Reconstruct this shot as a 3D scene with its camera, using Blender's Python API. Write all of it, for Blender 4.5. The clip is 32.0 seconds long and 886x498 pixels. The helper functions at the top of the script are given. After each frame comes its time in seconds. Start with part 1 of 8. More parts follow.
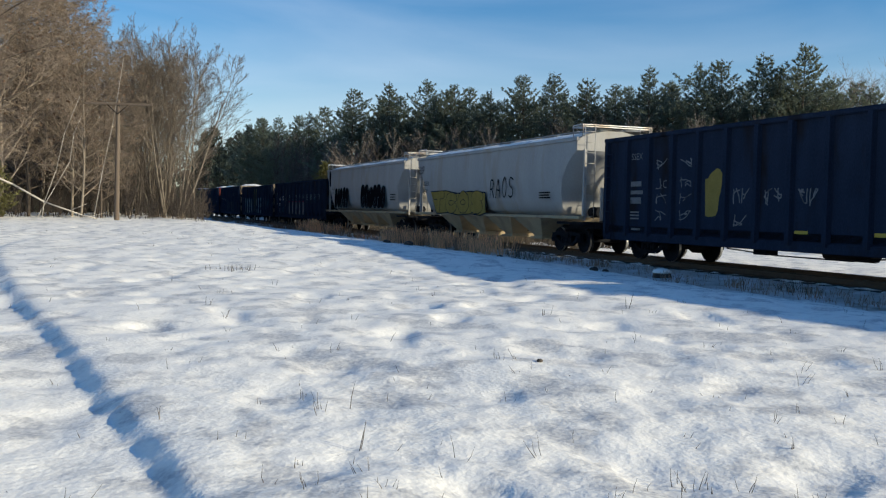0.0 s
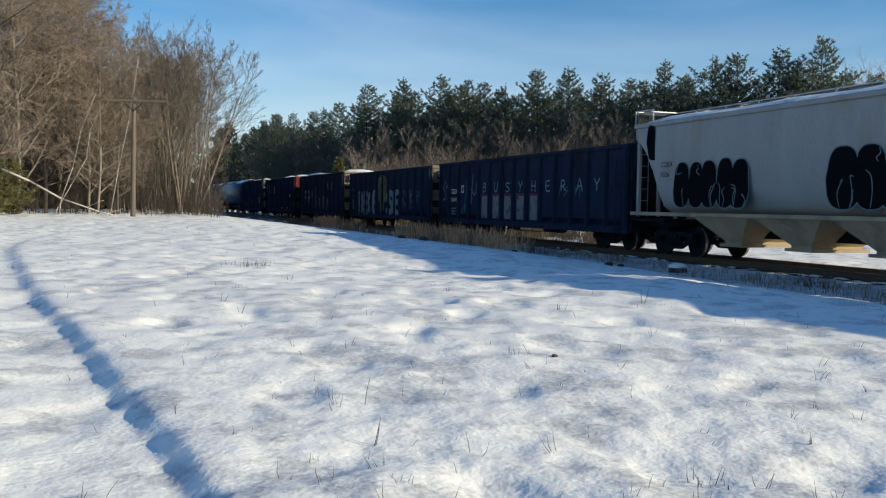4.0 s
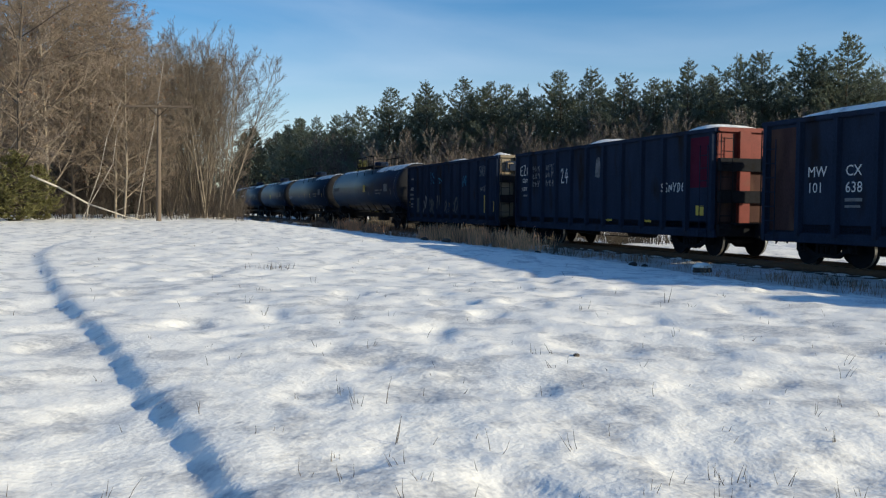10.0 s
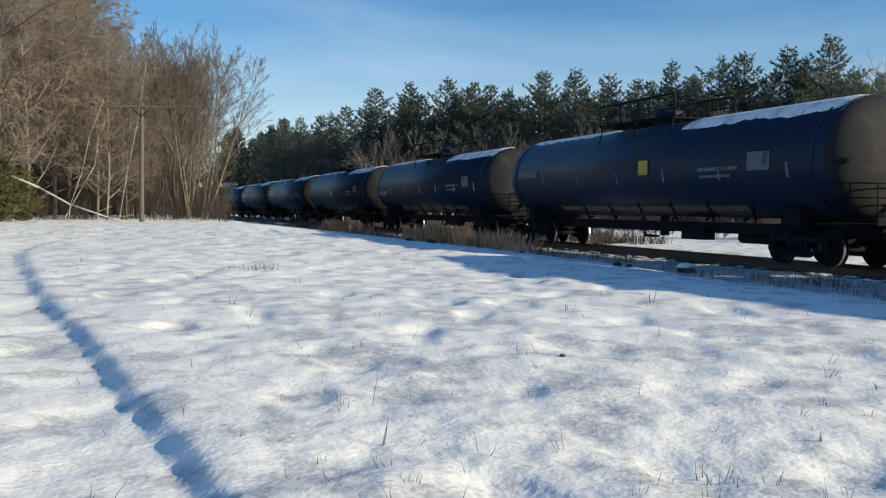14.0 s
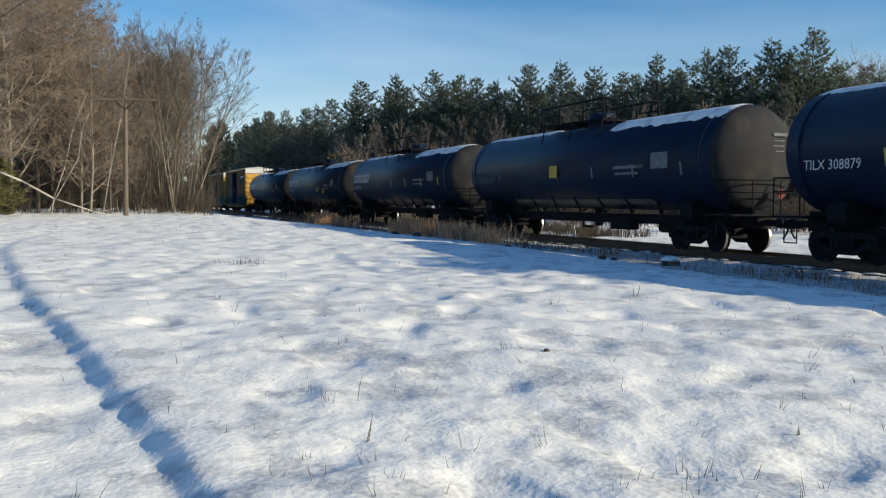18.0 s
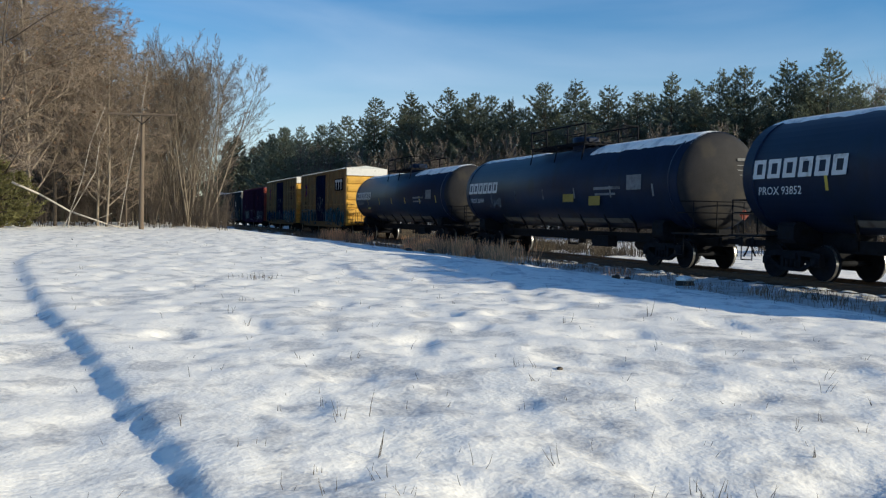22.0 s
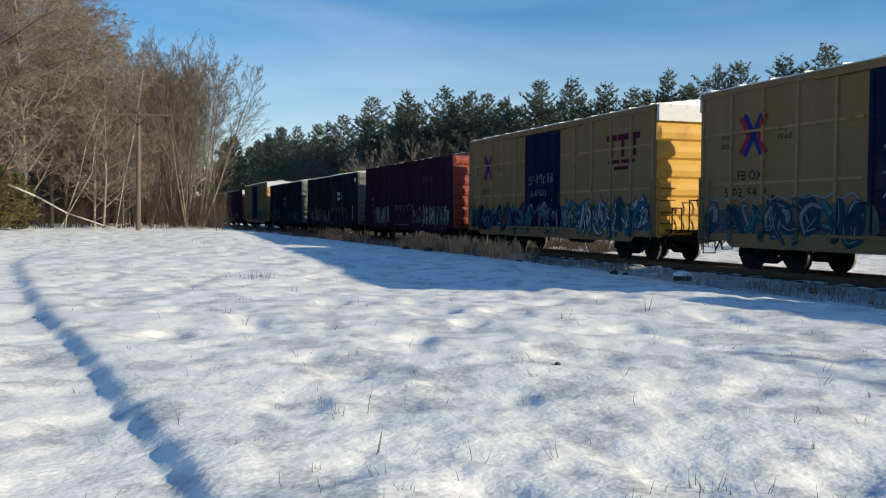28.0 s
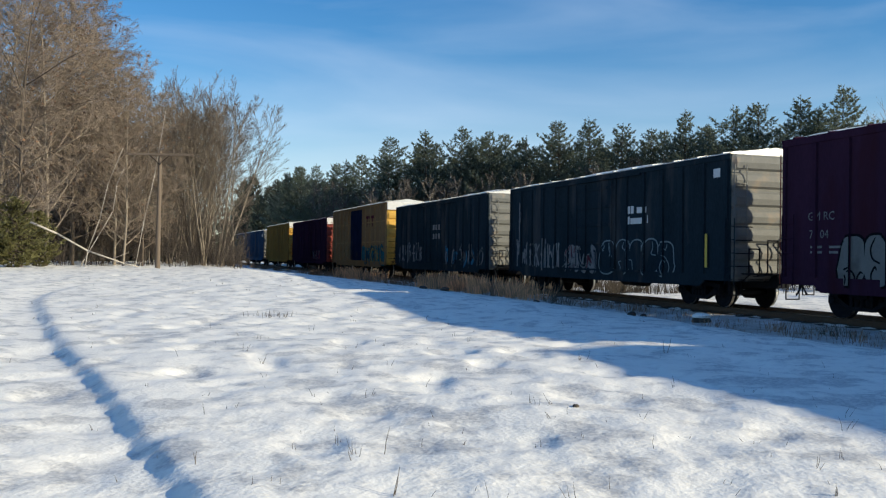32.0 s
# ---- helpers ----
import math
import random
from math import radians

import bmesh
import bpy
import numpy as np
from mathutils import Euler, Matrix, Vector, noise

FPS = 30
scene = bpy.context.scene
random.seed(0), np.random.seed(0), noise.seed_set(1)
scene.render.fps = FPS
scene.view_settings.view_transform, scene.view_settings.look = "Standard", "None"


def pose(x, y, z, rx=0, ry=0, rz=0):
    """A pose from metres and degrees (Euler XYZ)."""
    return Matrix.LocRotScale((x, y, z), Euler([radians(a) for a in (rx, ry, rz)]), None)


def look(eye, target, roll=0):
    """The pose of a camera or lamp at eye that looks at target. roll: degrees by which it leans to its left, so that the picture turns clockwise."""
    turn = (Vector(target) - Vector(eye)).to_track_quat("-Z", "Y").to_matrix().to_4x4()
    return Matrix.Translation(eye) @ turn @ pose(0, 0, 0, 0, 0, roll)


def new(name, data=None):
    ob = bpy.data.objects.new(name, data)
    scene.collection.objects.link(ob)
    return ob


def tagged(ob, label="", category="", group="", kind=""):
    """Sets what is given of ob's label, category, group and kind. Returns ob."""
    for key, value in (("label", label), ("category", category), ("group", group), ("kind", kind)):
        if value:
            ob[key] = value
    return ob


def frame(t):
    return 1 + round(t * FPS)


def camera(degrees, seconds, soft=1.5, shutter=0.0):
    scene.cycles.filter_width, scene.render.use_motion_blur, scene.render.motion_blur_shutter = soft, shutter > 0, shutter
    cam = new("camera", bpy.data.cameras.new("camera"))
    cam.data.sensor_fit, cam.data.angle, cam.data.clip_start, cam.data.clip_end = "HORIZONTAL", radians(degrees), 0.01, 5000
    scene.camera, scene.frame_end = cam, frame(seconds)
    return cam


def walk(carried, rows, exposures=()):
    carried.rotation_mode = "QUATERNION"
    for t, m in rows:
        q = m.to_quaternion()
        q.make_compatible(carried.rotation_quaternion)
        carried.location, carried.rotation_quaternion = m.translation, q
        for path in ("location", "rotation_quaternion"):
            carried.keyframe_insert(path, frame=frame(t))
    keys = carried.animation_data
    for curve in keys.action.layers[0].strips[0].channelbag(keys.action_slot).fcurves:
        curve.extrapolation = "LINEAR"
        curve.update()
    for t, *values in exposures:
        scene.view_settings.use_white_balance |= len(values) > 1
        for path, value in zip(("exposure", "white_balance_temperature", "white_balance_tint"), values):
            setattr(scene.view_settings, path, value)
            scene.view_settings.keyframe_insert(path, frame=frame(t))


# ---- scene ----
cam = camera(53.0, 32.0, soft=1.25)

# the hand that holds the camera sways a little: seconds, place, turn
STAND = [
    (0.0, -0.026, 0.014, 1.611, 87.532, -1.132, -1.256), (0.5, -0.021, 0.000, 1.614, 87.640, -1.270, -1.290), (1.0, -0.009, 0.012, 1.616, 87.897, -1.405, -1.212),
    (1.5, -0.019, 0.000, 1.622, 87.932, -1.548, -1.126), (2.0, -0.015, 0.018, 1.613, 87.724, -1.573, -0.895), (2.5, -0.020, 0.028, 1.613, 87.483, -1.475, -0.598),
    (3.0, -0.020, 0.017, 1.609, 87.406, -1.291, -0.351), (3.5, -0.022, 0.022, 1.612, 87.316, -1.017, -0.202), (5.5, -0.028, 0.015, 1.602, 87.013, -0.609, -0.795),
    (6.0, -0.027, 0.018, 1.602, 87.044, -0.516, -0.911), (6.5, -0.034, 0.003, 1.607, 87.247, -0.285, -0.729), (7.0, -0.039, 0.025, 1.601, 87.487, 0.119, -0.298),
    (7.5, -0.046, 0.042, 1.597, 87.361, 0.348, 0.163), (8.0, -0.029, 0.022, 1.588, 86.844, 0.282, 0.655), (8.5, -0.025, 0.018, 1.589, 86.515, 0.046, 1.158),
    (9.0, -0.019, 0.019, 1.594, 86.655, -0.155, 1.445), (9.5, -0.006, 0.024, 1.593, 87.040, -0.328, 1.447), (10.0, 0.000, 0.002, 1.595, 87.335, -0.391, 1.186),
    (10.5, 0.013, 0.008, 1.589, 87.539, -0.374, 0.967), (11.0, -0.005, 0.022, 1.589, 87.557, -0.350, 0.849), (11.5, -0.017, 0.024, 1.595, 87.491, -0.416, 0.645),
    (12.0, -0.023, 0.006, 1.599, 87.483, -0.437, 0.313), (12.5, -0.025, 0.010, 1.594, 87.535, -0.465, 0.087), (13.0, -0.018, 0.017, 1.593, 87.574, -0.456, 0.073),
    (13.5, -0.027, 0.017, 1.596, 87.480, -0.508, 0.118), (14.0, -0.013, 0.024, 1.594, 87.375, -0.357, 0.186), (14.5, 0.008, 0.010, 1.599, 87.487, 0.105, 0.100),
    (16.5, 0.013, 0.044, 1.637, 89.207, 0.269, -0.529), (17.0, 0.027, 0.014, 1.620, 88.441, 0.025, -0.371), (17.5, 0.022, 0.025, 1.616, 87.305, 0.005, -0.607),
    (18.0, -0.000, -0.011, 1.620, 86.918, -0.288, -0.712), (18.5, 0.007, 0.021, 1.617, 87.431, -0.660, -0.471), (19.0, 0.006, 0.018, 1.612, 87.990, -0.873, -0.278),
    (19.5, -0.002, 0.006, 1.619, 88.216, -0.960, -0.282), (20.0, 0.007, 0.004, 1.617, 88.424, -1.071, -0.296), (20.5, -0.004, 0.005, 1.618, 88.560, -1.166, -0.186),
    (21.0, -0.000, 0.022, 1.612, 88.459, -1.109, 0.105), (21.5, -0.004, 0.012, 1.611, 88.148, -1.011, 0.265), (22.0, -0.005, -0.006, 1.611, 88.027, -0.927, 0.162),
    (22.5, 0.004, -0.012, 1.608, 88.237, -0.837, -0.065), (23.0, 0.000, -0.006, 1.611, 88.558, -0.801, -0.392), (23.5, -0.007, -0.009, 1.607, 88.781, -0.553, -0.998),
    (24.0, -0.021, -0.001, 1.613, 88.865, -0.153, -1.719), (24.5, -0.032, -0.014, 1.617, 88.782, 0.130, -2.068), (25.0, -0.015, -0.001, 1.611, 88.447, 0.155, -1.713),
    (25.5, -0.004, 0.009, 1.601, 87.851, -0.150, -1.222), (27.5, 0.009, 0.002, 1.597, 87.771, -0.230, -0.243), (28.0, 0.002, 0.002, 1.598, 87.910, -0.327, -0.002),
    (28.5, -0.006, -0.012, 1.605, 88.374, -0.506, -0.012), (29.0, -0.007, 0.001, 1.605, 88.976, -0.584, -0.046), (29.5, -0.007, -0.010, 1.604, 89.422, -0.510, -0.011),
    (30.0, -0.009, -0.008, 1.606, 89.818, -0.533, 0.114), (30.5, -0.008, -0.011, 1.598, 90.225, -0.602, 0.320), (31.0, -0.009, -0.011, 1.602, 90.507, -0.682, 0.588),
    (31.5, -0.008, -0.011, 1.602, 90.557, -0.663, 0.878), (32.0, -0.006, -0.011, 1.601, 90.463, -0.687, 1.098),
]
EXPOSURE = 0.16
walk(cam, [(t, pose(x, y, z, rx, ry, rz)) for t, x, y, z, rx, ry, rz in STAND], [(0.0, EXPOSURE), (26.0, EXPOSURE), (28.0, EXPOSURE), (30.5, EXPOSURE + 0.10), (32.0, EXPOSURE + 0.10)])

# ---- light ----
SUN_AZ, SUN_EL = 111.0, 18.6     # degrees clockwise from +y, and above the horizon
world = bpy.data.worlds.new("winter_sky")
scene.world = world
world.use_nodes = True
wn = world.node_tree.nodes
wl = world.node_tree.links
wn.clear()
w_out = wn.new("ShaderNodeOutputWorld")
w_bg = wn.new("ShaderNodeBackground")
w_sky = wn.new("ShaderNodeTexSky")
w_sky.sky_type = "NISHITA"
w_sky.sun_disc = False
w_sky.sun_elevation = radians(SUN_EL)
w_sky.sun_rotation = radians(SUN_AZ)
w_sky.air_density, w_sky.dust_density, w_sky.ozone_density = 1.0, 0.3, 2.6
w_bg.inputs["Strength"].default_value = 0.124
w_sat = wn.new("ShaderNodeHueSaturation")
w_sat.inputs["Saturation"].default_value = 1.38
w_sat.inputs["Hue"].default_value = 0.506
wl.new(w_sky.outputs[0], w_sat.inputs["Color"])
# thin streaks of high cloud
w_tc, w_map, w_noise, w_ramp, w_mix = wn.new("ShaderNodeTexCoord"), wn.new("ShaderNodeMapping"), wn.new("ShaderNodeTexNoise"), wn.new("ShaderNodeMapRange"), wn.new("ShaderNodeMix")
w_map.inputs["Scale"].default_value = (1.6, 3.0, 9.0)
w_map.inputs["Rotation"].default_value = (0.25, 0.3, 0.4)
w_noise.inputs["Scale"].default_value, w_noise.inputs["Detail"].default_value, w_noise.inputs["Distortion"].default_value = 1.3, 7, 0.5
w_ramp.inputs["From Min"].default_value, w_ramp.inputs["From Max"].default_value, w_ramp.inputs["To Max"].default_value = 0.44, 0.80, 0.29
w_mix.data_type = "RGBA"
w_mix.inputs["B"].default_value = (5.2, 6.1, 7.3, 1)
wl.new(w_tc.outputs["Generated"], w_map.inputs["Vector"])
wl.new(w_map.outputs[0], w_noise.inputs["Vector"])
wl.new(w_noise.outputs[0], w_ramp.inputs["Value"])
w_sep = wn.new("ShaderNodeSeparateXYZ")
wl.new(w_tc.outputs["Generated"], w_sep.inputs[0])
# pale haze along the horizon
w_haze, w_add2 = wn.new("ShaderNodeMapRange"), wn.new("ShaderNodeMath")
w_haze.interpolation_type = "SMOOTHSTEP"
w_haze.inputs["From Min"].default_value, w_haze.inputs["From Max"].default_value = 0.0, 0.24
w_haze.inputs["To Min"].default_value, w_haze.inputs["To Max"].default_value = 0.40, 0.0
w_add2.use_clamp = True
wl.new(w_sep.outputs["Z"], w_haze.inputs["Value"])
wl.new(w_ramp.outputs[0], w_add2.inputs[0])
wl.new(w_haze.outputs[0], w_add2.inputs[1])
wl.new(w_add2.outputs[0], w_mix.inputs["Factor"])
wl.new(w_sat.outputs[0], w_mix.inputs["A"])
wl.new(w_mix.outputs["Result"], w_bg.inputs["Color"])
wl.new(w_bg.outputs[0], w_out.inputs["Surface"])
sun = new("sun", bpy.data.lights.new("sun", "SUN"))
sun.data.energy, sun.data.angle, sun.data.color = 5.4, radians(0.6), (1.0, 0.90, 0.665)
to_sun = Vector((math.sin(radians(SUN_AZ)) * math.cos(radians(SUN_EL)), math.cos(radians(SUN_AZ)) * math.cos(radians(SUN_EL)), math.sin(radians(SUN_EL))))
sun.matrix_world = look(to_sun * 60, (0, 0, 0))


# ---- materials ----
def material(name, color, rough=0.7, metal=0.0,  spread=0.25, scale=6.0, fine=60.0, bump=0.15, dirt=None, dirt_amount=0.0, dirt_scale=1.5, stretch=(1, 1, 1), per_object=0.0, per_island=0.0, dist=0.01, shine=None):
    """A surface with variation at two scales, stains of a second colour, and fine relief."""
    m = bpy.data.materials.new(name)
    m.use_nodes = True
    n, l = m.node_tree.nodes, m.node_tree.links
    b = n["Principled BSDF"]
    b.inputs["Roughness"].default_value, b.inputs["Metallic"].default_value = rough, metal
    if shine is not None:
        b.inputs["Specular IOR Level"].default_value = shine
    tc = n.new("ShaderNodeTexCoord")
    mp = n.new("ShaderNodeMapping")
    mp.inputs["Scale"].default_value = stretch
    l.new(tc.outputs["Object"], mp.inputs["Vector"])
    big, small = n.new("ShaderNodeTexNoise"), n.new("ShaderNodeTexNoise")
    big.inputs["Scale"].default_value, big.inputs["Detail"].default_value = scale, 5
    small.inputs["Scale"].default_value, small.inputs["Detail"].default_value = fine, 3
    for t in (big, small):
        l.new(mp.outputs[0], t.inputs["Vector"])
    add = n.new("ShaderNodeMath")
    add.operation = "ADD"
    l.new(big.outputs[0], add.inputs[0])
    l.new(small.outputs[0], add.inputs[1])
    ramp = n.new("ShaderNodeMapRange")
    ramp.inputs["From Min"].default_value, ramp.inputs["From Max"].default_value = 0.6, 1.4
    ramp.inputs["To Min"].default_value, ramp.inputs["To Max"].default_value = 1 - spread, 1 + spread
    l.new(add.outputs[0], ramp.inputs["Value"])
    value = ramp.outputs[0]
    for amount, output in ((per_object, ("ShaderNodeObjectInfo", "Random")), (per_island, ("ShaderNodeNewGeometry", "Random Per Island"))):
        if amount:
            src = n.new(output[0])
            r = n.new("ShaderNodeMapRange")
            r.inputs["To Min"].default_value, r.inputs["To Max"].default_value = 1 - amount, 1 + amount
            l.new(src.outputs[output[1]], r.inputs["Value"])
            mul = n.new("ShaderNodeMath")
            mul.operation = "MULTIPLY"
            l.new(value, mul.inputs[0])
            l.new(r.outputs[0], mul.inputs[1])
            value = mul.outputs[0]
    tint = n.new("ShaderNodeVectorMath")
    tint.operation = "SCALE"
    tint.inputs[0].default_value = color[:3]
    l.new(value, tint.inputs["Scale"])
    col = tint.outputs[0]
    if dirt:
        dn = n.new("ShaderNodeTexNoise")
        dn.inputs["Scale"].default_value, dn.inputs["Detail"].default_value = dirt_scale, 8
        l.new(mp.outputs[0], dn.inputs["Vector"])
        dr = n.new("ShaderNodeMapRange")
        dr.inputs["From Min"].default_value, dr.inputs["From Max"].default_value = 0.62 - 0.3 * dirt_amount, 0.74 - 0.2 * dirt_amount
        l.new(dn.outputs[0], dr.inputs["Value"])
        mix = n.new("ShaderNodeMix")
        mix.data_type = "RGBA"
        l.new(dr.outputs[0], mix.inputs["Factor"])
        l.new(col, mix.inputs["A"])
        mix.inputs["B"].default_value = (*dirt, 1)
        col = mix.outputs["Result"]
    l.new(col, b.inputs["Base Color"])
    if bump:
        bp = n.new("ShaderNodeBump")
        bp.inputs["Strength"].default_value, bp.inputs["Distance"].default_value = bump, dist
        l.new(add.outputs[0], bp.inputs["Height"])
        l.new(bp.outputs[0], b.inputs["Normal"])
    return m


M = {}
M["black"] = material("black_car_paint", (0.021, 0.030, 0.051), 0.75, 0, 0.3, 2, 40, 0.08, (0.020, 0.018, 0.020), 0.18, 1.2, (1, 1, 0.35), shine=0.0)
M["tank"] = material("black_tank_paint", (0.0065, 0.0145, 0.036), 0.42, 0, 0.3, 1.5, 30, 0.05, (0.008, 0.012, 0.020), 0.15, 0.9, (1, 1, 0.3), shine=0.13)
M["tank_grey"] = material("weathered_black_tank_paint", (0.0095, 0.0185, 0.042), 0.42, 0, 0.3, 1.5, 30, 0.05, (0.018, 0.019, 0.022), 0.2, 0.9, (1, 1, 0.3), shine=0.2)
M["steel"] = material("running_gear_steel", (0.0105, 0.0115, 0.0150), 0.85, 0.0, 0.4, 8, 60, 0.2, (0.010, 0.009, 0.008), 0.25, 5, shine=0.1)
M["tread"] = material("polished_wheel_tread", (0.45, 0.44, 0.42), 0.3, 0.9, 0.15, 10, 80, 0.05)
M["hopper"] = material("pale_grey_hopper_paint", (0.335, 0.330, 0.320), 0.6, 0, 0.12, 1.2, 30, 0.06, (0.30, 0.26, 0.21), 0.15, 0.8, (1, 1, 0.25), shine=0.0)
# outlets and side sill, more tan than the hopper shell
M["hopper_low"] = material("dusty_tan_outlet_paint", (0.37, 0.30, 0.20), 0.7, 0, 0.2, 1.5, 30, 0.06, (0.25, 0.20, 0.15), 0.25, 1.2, shine=0.0)
M["rusty_side"] = material("rust_stained_black_paint", (0.050, 0.030, 0.030), 0.75, 0, 0.35, 2, 40, 0.08, (0.085, 0.050, 0.040), 0.4, 1.6, (1, 1, 0.3), shine=0.0)
# shade on the sides and sun on the ends are put into two yellows
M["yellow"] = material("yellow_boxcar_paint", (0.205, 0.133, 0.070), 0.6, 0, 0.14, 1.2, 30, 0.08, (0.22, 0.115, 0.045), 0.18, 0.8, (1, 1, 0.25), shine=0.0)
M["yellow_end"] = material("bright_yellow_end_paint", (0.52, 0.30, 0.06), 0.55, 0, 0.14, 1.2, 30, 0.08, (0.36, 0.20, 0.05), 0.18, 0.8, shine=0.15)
# paler than the sides of the cars that carry it
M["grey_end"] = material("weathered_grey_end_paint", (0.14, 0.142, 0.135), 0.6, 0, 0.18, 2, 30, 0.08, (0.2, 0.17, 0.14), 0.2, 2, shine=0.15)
# one maroon in two tones: darkened for shaded sides, lightened for sunlit ends
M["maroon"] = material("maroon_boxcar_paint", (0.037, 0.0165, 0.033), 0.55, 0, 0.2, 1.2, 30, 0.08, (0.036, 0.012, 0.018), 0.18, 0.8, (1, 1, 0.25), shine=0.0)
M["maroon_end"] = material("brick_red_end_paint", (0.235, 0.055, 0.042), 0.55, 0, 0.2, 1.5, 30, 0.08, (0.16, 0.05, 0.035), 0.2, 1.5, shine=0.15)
M["green"] = material("blue_green_boxcar_paint", (0.0165, 0.0265, 0.034), 0.55, 0, 0.35, 1.2, 30, 0.08, (0.06, 0.06, 0.06), 0.15, 0.8, (1, 1, 0.25), shine=0.0)
M["bluecar"] = material("dark_blue_boxcar_paint", (0.035, 0.06, 0.10), 0.5, 0, 0.2, 1.2, 30, 0.08, (0.10, 0.09, 0.08), 0.2, 0.8, (1, 1, 0.25), shine=0.0)
M["navy"] = material("navy_door_paint", (0.010, 0.016, 0.042), 0.5, 0, 0.25, 1.5, 30, 0.06, (0.05, 0.04, 0.04), 0.2, 1, shine=0.0)
M["ochre"] = material("faded_ochre_boxcar_paint", (0.26, 0.14, 0.04), 0.55, 0, 0.18, 1.2, 30, 0.08, (0.2, 0.11, 0.04), 0.25, 0.8, (1, 1, 0.25), shine=0.0)
M["redend"] = material("orange_red_end_paint", (0.145, 0.026, 0.020), 0.55, 0, 0.25, 2, 30, 0.08, (0.13, 0.035, 0.025), 0.2, 1.5, shine=0.15)
# front ends of some gondolas, far paler than their black sides
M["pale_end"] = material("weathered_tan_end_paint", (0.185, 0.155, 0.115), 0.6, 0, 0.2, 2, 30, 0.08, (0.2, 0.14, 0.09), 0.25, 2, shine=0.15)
# lighter than the tank paint: sunlight on the heads is put into the colour
M["head"] = material("sun_dulled_tank_head_paint", (0.025, 0.025, 0.028), 0.7, 0, 0.25, 2, 30, 0.05, (0.04, 0.037, 0.034), 0.25, 1.5, shine=0.1)
# snow light under the tanks is put into this pale colour
M["dusty"] = material("dusty_belly_paint", (0.13, 0.12, 0.105), 0.8, 0, 0.25, 2, 30, 0.05, (0.06, 0.05, 0.045), 0.3, 2, shine=0.1)
M["galv"] = material("galvanised_roof", (0.42, 0.43, 0.44), 0.45, 0.5, 0.15, 3, 40, 0.05, (0.3, 0.2, 0.12), 0.15, 1)
M["white"] = material("white_lettering", (0.55, 0.55, 0.54), 0.7, 0, 0.12, 3, 30, 0.0, (0.3, 0.28, 0.25), 0.12, 3)
M["dimwhite"] = material("faded_white_paint", (0.16, 0.165, 0.17), 0.7, 0, 0.3, 4, 30, 0.0, (0.06, 0.06, 0.065), 0.3, 2.5, shine=0.0)
M["blackpaint"] = material("black_spray_paint", (0.008, 0.008, 0.010), 0.7, 0, 0.2, 4, 30, 0.0, shine=0.0)
M["yel_mark"] = material("yellow_reflective_strip", (0.45, 0.32, 0.03), 0.5, 0, 0.1, 10, 60, 0.0)
M["silver"] = material("dull_silver_spray_paint", (0.15, 0.155, 0.15), 0.6, 0, 0.15, 2, 30, 0.0, (0.10, 0.10, 0.095), 0.2, 1.2, shine=0.0)
# lighter than the wall: the light that ribs catch is put into this colour
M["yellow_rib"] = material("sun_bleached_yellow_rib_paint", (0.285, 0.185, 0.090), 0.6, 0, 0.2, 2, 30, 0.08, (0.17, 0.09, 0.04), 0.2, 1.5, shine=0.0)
M["graf_olive"] = material("pale_olive_spray_paint", (0.125, 0.125, 0.065), 0.7, 0, 0.25, 3, 30, 0.0, (0.06, 0.06, 0.04), 0.3, 1.5, shine=0.0)
M["graf_yel"] = material("mustard_spray_paint", (0.27, 0.20, 0.06), 0.6, 0, 0.2, 3, 30, 0.0, shine=0.0)
M["graf_dim"] = material("dull_grey_green_spray_paint", (0.078, 0.084, 0.084), 0.6, 0, 0.3, 3, 30, 0.0, shine=0.0)
M["graf_pale"] = material("pale_blue_spray_paint", (0.15, 0.20, 0.22), 0.6, 0, 0.25, 3, 30, 0.0, shine=0.0)
M["graf_blue"] = material("blue_spray_paint", (0.03, 0.12, 0.20), 0.6, 0, 0.3, 3, 30, 0.0, shine=0.0)
M["graf_teal"] = material("teal_spray_paint", (0.03, 0.12, 0.14), 0.6, 0, 0.3, 3, 30, 0.0, shine=0.0)
M["graf_deep"] = material("deep_blue_green_spray_paint", (0.018, 0.047, 0.066), 0.6, 0, 0.3, 3, 30, 0.0, shine=0.0)
M["graf_rose"] = material("faded_rosy_paint", (0.085, 0.026, 0.034), 0.6, 0, 0.3, 3, 30, 0.0, shine=0.0)
M["graf_pink"] = material("red_pink_spray_paint", (0.16, 0.035, 0.055), 0.6, 0, 0.2, 3, 30, 0.0, shine=0.0)
M["logo_red"] = material("red_logo_paint", (0.27, 0.030, 0.040), 0.5, 0, 0.12, 3, 30, 0.0, shine=0.0)
M["logo_blue"] = material("blue_logo_paint", (0.02, 0.03, 0.15), 0.5, 0, 0.12, 3, 30, 0.0, shine=0.0)
M["logo_brown"] = material("brown_red_logo_paint", (0.070, 0.014, 0.028), 0.6, 0, 0.2, 3, 30, 0.0, shine=0.0)
M["rail"] = material("rusty_rail_side", (0.10, 0.055, 0.03), 0.8, 0.1, 0.3, 6, 60, 0.2)
M["railtop"] = material("polished_rail_head", (0.35, 0.35, 0.36), 0.25, 0.9, 0.15, 3, 40, 0.03)
M["tie"] = material("creosoted_timber", (0.055, 0.04, 0.03), 0.9, 0, 0.35, 5, 50, 0.4, (0.10, 0.085, 0.07), 0.3, 3, (0.4, 3, 3), 0.25)
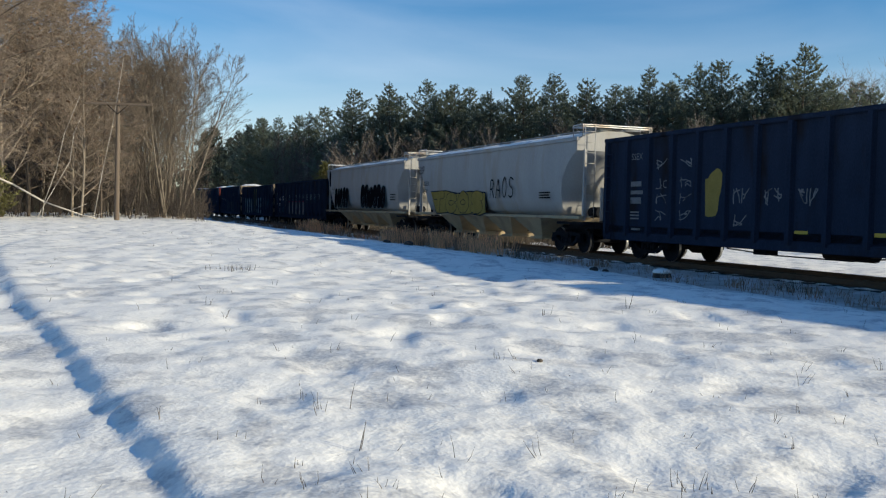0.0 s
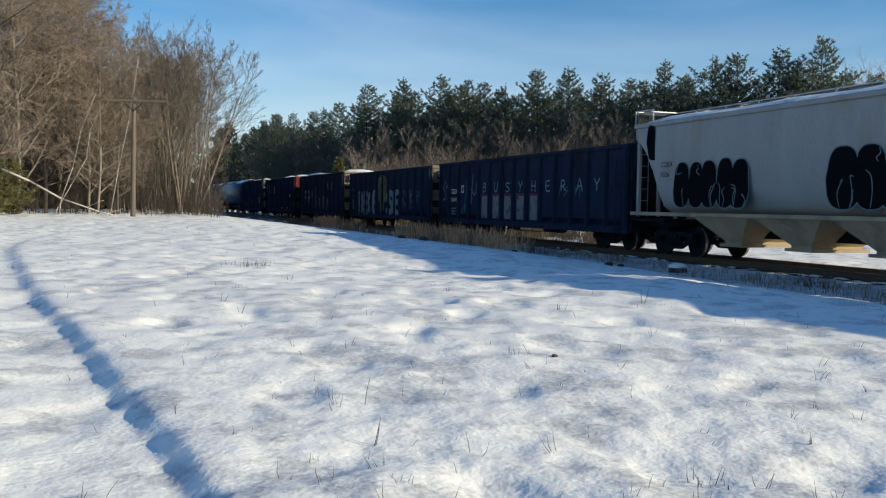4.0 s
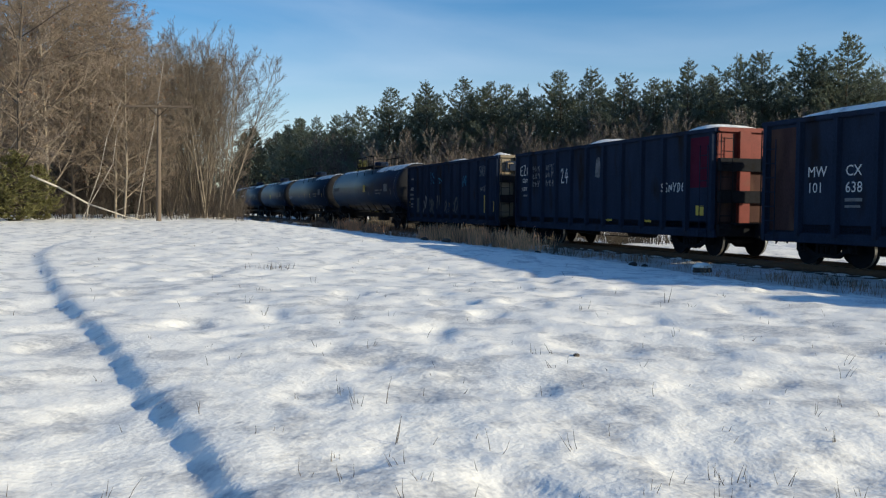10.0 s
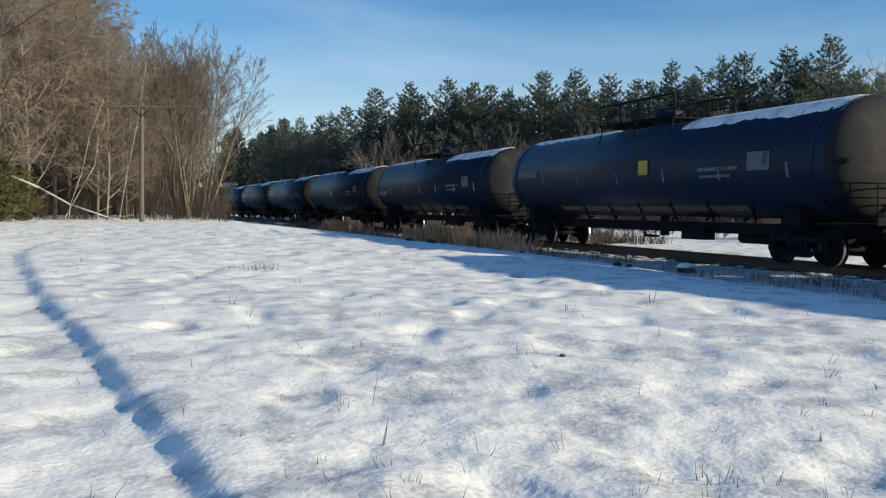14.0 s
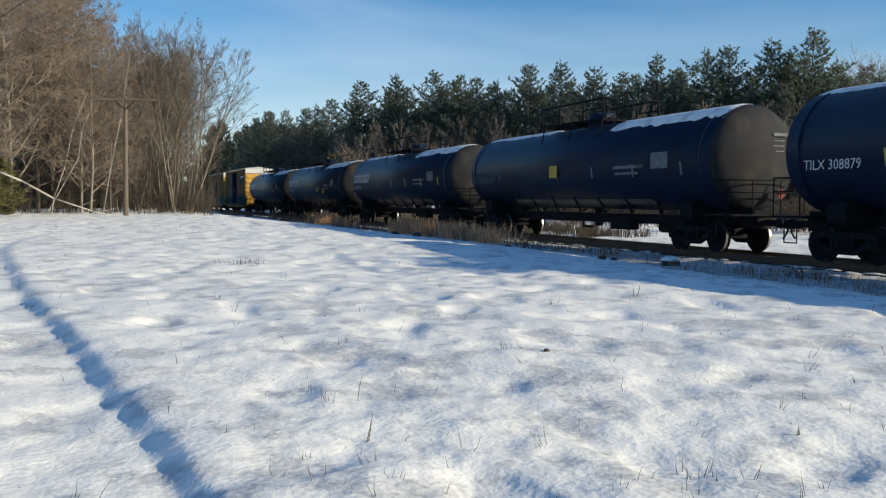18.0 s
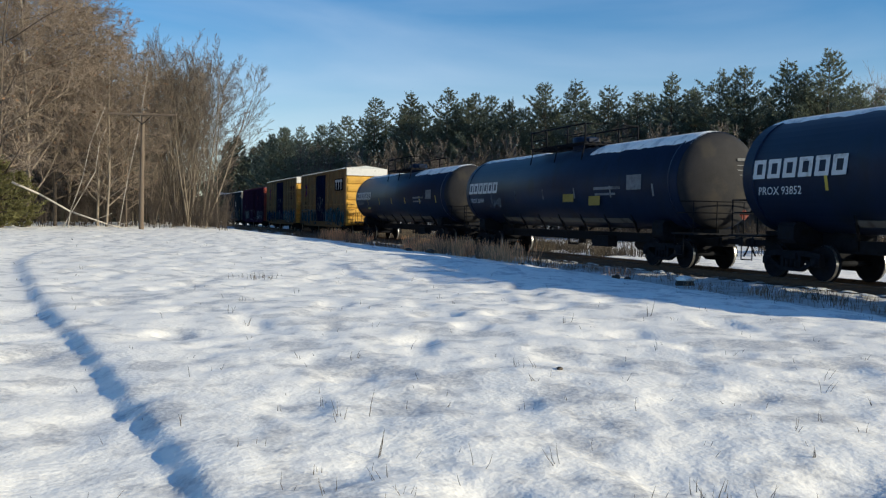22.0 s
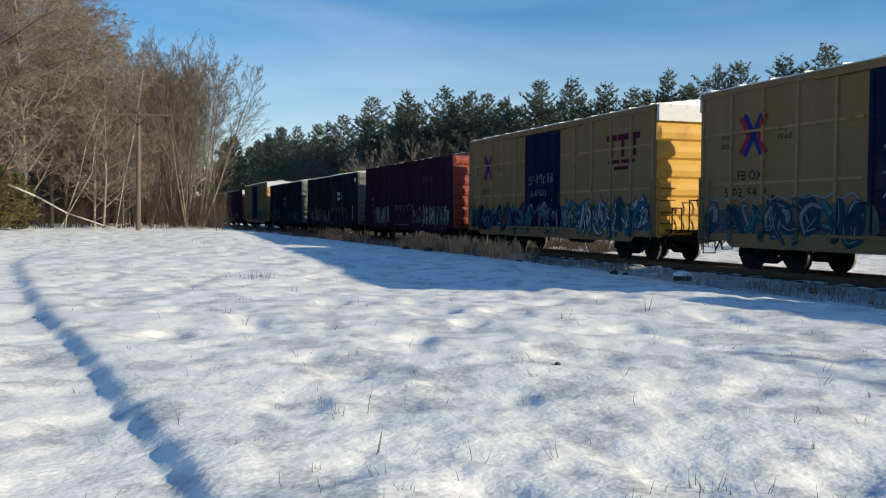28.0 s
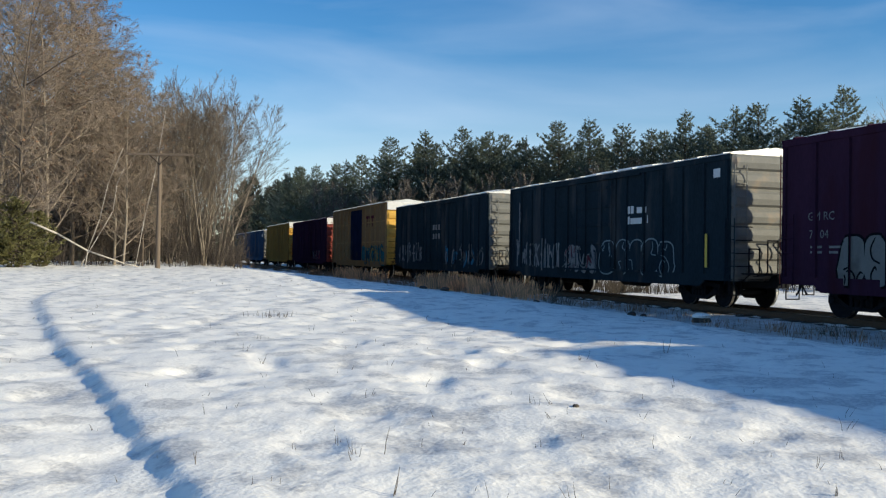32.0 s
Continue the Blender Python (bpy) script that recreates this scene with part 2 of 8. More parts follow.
M["wood"] = material("weathered_pole_wood", (0.125, 0.095, 0.070), 0.9, 0, 0.3, 6, 50, 0.4, (0.10, 0.07, 0.05), 0.3, 3, (3, 3, 0.3))
M["bark"] = material("grey_brown_bark", (0.085, 0.066, 0.050), 0.95, 0, 0.3, 5, 40, 0.4, per_object=0.25)
M["palebark"] = material("pale_slender_bark", (0.20, 0.168, 0.132), 0.9, 0, 0.3, 5, 40, 0.3, (0.12, 0.09, 0.07), 0.25, 3, per_object=0.3)
M["twig"] = material("brown_twigs", (0.210, 0.164, 0.126), 0.95, 0, 0.25, 2, 20, 0.0, per_object=0.25)
M["greytwig"] = material("grey_twigs", (0.155, 0.127, 0.102), 0.95, 0, 0.25, 2, 20, 0.0, per_object=0.2)
M["sapling"] = material("pale_sapling_twigs", (0.138, 0.121, 0.106), 0.95, 0, 0.25, 2, 20, 0.0, per_object=0.3)
M["redtwig"] = material("reddish_brush_twigs", (0.120, 0.099, 0.087), 0.95, 0, 0.3, 2, 20, 0.0, per_object=0.25)
M["birch"] = material("white_birch_bark", (0.40, 0.365, 0.32), 0.8, 0, 0.2, 5, 40, 0.2, (0.06, 0.05, 0.045), 0.25, 5, (1, 1, 3))
M["needles"] = material("pine_needles", (0.136, 0.168, 0.134), 0.75, 0, 0.3, 1.5, 20, 0.0, (0.115, 0.128, 0.080), 0.3, 0.6, per_object=0.2, per_island=0.22)
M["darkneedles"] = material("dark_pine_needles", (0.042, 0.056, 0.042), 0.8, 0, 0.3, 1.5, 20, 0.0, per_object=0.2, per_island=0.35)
M["yelneedles"] = material("yellow_green_needles", (0.145, 0.14, 0.055), 0.8, 0, 0.3, 1.5, 20, 0.0, per_object=0.2, per_island=0.3)
# darkened stems: the shade inside the thickets is put into this colour
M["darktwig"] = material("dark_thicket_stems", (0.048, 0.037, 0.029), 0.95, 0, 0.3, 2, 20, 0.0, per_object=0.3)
M["deadleaf"] = material("dead_oak_leaves", (0.15, 0.085, 0.05), 0.9, 0, 0.3, 2, 20, 0.0, per_island=0.4)
M["straw"] = material("dead_straw_grass", (0.80, 0.44, 0.235), 0.9, 0, 0.2, 3, 20, 0.0, per_island=0.4)
M["sprig"] = material("dry_sprig_stalks", (0.10, 0.080, 0.058), 0.9, 0, 0.2, 3, 20, 0.0, per_island=0.4)
M["weed"] = material("dry_weed_stalks", (0.27, 0.16, 0.10), 0.9, 0, 0.2, 3, 20, 0.0, per_island=0.4)


def let_light_through(m, share, color):
    """Thin needles pass on part of the light that falls on their far side."""
    n, l = m.node_tree.nodes, m.node_tree.links
    t, mix, out = n.new("ShaderNodeBsdfTranslucent"), n.new("ShaderNodeMixShader"), n["Material Output"]
    t.inputs["Color"].default_value = (*color, 1)
    mix.inputs[0].default_value = share
    l.new(n["Principled BSDF"].outputs[0], mix.inputs[1])
    l.new(t.outputs[0], mix.inputs[2])
    l.new(mix.outputs[0], out.inputs["Surface"])


let_light_through(M["needles"], 0.5, (0.170, 0.200, 0.145))
let_light_through(M["yelneedles"], 0.35, (0.16, 0.15, 0.05))


def snow_material(name):
    """Old settled snow: warm white crust, with grainy greyer patches where it lies thin and wet over the turf."""
    m = material(name, (0.885, 0.865, 0.81), 0.65, 0, 0.045, 1.5, 24, 0.26, dist=0.03)
    n, l = m.node_tree.nodes, m.node_tree.links
    b = n["Principled BSDF"]
    b.inputs["Specular IOR Level"].default_value = 0.25
    before = b.inputs["Base Color"].links[0].from_socket
    tc = n.new("ShaderNodeTexCoord")
    total = None
    for scale, detail, lo, hi, to in ((1.75, 5, 0.49, 0.63, 1.0), (4.8, 4, 0.50, 0.70, 0.5)):
        t, r = n.new("ShaderNodeTexNoise"), n.new("ShaderNodeMapRange")
        t.inputs["Scale"].default_value, t.inputs["Detail"].default_value, t.inputs["Roughness"].default_value = scale, detail, 0.6
        r.interpolation_type = "SMOOTHSTEP"
        r.inputs["From Min"].default_value, r.inputs["From Max"].default_value, r.inputs["To Max"].default_value = lo, hi, to
        l.new(tc.outputs["Object"], t.inputs["Vector"])
        l.new(t.outputs[0], r.inputs["Value"])
        if total is None:
            total = r.outputs[0]
        else:
            add = n.new("ShaderNodeMath")
            add.use_clamp = True
            l.new(total, add.inputs[0])
            l.new(r.outputs[0], add.inputs[1])
            total = add.outputs[0]
    grain, gr, mul = n.new("ShaderNodeTexNoise"), n.new("ShaderNodeMapRange"), n.new("ShaderNodeMath")
    grain.inputs["Scale"].default_value, grain.inputs["Detail"].default_value = 26, 3
    gr.inputs["From Min"].default_value, gr.inputs["From Max"].default_value = 0.32, 0.66
    gr.inputs["To Min"].default_value, gr.inputs["To Max"].default_value = 0.35, 0.95
    mul.operation = "MULTIPLY"
    l.new(tc.outputs["Object"], grain.inputs["Vector"])
    l.new(grain.outputs[0], gr.inputs["Value"])
    l.new(gr.outputs[0], mul.inputs[0])
    l.new(total, mul.inputs[1])
    mix = n.new("ShaderNodeMix")
    mix.data_type = "RGBA"
    l.new(mul.outputs[0], mix.inputs["Factor"])
    l.new(before, mix.inputs["A"])
    mix.inputs["B"].default_value = (0.43, 0.435, 0.445, 1)
    l.new(mix.outputs["Result"], b.inputs["Base Color"])
    return m


M["snow"] = snow_material("snow")
M["carsnow"] = snow_material("snow_on_cars")


# ---- mesh tools ----
class Geo:
    """Gathers vertices and faces of one mesh."""

    def __init__(self):
        self.v, self.f, self.m, self.s = [], [], [], []

    def face(self, idx, mat=0, smooth=False):
        self.f.append(idx)
        self.m.append(mat)
        self.s.append(smooth)

    def box(self, x0, x1, y0, y1, z0, z1, mat=0, bevel=0.0):
        c = min(bevel, (x1 - x0) / 3, (y1 - y0) / 3, (z1 - z0) / 3)
        if c <= 0:
            b = len(self.v)
            self.v += [(x, y, z) for z in (z0, z1) for y in (y0, y1) for x in (x0, x1)]
            for q in ((0, 2, 3, 1), (4, 5, 7, 6), (0, 1, 5, 4), (2, 6, 7, 3), (0, 4, 6, 2), (1, 3, 7, 5)):
                self.face(tuple(b + i for i in q), mat)
            return
        # chamfered along x edges and ends: an eight-sided section, with inset end caps
        ring = [(y0 + c, z0), (y1 - c, z0), (y1, z0 + c), (y1, z1 - c), (y1 - c, z1), (y0 + c, z1), (y0, z1 - c), (y0, z0 + c)]
        self.loft([(x0, ring), (x1, ring)], mat)

    def loft(self, sections, mat=0, smooth=False, caps=True, closed=True):
        """Sections along x: (x, [(y, z), ...]), joined one to the next."""
        b = len(self.v)
        n = len(sections[0][1])
        for x, ring in sections:
            self.v += [(x, y, z) for y, z in ring]
        for i in range(len(sections) - 1):
            for j in range(n if closed else n - 1):
                k = (j + 1) % n
                self.face((b + i * n + j, b + (i + 1) * n + j, b + (i + 1) * n + k, b + i * n + k), mat, smooth)
        if caps:
            self.face(tuple(b + j for j in range(n)), mat)
            e = b + (len(sections) - 1) * n
            self.face(tuple(e + j for j in reversed(range(n))), mat)

    def rod(self, p, q, r0, r1=None, seg=6, mat=0, smooth=True, caps=True):
        p, q = Vector(p), Vector(q)
        r1 = r0 if r1 is None else r1
        d = q - p
        if d.length < 1e-6:
            return
        d.normalize()
        a = d.orthogonal().normalized()
        c = d.cross(a)
        b = len(self.v)
        for o, r in ((p, r0), (q, r1)):
            for i in range(seg):
                t = 2 * math.pi * i / seg
                self.v.append(tuple(o + (a * math.cos(t) + c * math.sin(t)) * r))
        for i in range(seg):
            k = (i + 1) % seg
            self.face((b + i, b + k, b + seg + k, b + seg + i), mat, smooth)
        if caps:
            self.face(tuple(b + i for i in reversed(range(seg))), mat)
            self.face(tuple(b + seg + i for i in range(seg)), mat)

    def path(self, pts, r, seg=6, mat=0):
        """A bent rod, mitred at its corners."""
        pts = [Vector(p) for p in pts]
        ways = [(q - p).normalized() for p, q in zip(pts, pts[1:])]
        a = ways[0].orthogonal().normalized()
        first = len(self.v)
        for i, p in enumerate(pts):
            before, after = ways[max(0, i - 1)], ways[min(i, len(ways) - 1)]
            d = (before + after).normalized() if (before + after).length > 0.1 else after
            wide = min(1.5, 1 / max(0.5, d.dot(after)))
            a = (a - d * a.dot(d)).normalized()
            c = d.cross(a)
            bend = before.cross(after)
            out = d.cross(bend).normalized() if bend.length > 1e-4 else None
            for k in range(seg):
                t = 2 * math.pi * k / seg
                v = (a * math.cos(t) + c * math.sin(t)) * r
                if out is not None:
                    v += out * v.dot(out) * (wide - 1)
                self.v.append(tuple(p + v))
        for i in range(len(pts) - 1):
            for k in range(seg):
                j = (k + 1) % seg
                o = first + i * seg
                self.face((o + k, o + j, o + seg + j, o + seg + k), mat, True)
        self.face(tuple(first + k for k in reversed(range(seg))), mat)
        last = first + (len(pts) - 1) * seg
        self.face(tuple(last + k for k in range(seg)), mat)

    def lathe(self, prof, axis="x", seg=24, mat=0, centre=(0, 0, 0), smooth=True):
        """Profile [(along, radius)] turned about an axis."""
        b = len(self.v)
        for a, r in prof:
            for i in range(seg):
                t = 2 * math.pi * i / seg
                u, w = r * math.cos(t), r * math.sin(t)
                p = (a, u, w) if axis == "x" else (u, a, w) if axis == "y" else (u, w, a)
                self.v.append((p[0] + centre[0], p[1] + centre[1], p[2] + centre[2]))
        for i in range(len(prof) - 1):
            for j in range(seg):
                k = (j + 1) % seg
                self.face((b + i * seg + j, b + i * seg + k, b + (i + 1) * seg + k, b + (i + 1) * seg + j), mat, smooth)

    def poly(self, pts, mat=0):
        b = len(self.v)
        self.v += [tuple(p) for p in pts]
        self.face(tuple(range(b, b + len(pts))), mat)

    def mesh(self, name, mats):
        me = bpy.data.meshes.new(name)
        me.from_pydata(self.v, [], self.f)
        for m in mats:
            me.materials.append(m)
        me.polygons.foreach_set("material_index", self.m)
        me.polygons.foreach_set("use_smooth", self.s)
        me.update()
        return me


SINGLY = {"belly_strap", "end_post", "reflective_strip", "placard", "brake_gear", "roof_hatch", "lettering", "painted_mark", "platform", "side_sill", "eave_rail", "underframe"}
PIECE_NAMES = {"underframe": "frame_member"}


def islands(g):
    """The separate pieces of a mesh in the making, each on its own."""
    up = list(range(len(g.v)))

    def root(i):
        while up[i] != i:
            up[i] = up[up[i]]
            i = up[i]
        return i

    for f in g.f:
        for k in f[1:]:
            up[root(k)] = root(f[0])
    groups = {}
    for f, m, smooth_ in zip(g.f, g.m, g.s):
        groups.setdefault(root(f[0]), []).append((f, m, smooth_))
    for faces in groups.values():
        h, where = Geo(), {}
        for f, m, smooth_ in faces:
            for k in f:
                if k not in where:
                    where[k] = len(h.v)
                    h.v.append(g.v[k])
            h.face(tuple(where[k] for k in f), m, smooth_)
        yield h


def part(name, g, mats, parent=None, label="", at=None):
    """One mesh object under a thing or under a part; repeats such as straps and strips become one part each."""
    if name in SINGLY and isinstance(g, Geo) and at is None:
        pieces = list(islands(g))
        if len(pieces) > 1:
            return [part(PIECE_NAMES.get(name, name), h, mats, parent, label, Matrix()) for h in pieces][0]
    data = g.mesh(name, mats if isinstance(mats, (list, tuple)) else [mats]) if isinstance(g, Geo) else g
    ob = new(name, data)
    if parent:
        ob.parent = parent
    if at is not None:
        ob.matrix_basis = at
    return tagged(ob, label)


def thing(name, label, category, group="", kind="", m=None):
    ob = new(name)
    ob.empty_display_size = 0.3
    if m is not None:
        ob.matrix_basis = m
    return tagged(ob, label, category, group, kind)


def solid(name, g, mats, label, category, group="", kind="", m=None):
    ob = new(name, g.mesh(name, mats if isinstance(mats, (list, tuple)) else [mats]) if isinstance(g, Geo) else g)
    if m is not None:
        ob.matrix_basis = m
    return tagged(ob, label, category, group, kind)


# ---- the track's line and the lie of the land ----
BEND = (11.4182, -0.3575, -0.000504, 0.00000292)
RAIL_Z = 0.16


def line_x(y):
    """Where the track's middle lies: a gentle bend, straight on past both ends."""
    yc = min(max(y, 0.0), 105.0)
    u = yc - 20
    x = BEND[0] + BEND[1] * u + BEND[2] * u * u + BEND[3] * u ** 3
    return x + (y - yc) * (BEND[1] + 2 * BEND[2] * u + 3 * BEND[3] * u * u)


_ys = np.arange(-160.0, 620.0, 0.5)
_xs = np.array([line_x(y) for y in _ys])
_ss = np.concatenate([[0], np.cumsum(np.hypot(np.diff(_xs), np.diff(_ys)))])
_ss = _ss - np.interp(20.0, _ys, _ss)


def on_line(s):
    """The place on the track s metres up the line from where it passes nearest."""
    y = float(np.interp(s, _ss, _ys))
    return line_x(y), y


def heading(s):
    (x0, y0), (x1, y1) = on_line(s + 0.5), on_line(s - 0.5)
    return math.atan2(y1 - y0, x1 - x0)


def aside(x, y):
    """Metres from the track's middle; less than nothing on the camera's side."""
    d = (line_x(y + 0.5) - line_x(y - 0.5))
    return (x - line_x(y)) / math.sqrt(1 + d * d)


def smooth(a, b, v):
    t = min(max((v - a) / (b - a), 0.0), 1.0)
    return t * t * (3 - 2 * t)


RUT = [(-0.45, 2.0), (-0.70, 2.9), (-0.98, 3.66), (-1.30, 4.34), (-1.74, 5.10), (-2.06, 5.70), (-2.60, 6.72), (-3.33, 8.11), (-4.04, 9.35), (-5.00, 11.05), (-6.75, 14.4), (-9.7, 20.2), (-11.0, 22.9), (-12.2, 26.3), (-13.0, 30.0), (-12.6, 33.5)]


def rut_distance(x, y):
    best = 1e9
    side = 1
    for (ax, ay), (bx, by) in zip(RUT, RUT[1:]):
        dx, dy = bx - ax, by - ay
        t = min(max(((x - ax) * dx + (y - ay) * dy) / (dx * dx + dy * dy), 0), 1)
        ex, ey = x - ax - t * dx, y - ay - t * dy
        d = math.hypot(ex, ey)
        if d < best:
            best, side = d, (1 if dx * ey - dy * ex < 0 else -1)
    return best * side


def bare_edge(s):
    """How far the bare shoulder reaches from the track's middle, on the camera's side."""
    return float(np.interp(s, [2.0, 7.0, 11.0, 16.0], [4.45, 3.55, 3.0, 2.55])) + 0.22 * noise.noise(Vector((s * 0.8, 4.0, 1.0))) + 0.10 * noise.noise(Vector((s * 2.7, 4.0, 1.0)))


def rise(x, y):
    """The broad lie of the land."""
    d = aside(x, y)
    z = 0.40 * smooth(max(3.2, bare_edge(float(np.interp(y, _ys, _ss))) - 0.3), 9.0, -d)
    z += 0.42 * smooth(24, 46, y) * smooth(6, 14, -d)
    z -= 0.12 * smooth(5, 2.6, -d) * (1 if d < 0 else 0)
    # a broad shallow hollow in the field
    z -= 0.17 * math.exp(-((x + 0.5) / 4.5) ** 2 - ((y - 18.5) / 4.5) ** 2)
    return z


def hump(x, y):
    """Old snow settled over tussocks: soft swells, rounded hummocks and scattered thawed hollows."""
    a = noise.noise(Vector((x * 0.7 + 3, y * 0.6 + 7, 0)))
    b = noise.noise(Vector((x * 1.75 + 11, y * 1.25, 2)))
    c = noise.noise(Vector((x * 3.6, y * 2.6 + 5, 4)))
    d = noise.noise(Vector((x * 9.0, y * 7.0 + 5, 6)))
    pit = smooth(0.08, 0.5, noise.noise(Vector((x * 1.6 + 40, y * 1.1, 12))))
    return 0.036 * a + 0.030 * b + 0.017 * c + 0.0088 * d - 0.044 * pit


def ground_z(x, y):
    d = aside(x, y)
    z = rise(x, y)
    near = 1 - smooth(60, 120, math.hypot(x, y))
    bed = smooth(2.2, 3.6, abs(d))
    if d < 0 and y < 120:
        e = bare_edge(float(np.interp(y, _ys, _ss)))
        bed = smooth(e - 0.22, e + 0.22, -d)
    calm = 1.0
    if y < 35 and x < 2:
        calm = 0.5 + 0.5 * smooth(0.15, 0.9, abs(rut_distance(x, y)))
    z += hump(x, y) * near * bed * calm
    if bed < 1:
        z = z * bed + (1 - bed) * (-0.16 + 0.03 * noise.noise(Vector((x * 2, y * 2, 9))))
    if y < 35 and x < 2:
        r = rut_distance(x, y)
        if -2.2 < r < 1.0:
            # a wheel rut: a steep side towards the track, a packed floor, and a long shallow side
            r += 0.035 * noise.noise(Vector((x * 1.3, y * 1.3, 3))) + 0.010 * noise.noise(Vector((x * 4, y * 4, 3)))
            deep = 0.074 + 0.016 * noise.noise(Vector((y * 0.7, 3, 3)))
            z -= deep * smooth(0.115, -0.075, r) * smooth(-1.35, -0.12, r)
            z += 0.010 * math.exp(-((r - 0.24) / 0.14) ** 2)
    return z


# ---- ground ----
def build_ground():
    """One sheet of snow from underfoot to the horizon, finer where the camera stands near."""
    angles = [-44 + 0.33 * i for i in range(268)] + [46.0 + 3.0 * i for i in range(90)]
    rings = [1.0]
    while rings[-1] < 70:
        rings.append(rings[-1] * 1.0105 + 0.006)
    while rings[-1] < 3500:
        rings.append(rings[-1] * 1.09)
    verts = [(0.0, 0.0, ground_z(0.0, 0.0))]
    for r in rings:
        for a in angles:
            t = radians(a)
            x, y = r * math.sin(t), r * math.cos(t)
            z = ground_z(x, y) if r < 400 else 0.0
            if a > 44.2 and r < 120:
                # too coarse a net for the small humps: keep them underfoot only
                z -= hump(x, y) * (1 - smooth(60, 120, r)) * smooth(1.5, 7.0, r)
            verts.append((x, y, z))
    n = len(angles)
    faces = [(0, 1 + (j + 1) % n, 1 + j) for j in range(n)]
    for i in range(len(rings) - 1):
        o = 1 + i * n
        for j in range(n):
            k = (j + 1) % n
            faces.append((o + j, o + k, o + n + k, o + n + j))
    me = bpy.data.meshes.new("ground")
    me.from_pydata(verts, [], faces)
    me.materials.append(M["snow"])
    me.polygons.foreach_set("use_smooth", [True] * len(faces))
    me.update()
    tagged(new("ground", me), "uneven field of old sunlit snow over grass", "snow field", kind="structure")


def bed_material():
    """Cinders, gravel and frozen dirt, with thin snow lying in the hollows."""
    m = material("cinder_ballast", (0.52, 0.50, 0.475), 0.95, 0, 0.3, 4, 45, 0.8, (0.27, 0.24, 0.20), 0.3, 2.0, dist=0.03)
    n, l = m.node_tree.nodes, m.node_tree.links
    b = n["Principled BSDF"]
    before = b.inputs["Base Color"].links[0].from_socket
    t = n.new("ShaderNodeTexNoise")
    t.inputs["Scale"].default_value, t.inputs["Detail"].default_value = 0.9, 6
    tc = n.new("ShaderNodeTexCoord")
    l.new(tc.outputs["Object"], t.inputs["Vector"])
    r = n.new("ShaderNodeMapRange")
    r.inputs["From Min"].default_value, r.inputs["From Max"].default_value = 0.47, 0.72
    l.new(t.outputs[0], r.inputs["Value"])
    mix = n.new("ShaderNodeMix")
    mix.data_type = "RGBA"
    l.new(r.outputs[0], mix.inputs["Factor"])
    l.new(before, mix.inputs["A"])
    mix.inputs["B"].default_value = (0.74, 0.76, 0.80, 1)
    l.new(mix.outputs["Result"], b.inputs["Base Color"])
    return m


def build_bed():
    g = Geo()
    prof = [(-3.7, -0.32), (-3.2, -0.15), (-2.7, -0.12), (-2.1, -0.07), (-1.6, -0.03), (-0.8, -0.02), (0.0, -0.02), (0.8, -0.02), (1.6, -0.03), (2.2, -0.09), (2.8, -0.17), (3.3, -0.34)]
    stations = [-60 + 1.0 * i for i in range(46)] + [-14 + 0.22 * i for i in range(330)] + [58.6 + 2.0 * i for i in range(201)]
    for s in stations:
        x, y = on_line(s)
        h = heading(s)
        nx, ny = -math.sin(h), math.cos(h)
        e = bare_edge(s)
        for d, z in prof:
            if d < -2.1:
                d, z = ((-2.1 - (e - 1.9) * 0.35, -0.09), (-2.1 - (e - 1.9) * 0.72, -0.11), (-e - 0.45, -0.30))[0 if d > -3 else 1 if d > -3.5 else 2]
            w = noise.noise(Vector((s * 0.9, d * 2, 1.5)))
            v = noise.noise(Vector((s * 3.1, d * 4, 7.5)))
            edge = d > 2.4
            k = d + (0.35 * w if edge else 0.05 * w)
            g.v.append((x + nx * k, y + ny * k, z + 0.035 * v + (0.03 * w if edge else 0)))
    c = len(prof)
    for i in range(len(stations) - 1):
        for j in range(c - 1):
            g.face((i * c + j, i * c + j + 1, (i + 1) * c + j + 1, (i + 1) * c + j), 0, True)
    solid("track_bed", g, bed_material(), "dark cinder and gravel track bed with bare shoulder", "track bed", kind="structure")


def build_rails():
    prof = [(-0.07, -0.02), (0.07, -0.02), (0.07, 0.0), (0.012, 0.03), (0.012, 0.12), (0.036, 0.135), (0.036, 0.158), (0.026, 0.166), (-0.026, 0.166), (-0.036, 0.158), (-0.036, 0.135), (-0.012, 0.12), (-0.012, 0.03), (-0.07, 0.0)]
    stations = [-60 + 2.0 * i for i in range(260)]
    for off in (-0.755, 0.755):
        g = Geo()
        for s in stations:
            x, y = on_line(s)
            h = heading(s)
            nx, ny = -math.sin(h), math.cos(h)
            for d, z in prof:
                g.v.append((x + nx * (d + off), y + ny * (d + off), z))
        c = len(prof)
        for i in range(len(stations) - 1):
            for j in range(c):
                k = (j + 1) % c
                g.face((i * c + j, i * c + k, (i + 1) * c + k, (i + 1) * c + j), 1 if j in (7, 8) else 0)
        solid("rail", g, [M["rail"], M["railtop"]], "steel rail with rusty sides and a polished head", "rail", "rails of the track", kind="structure")


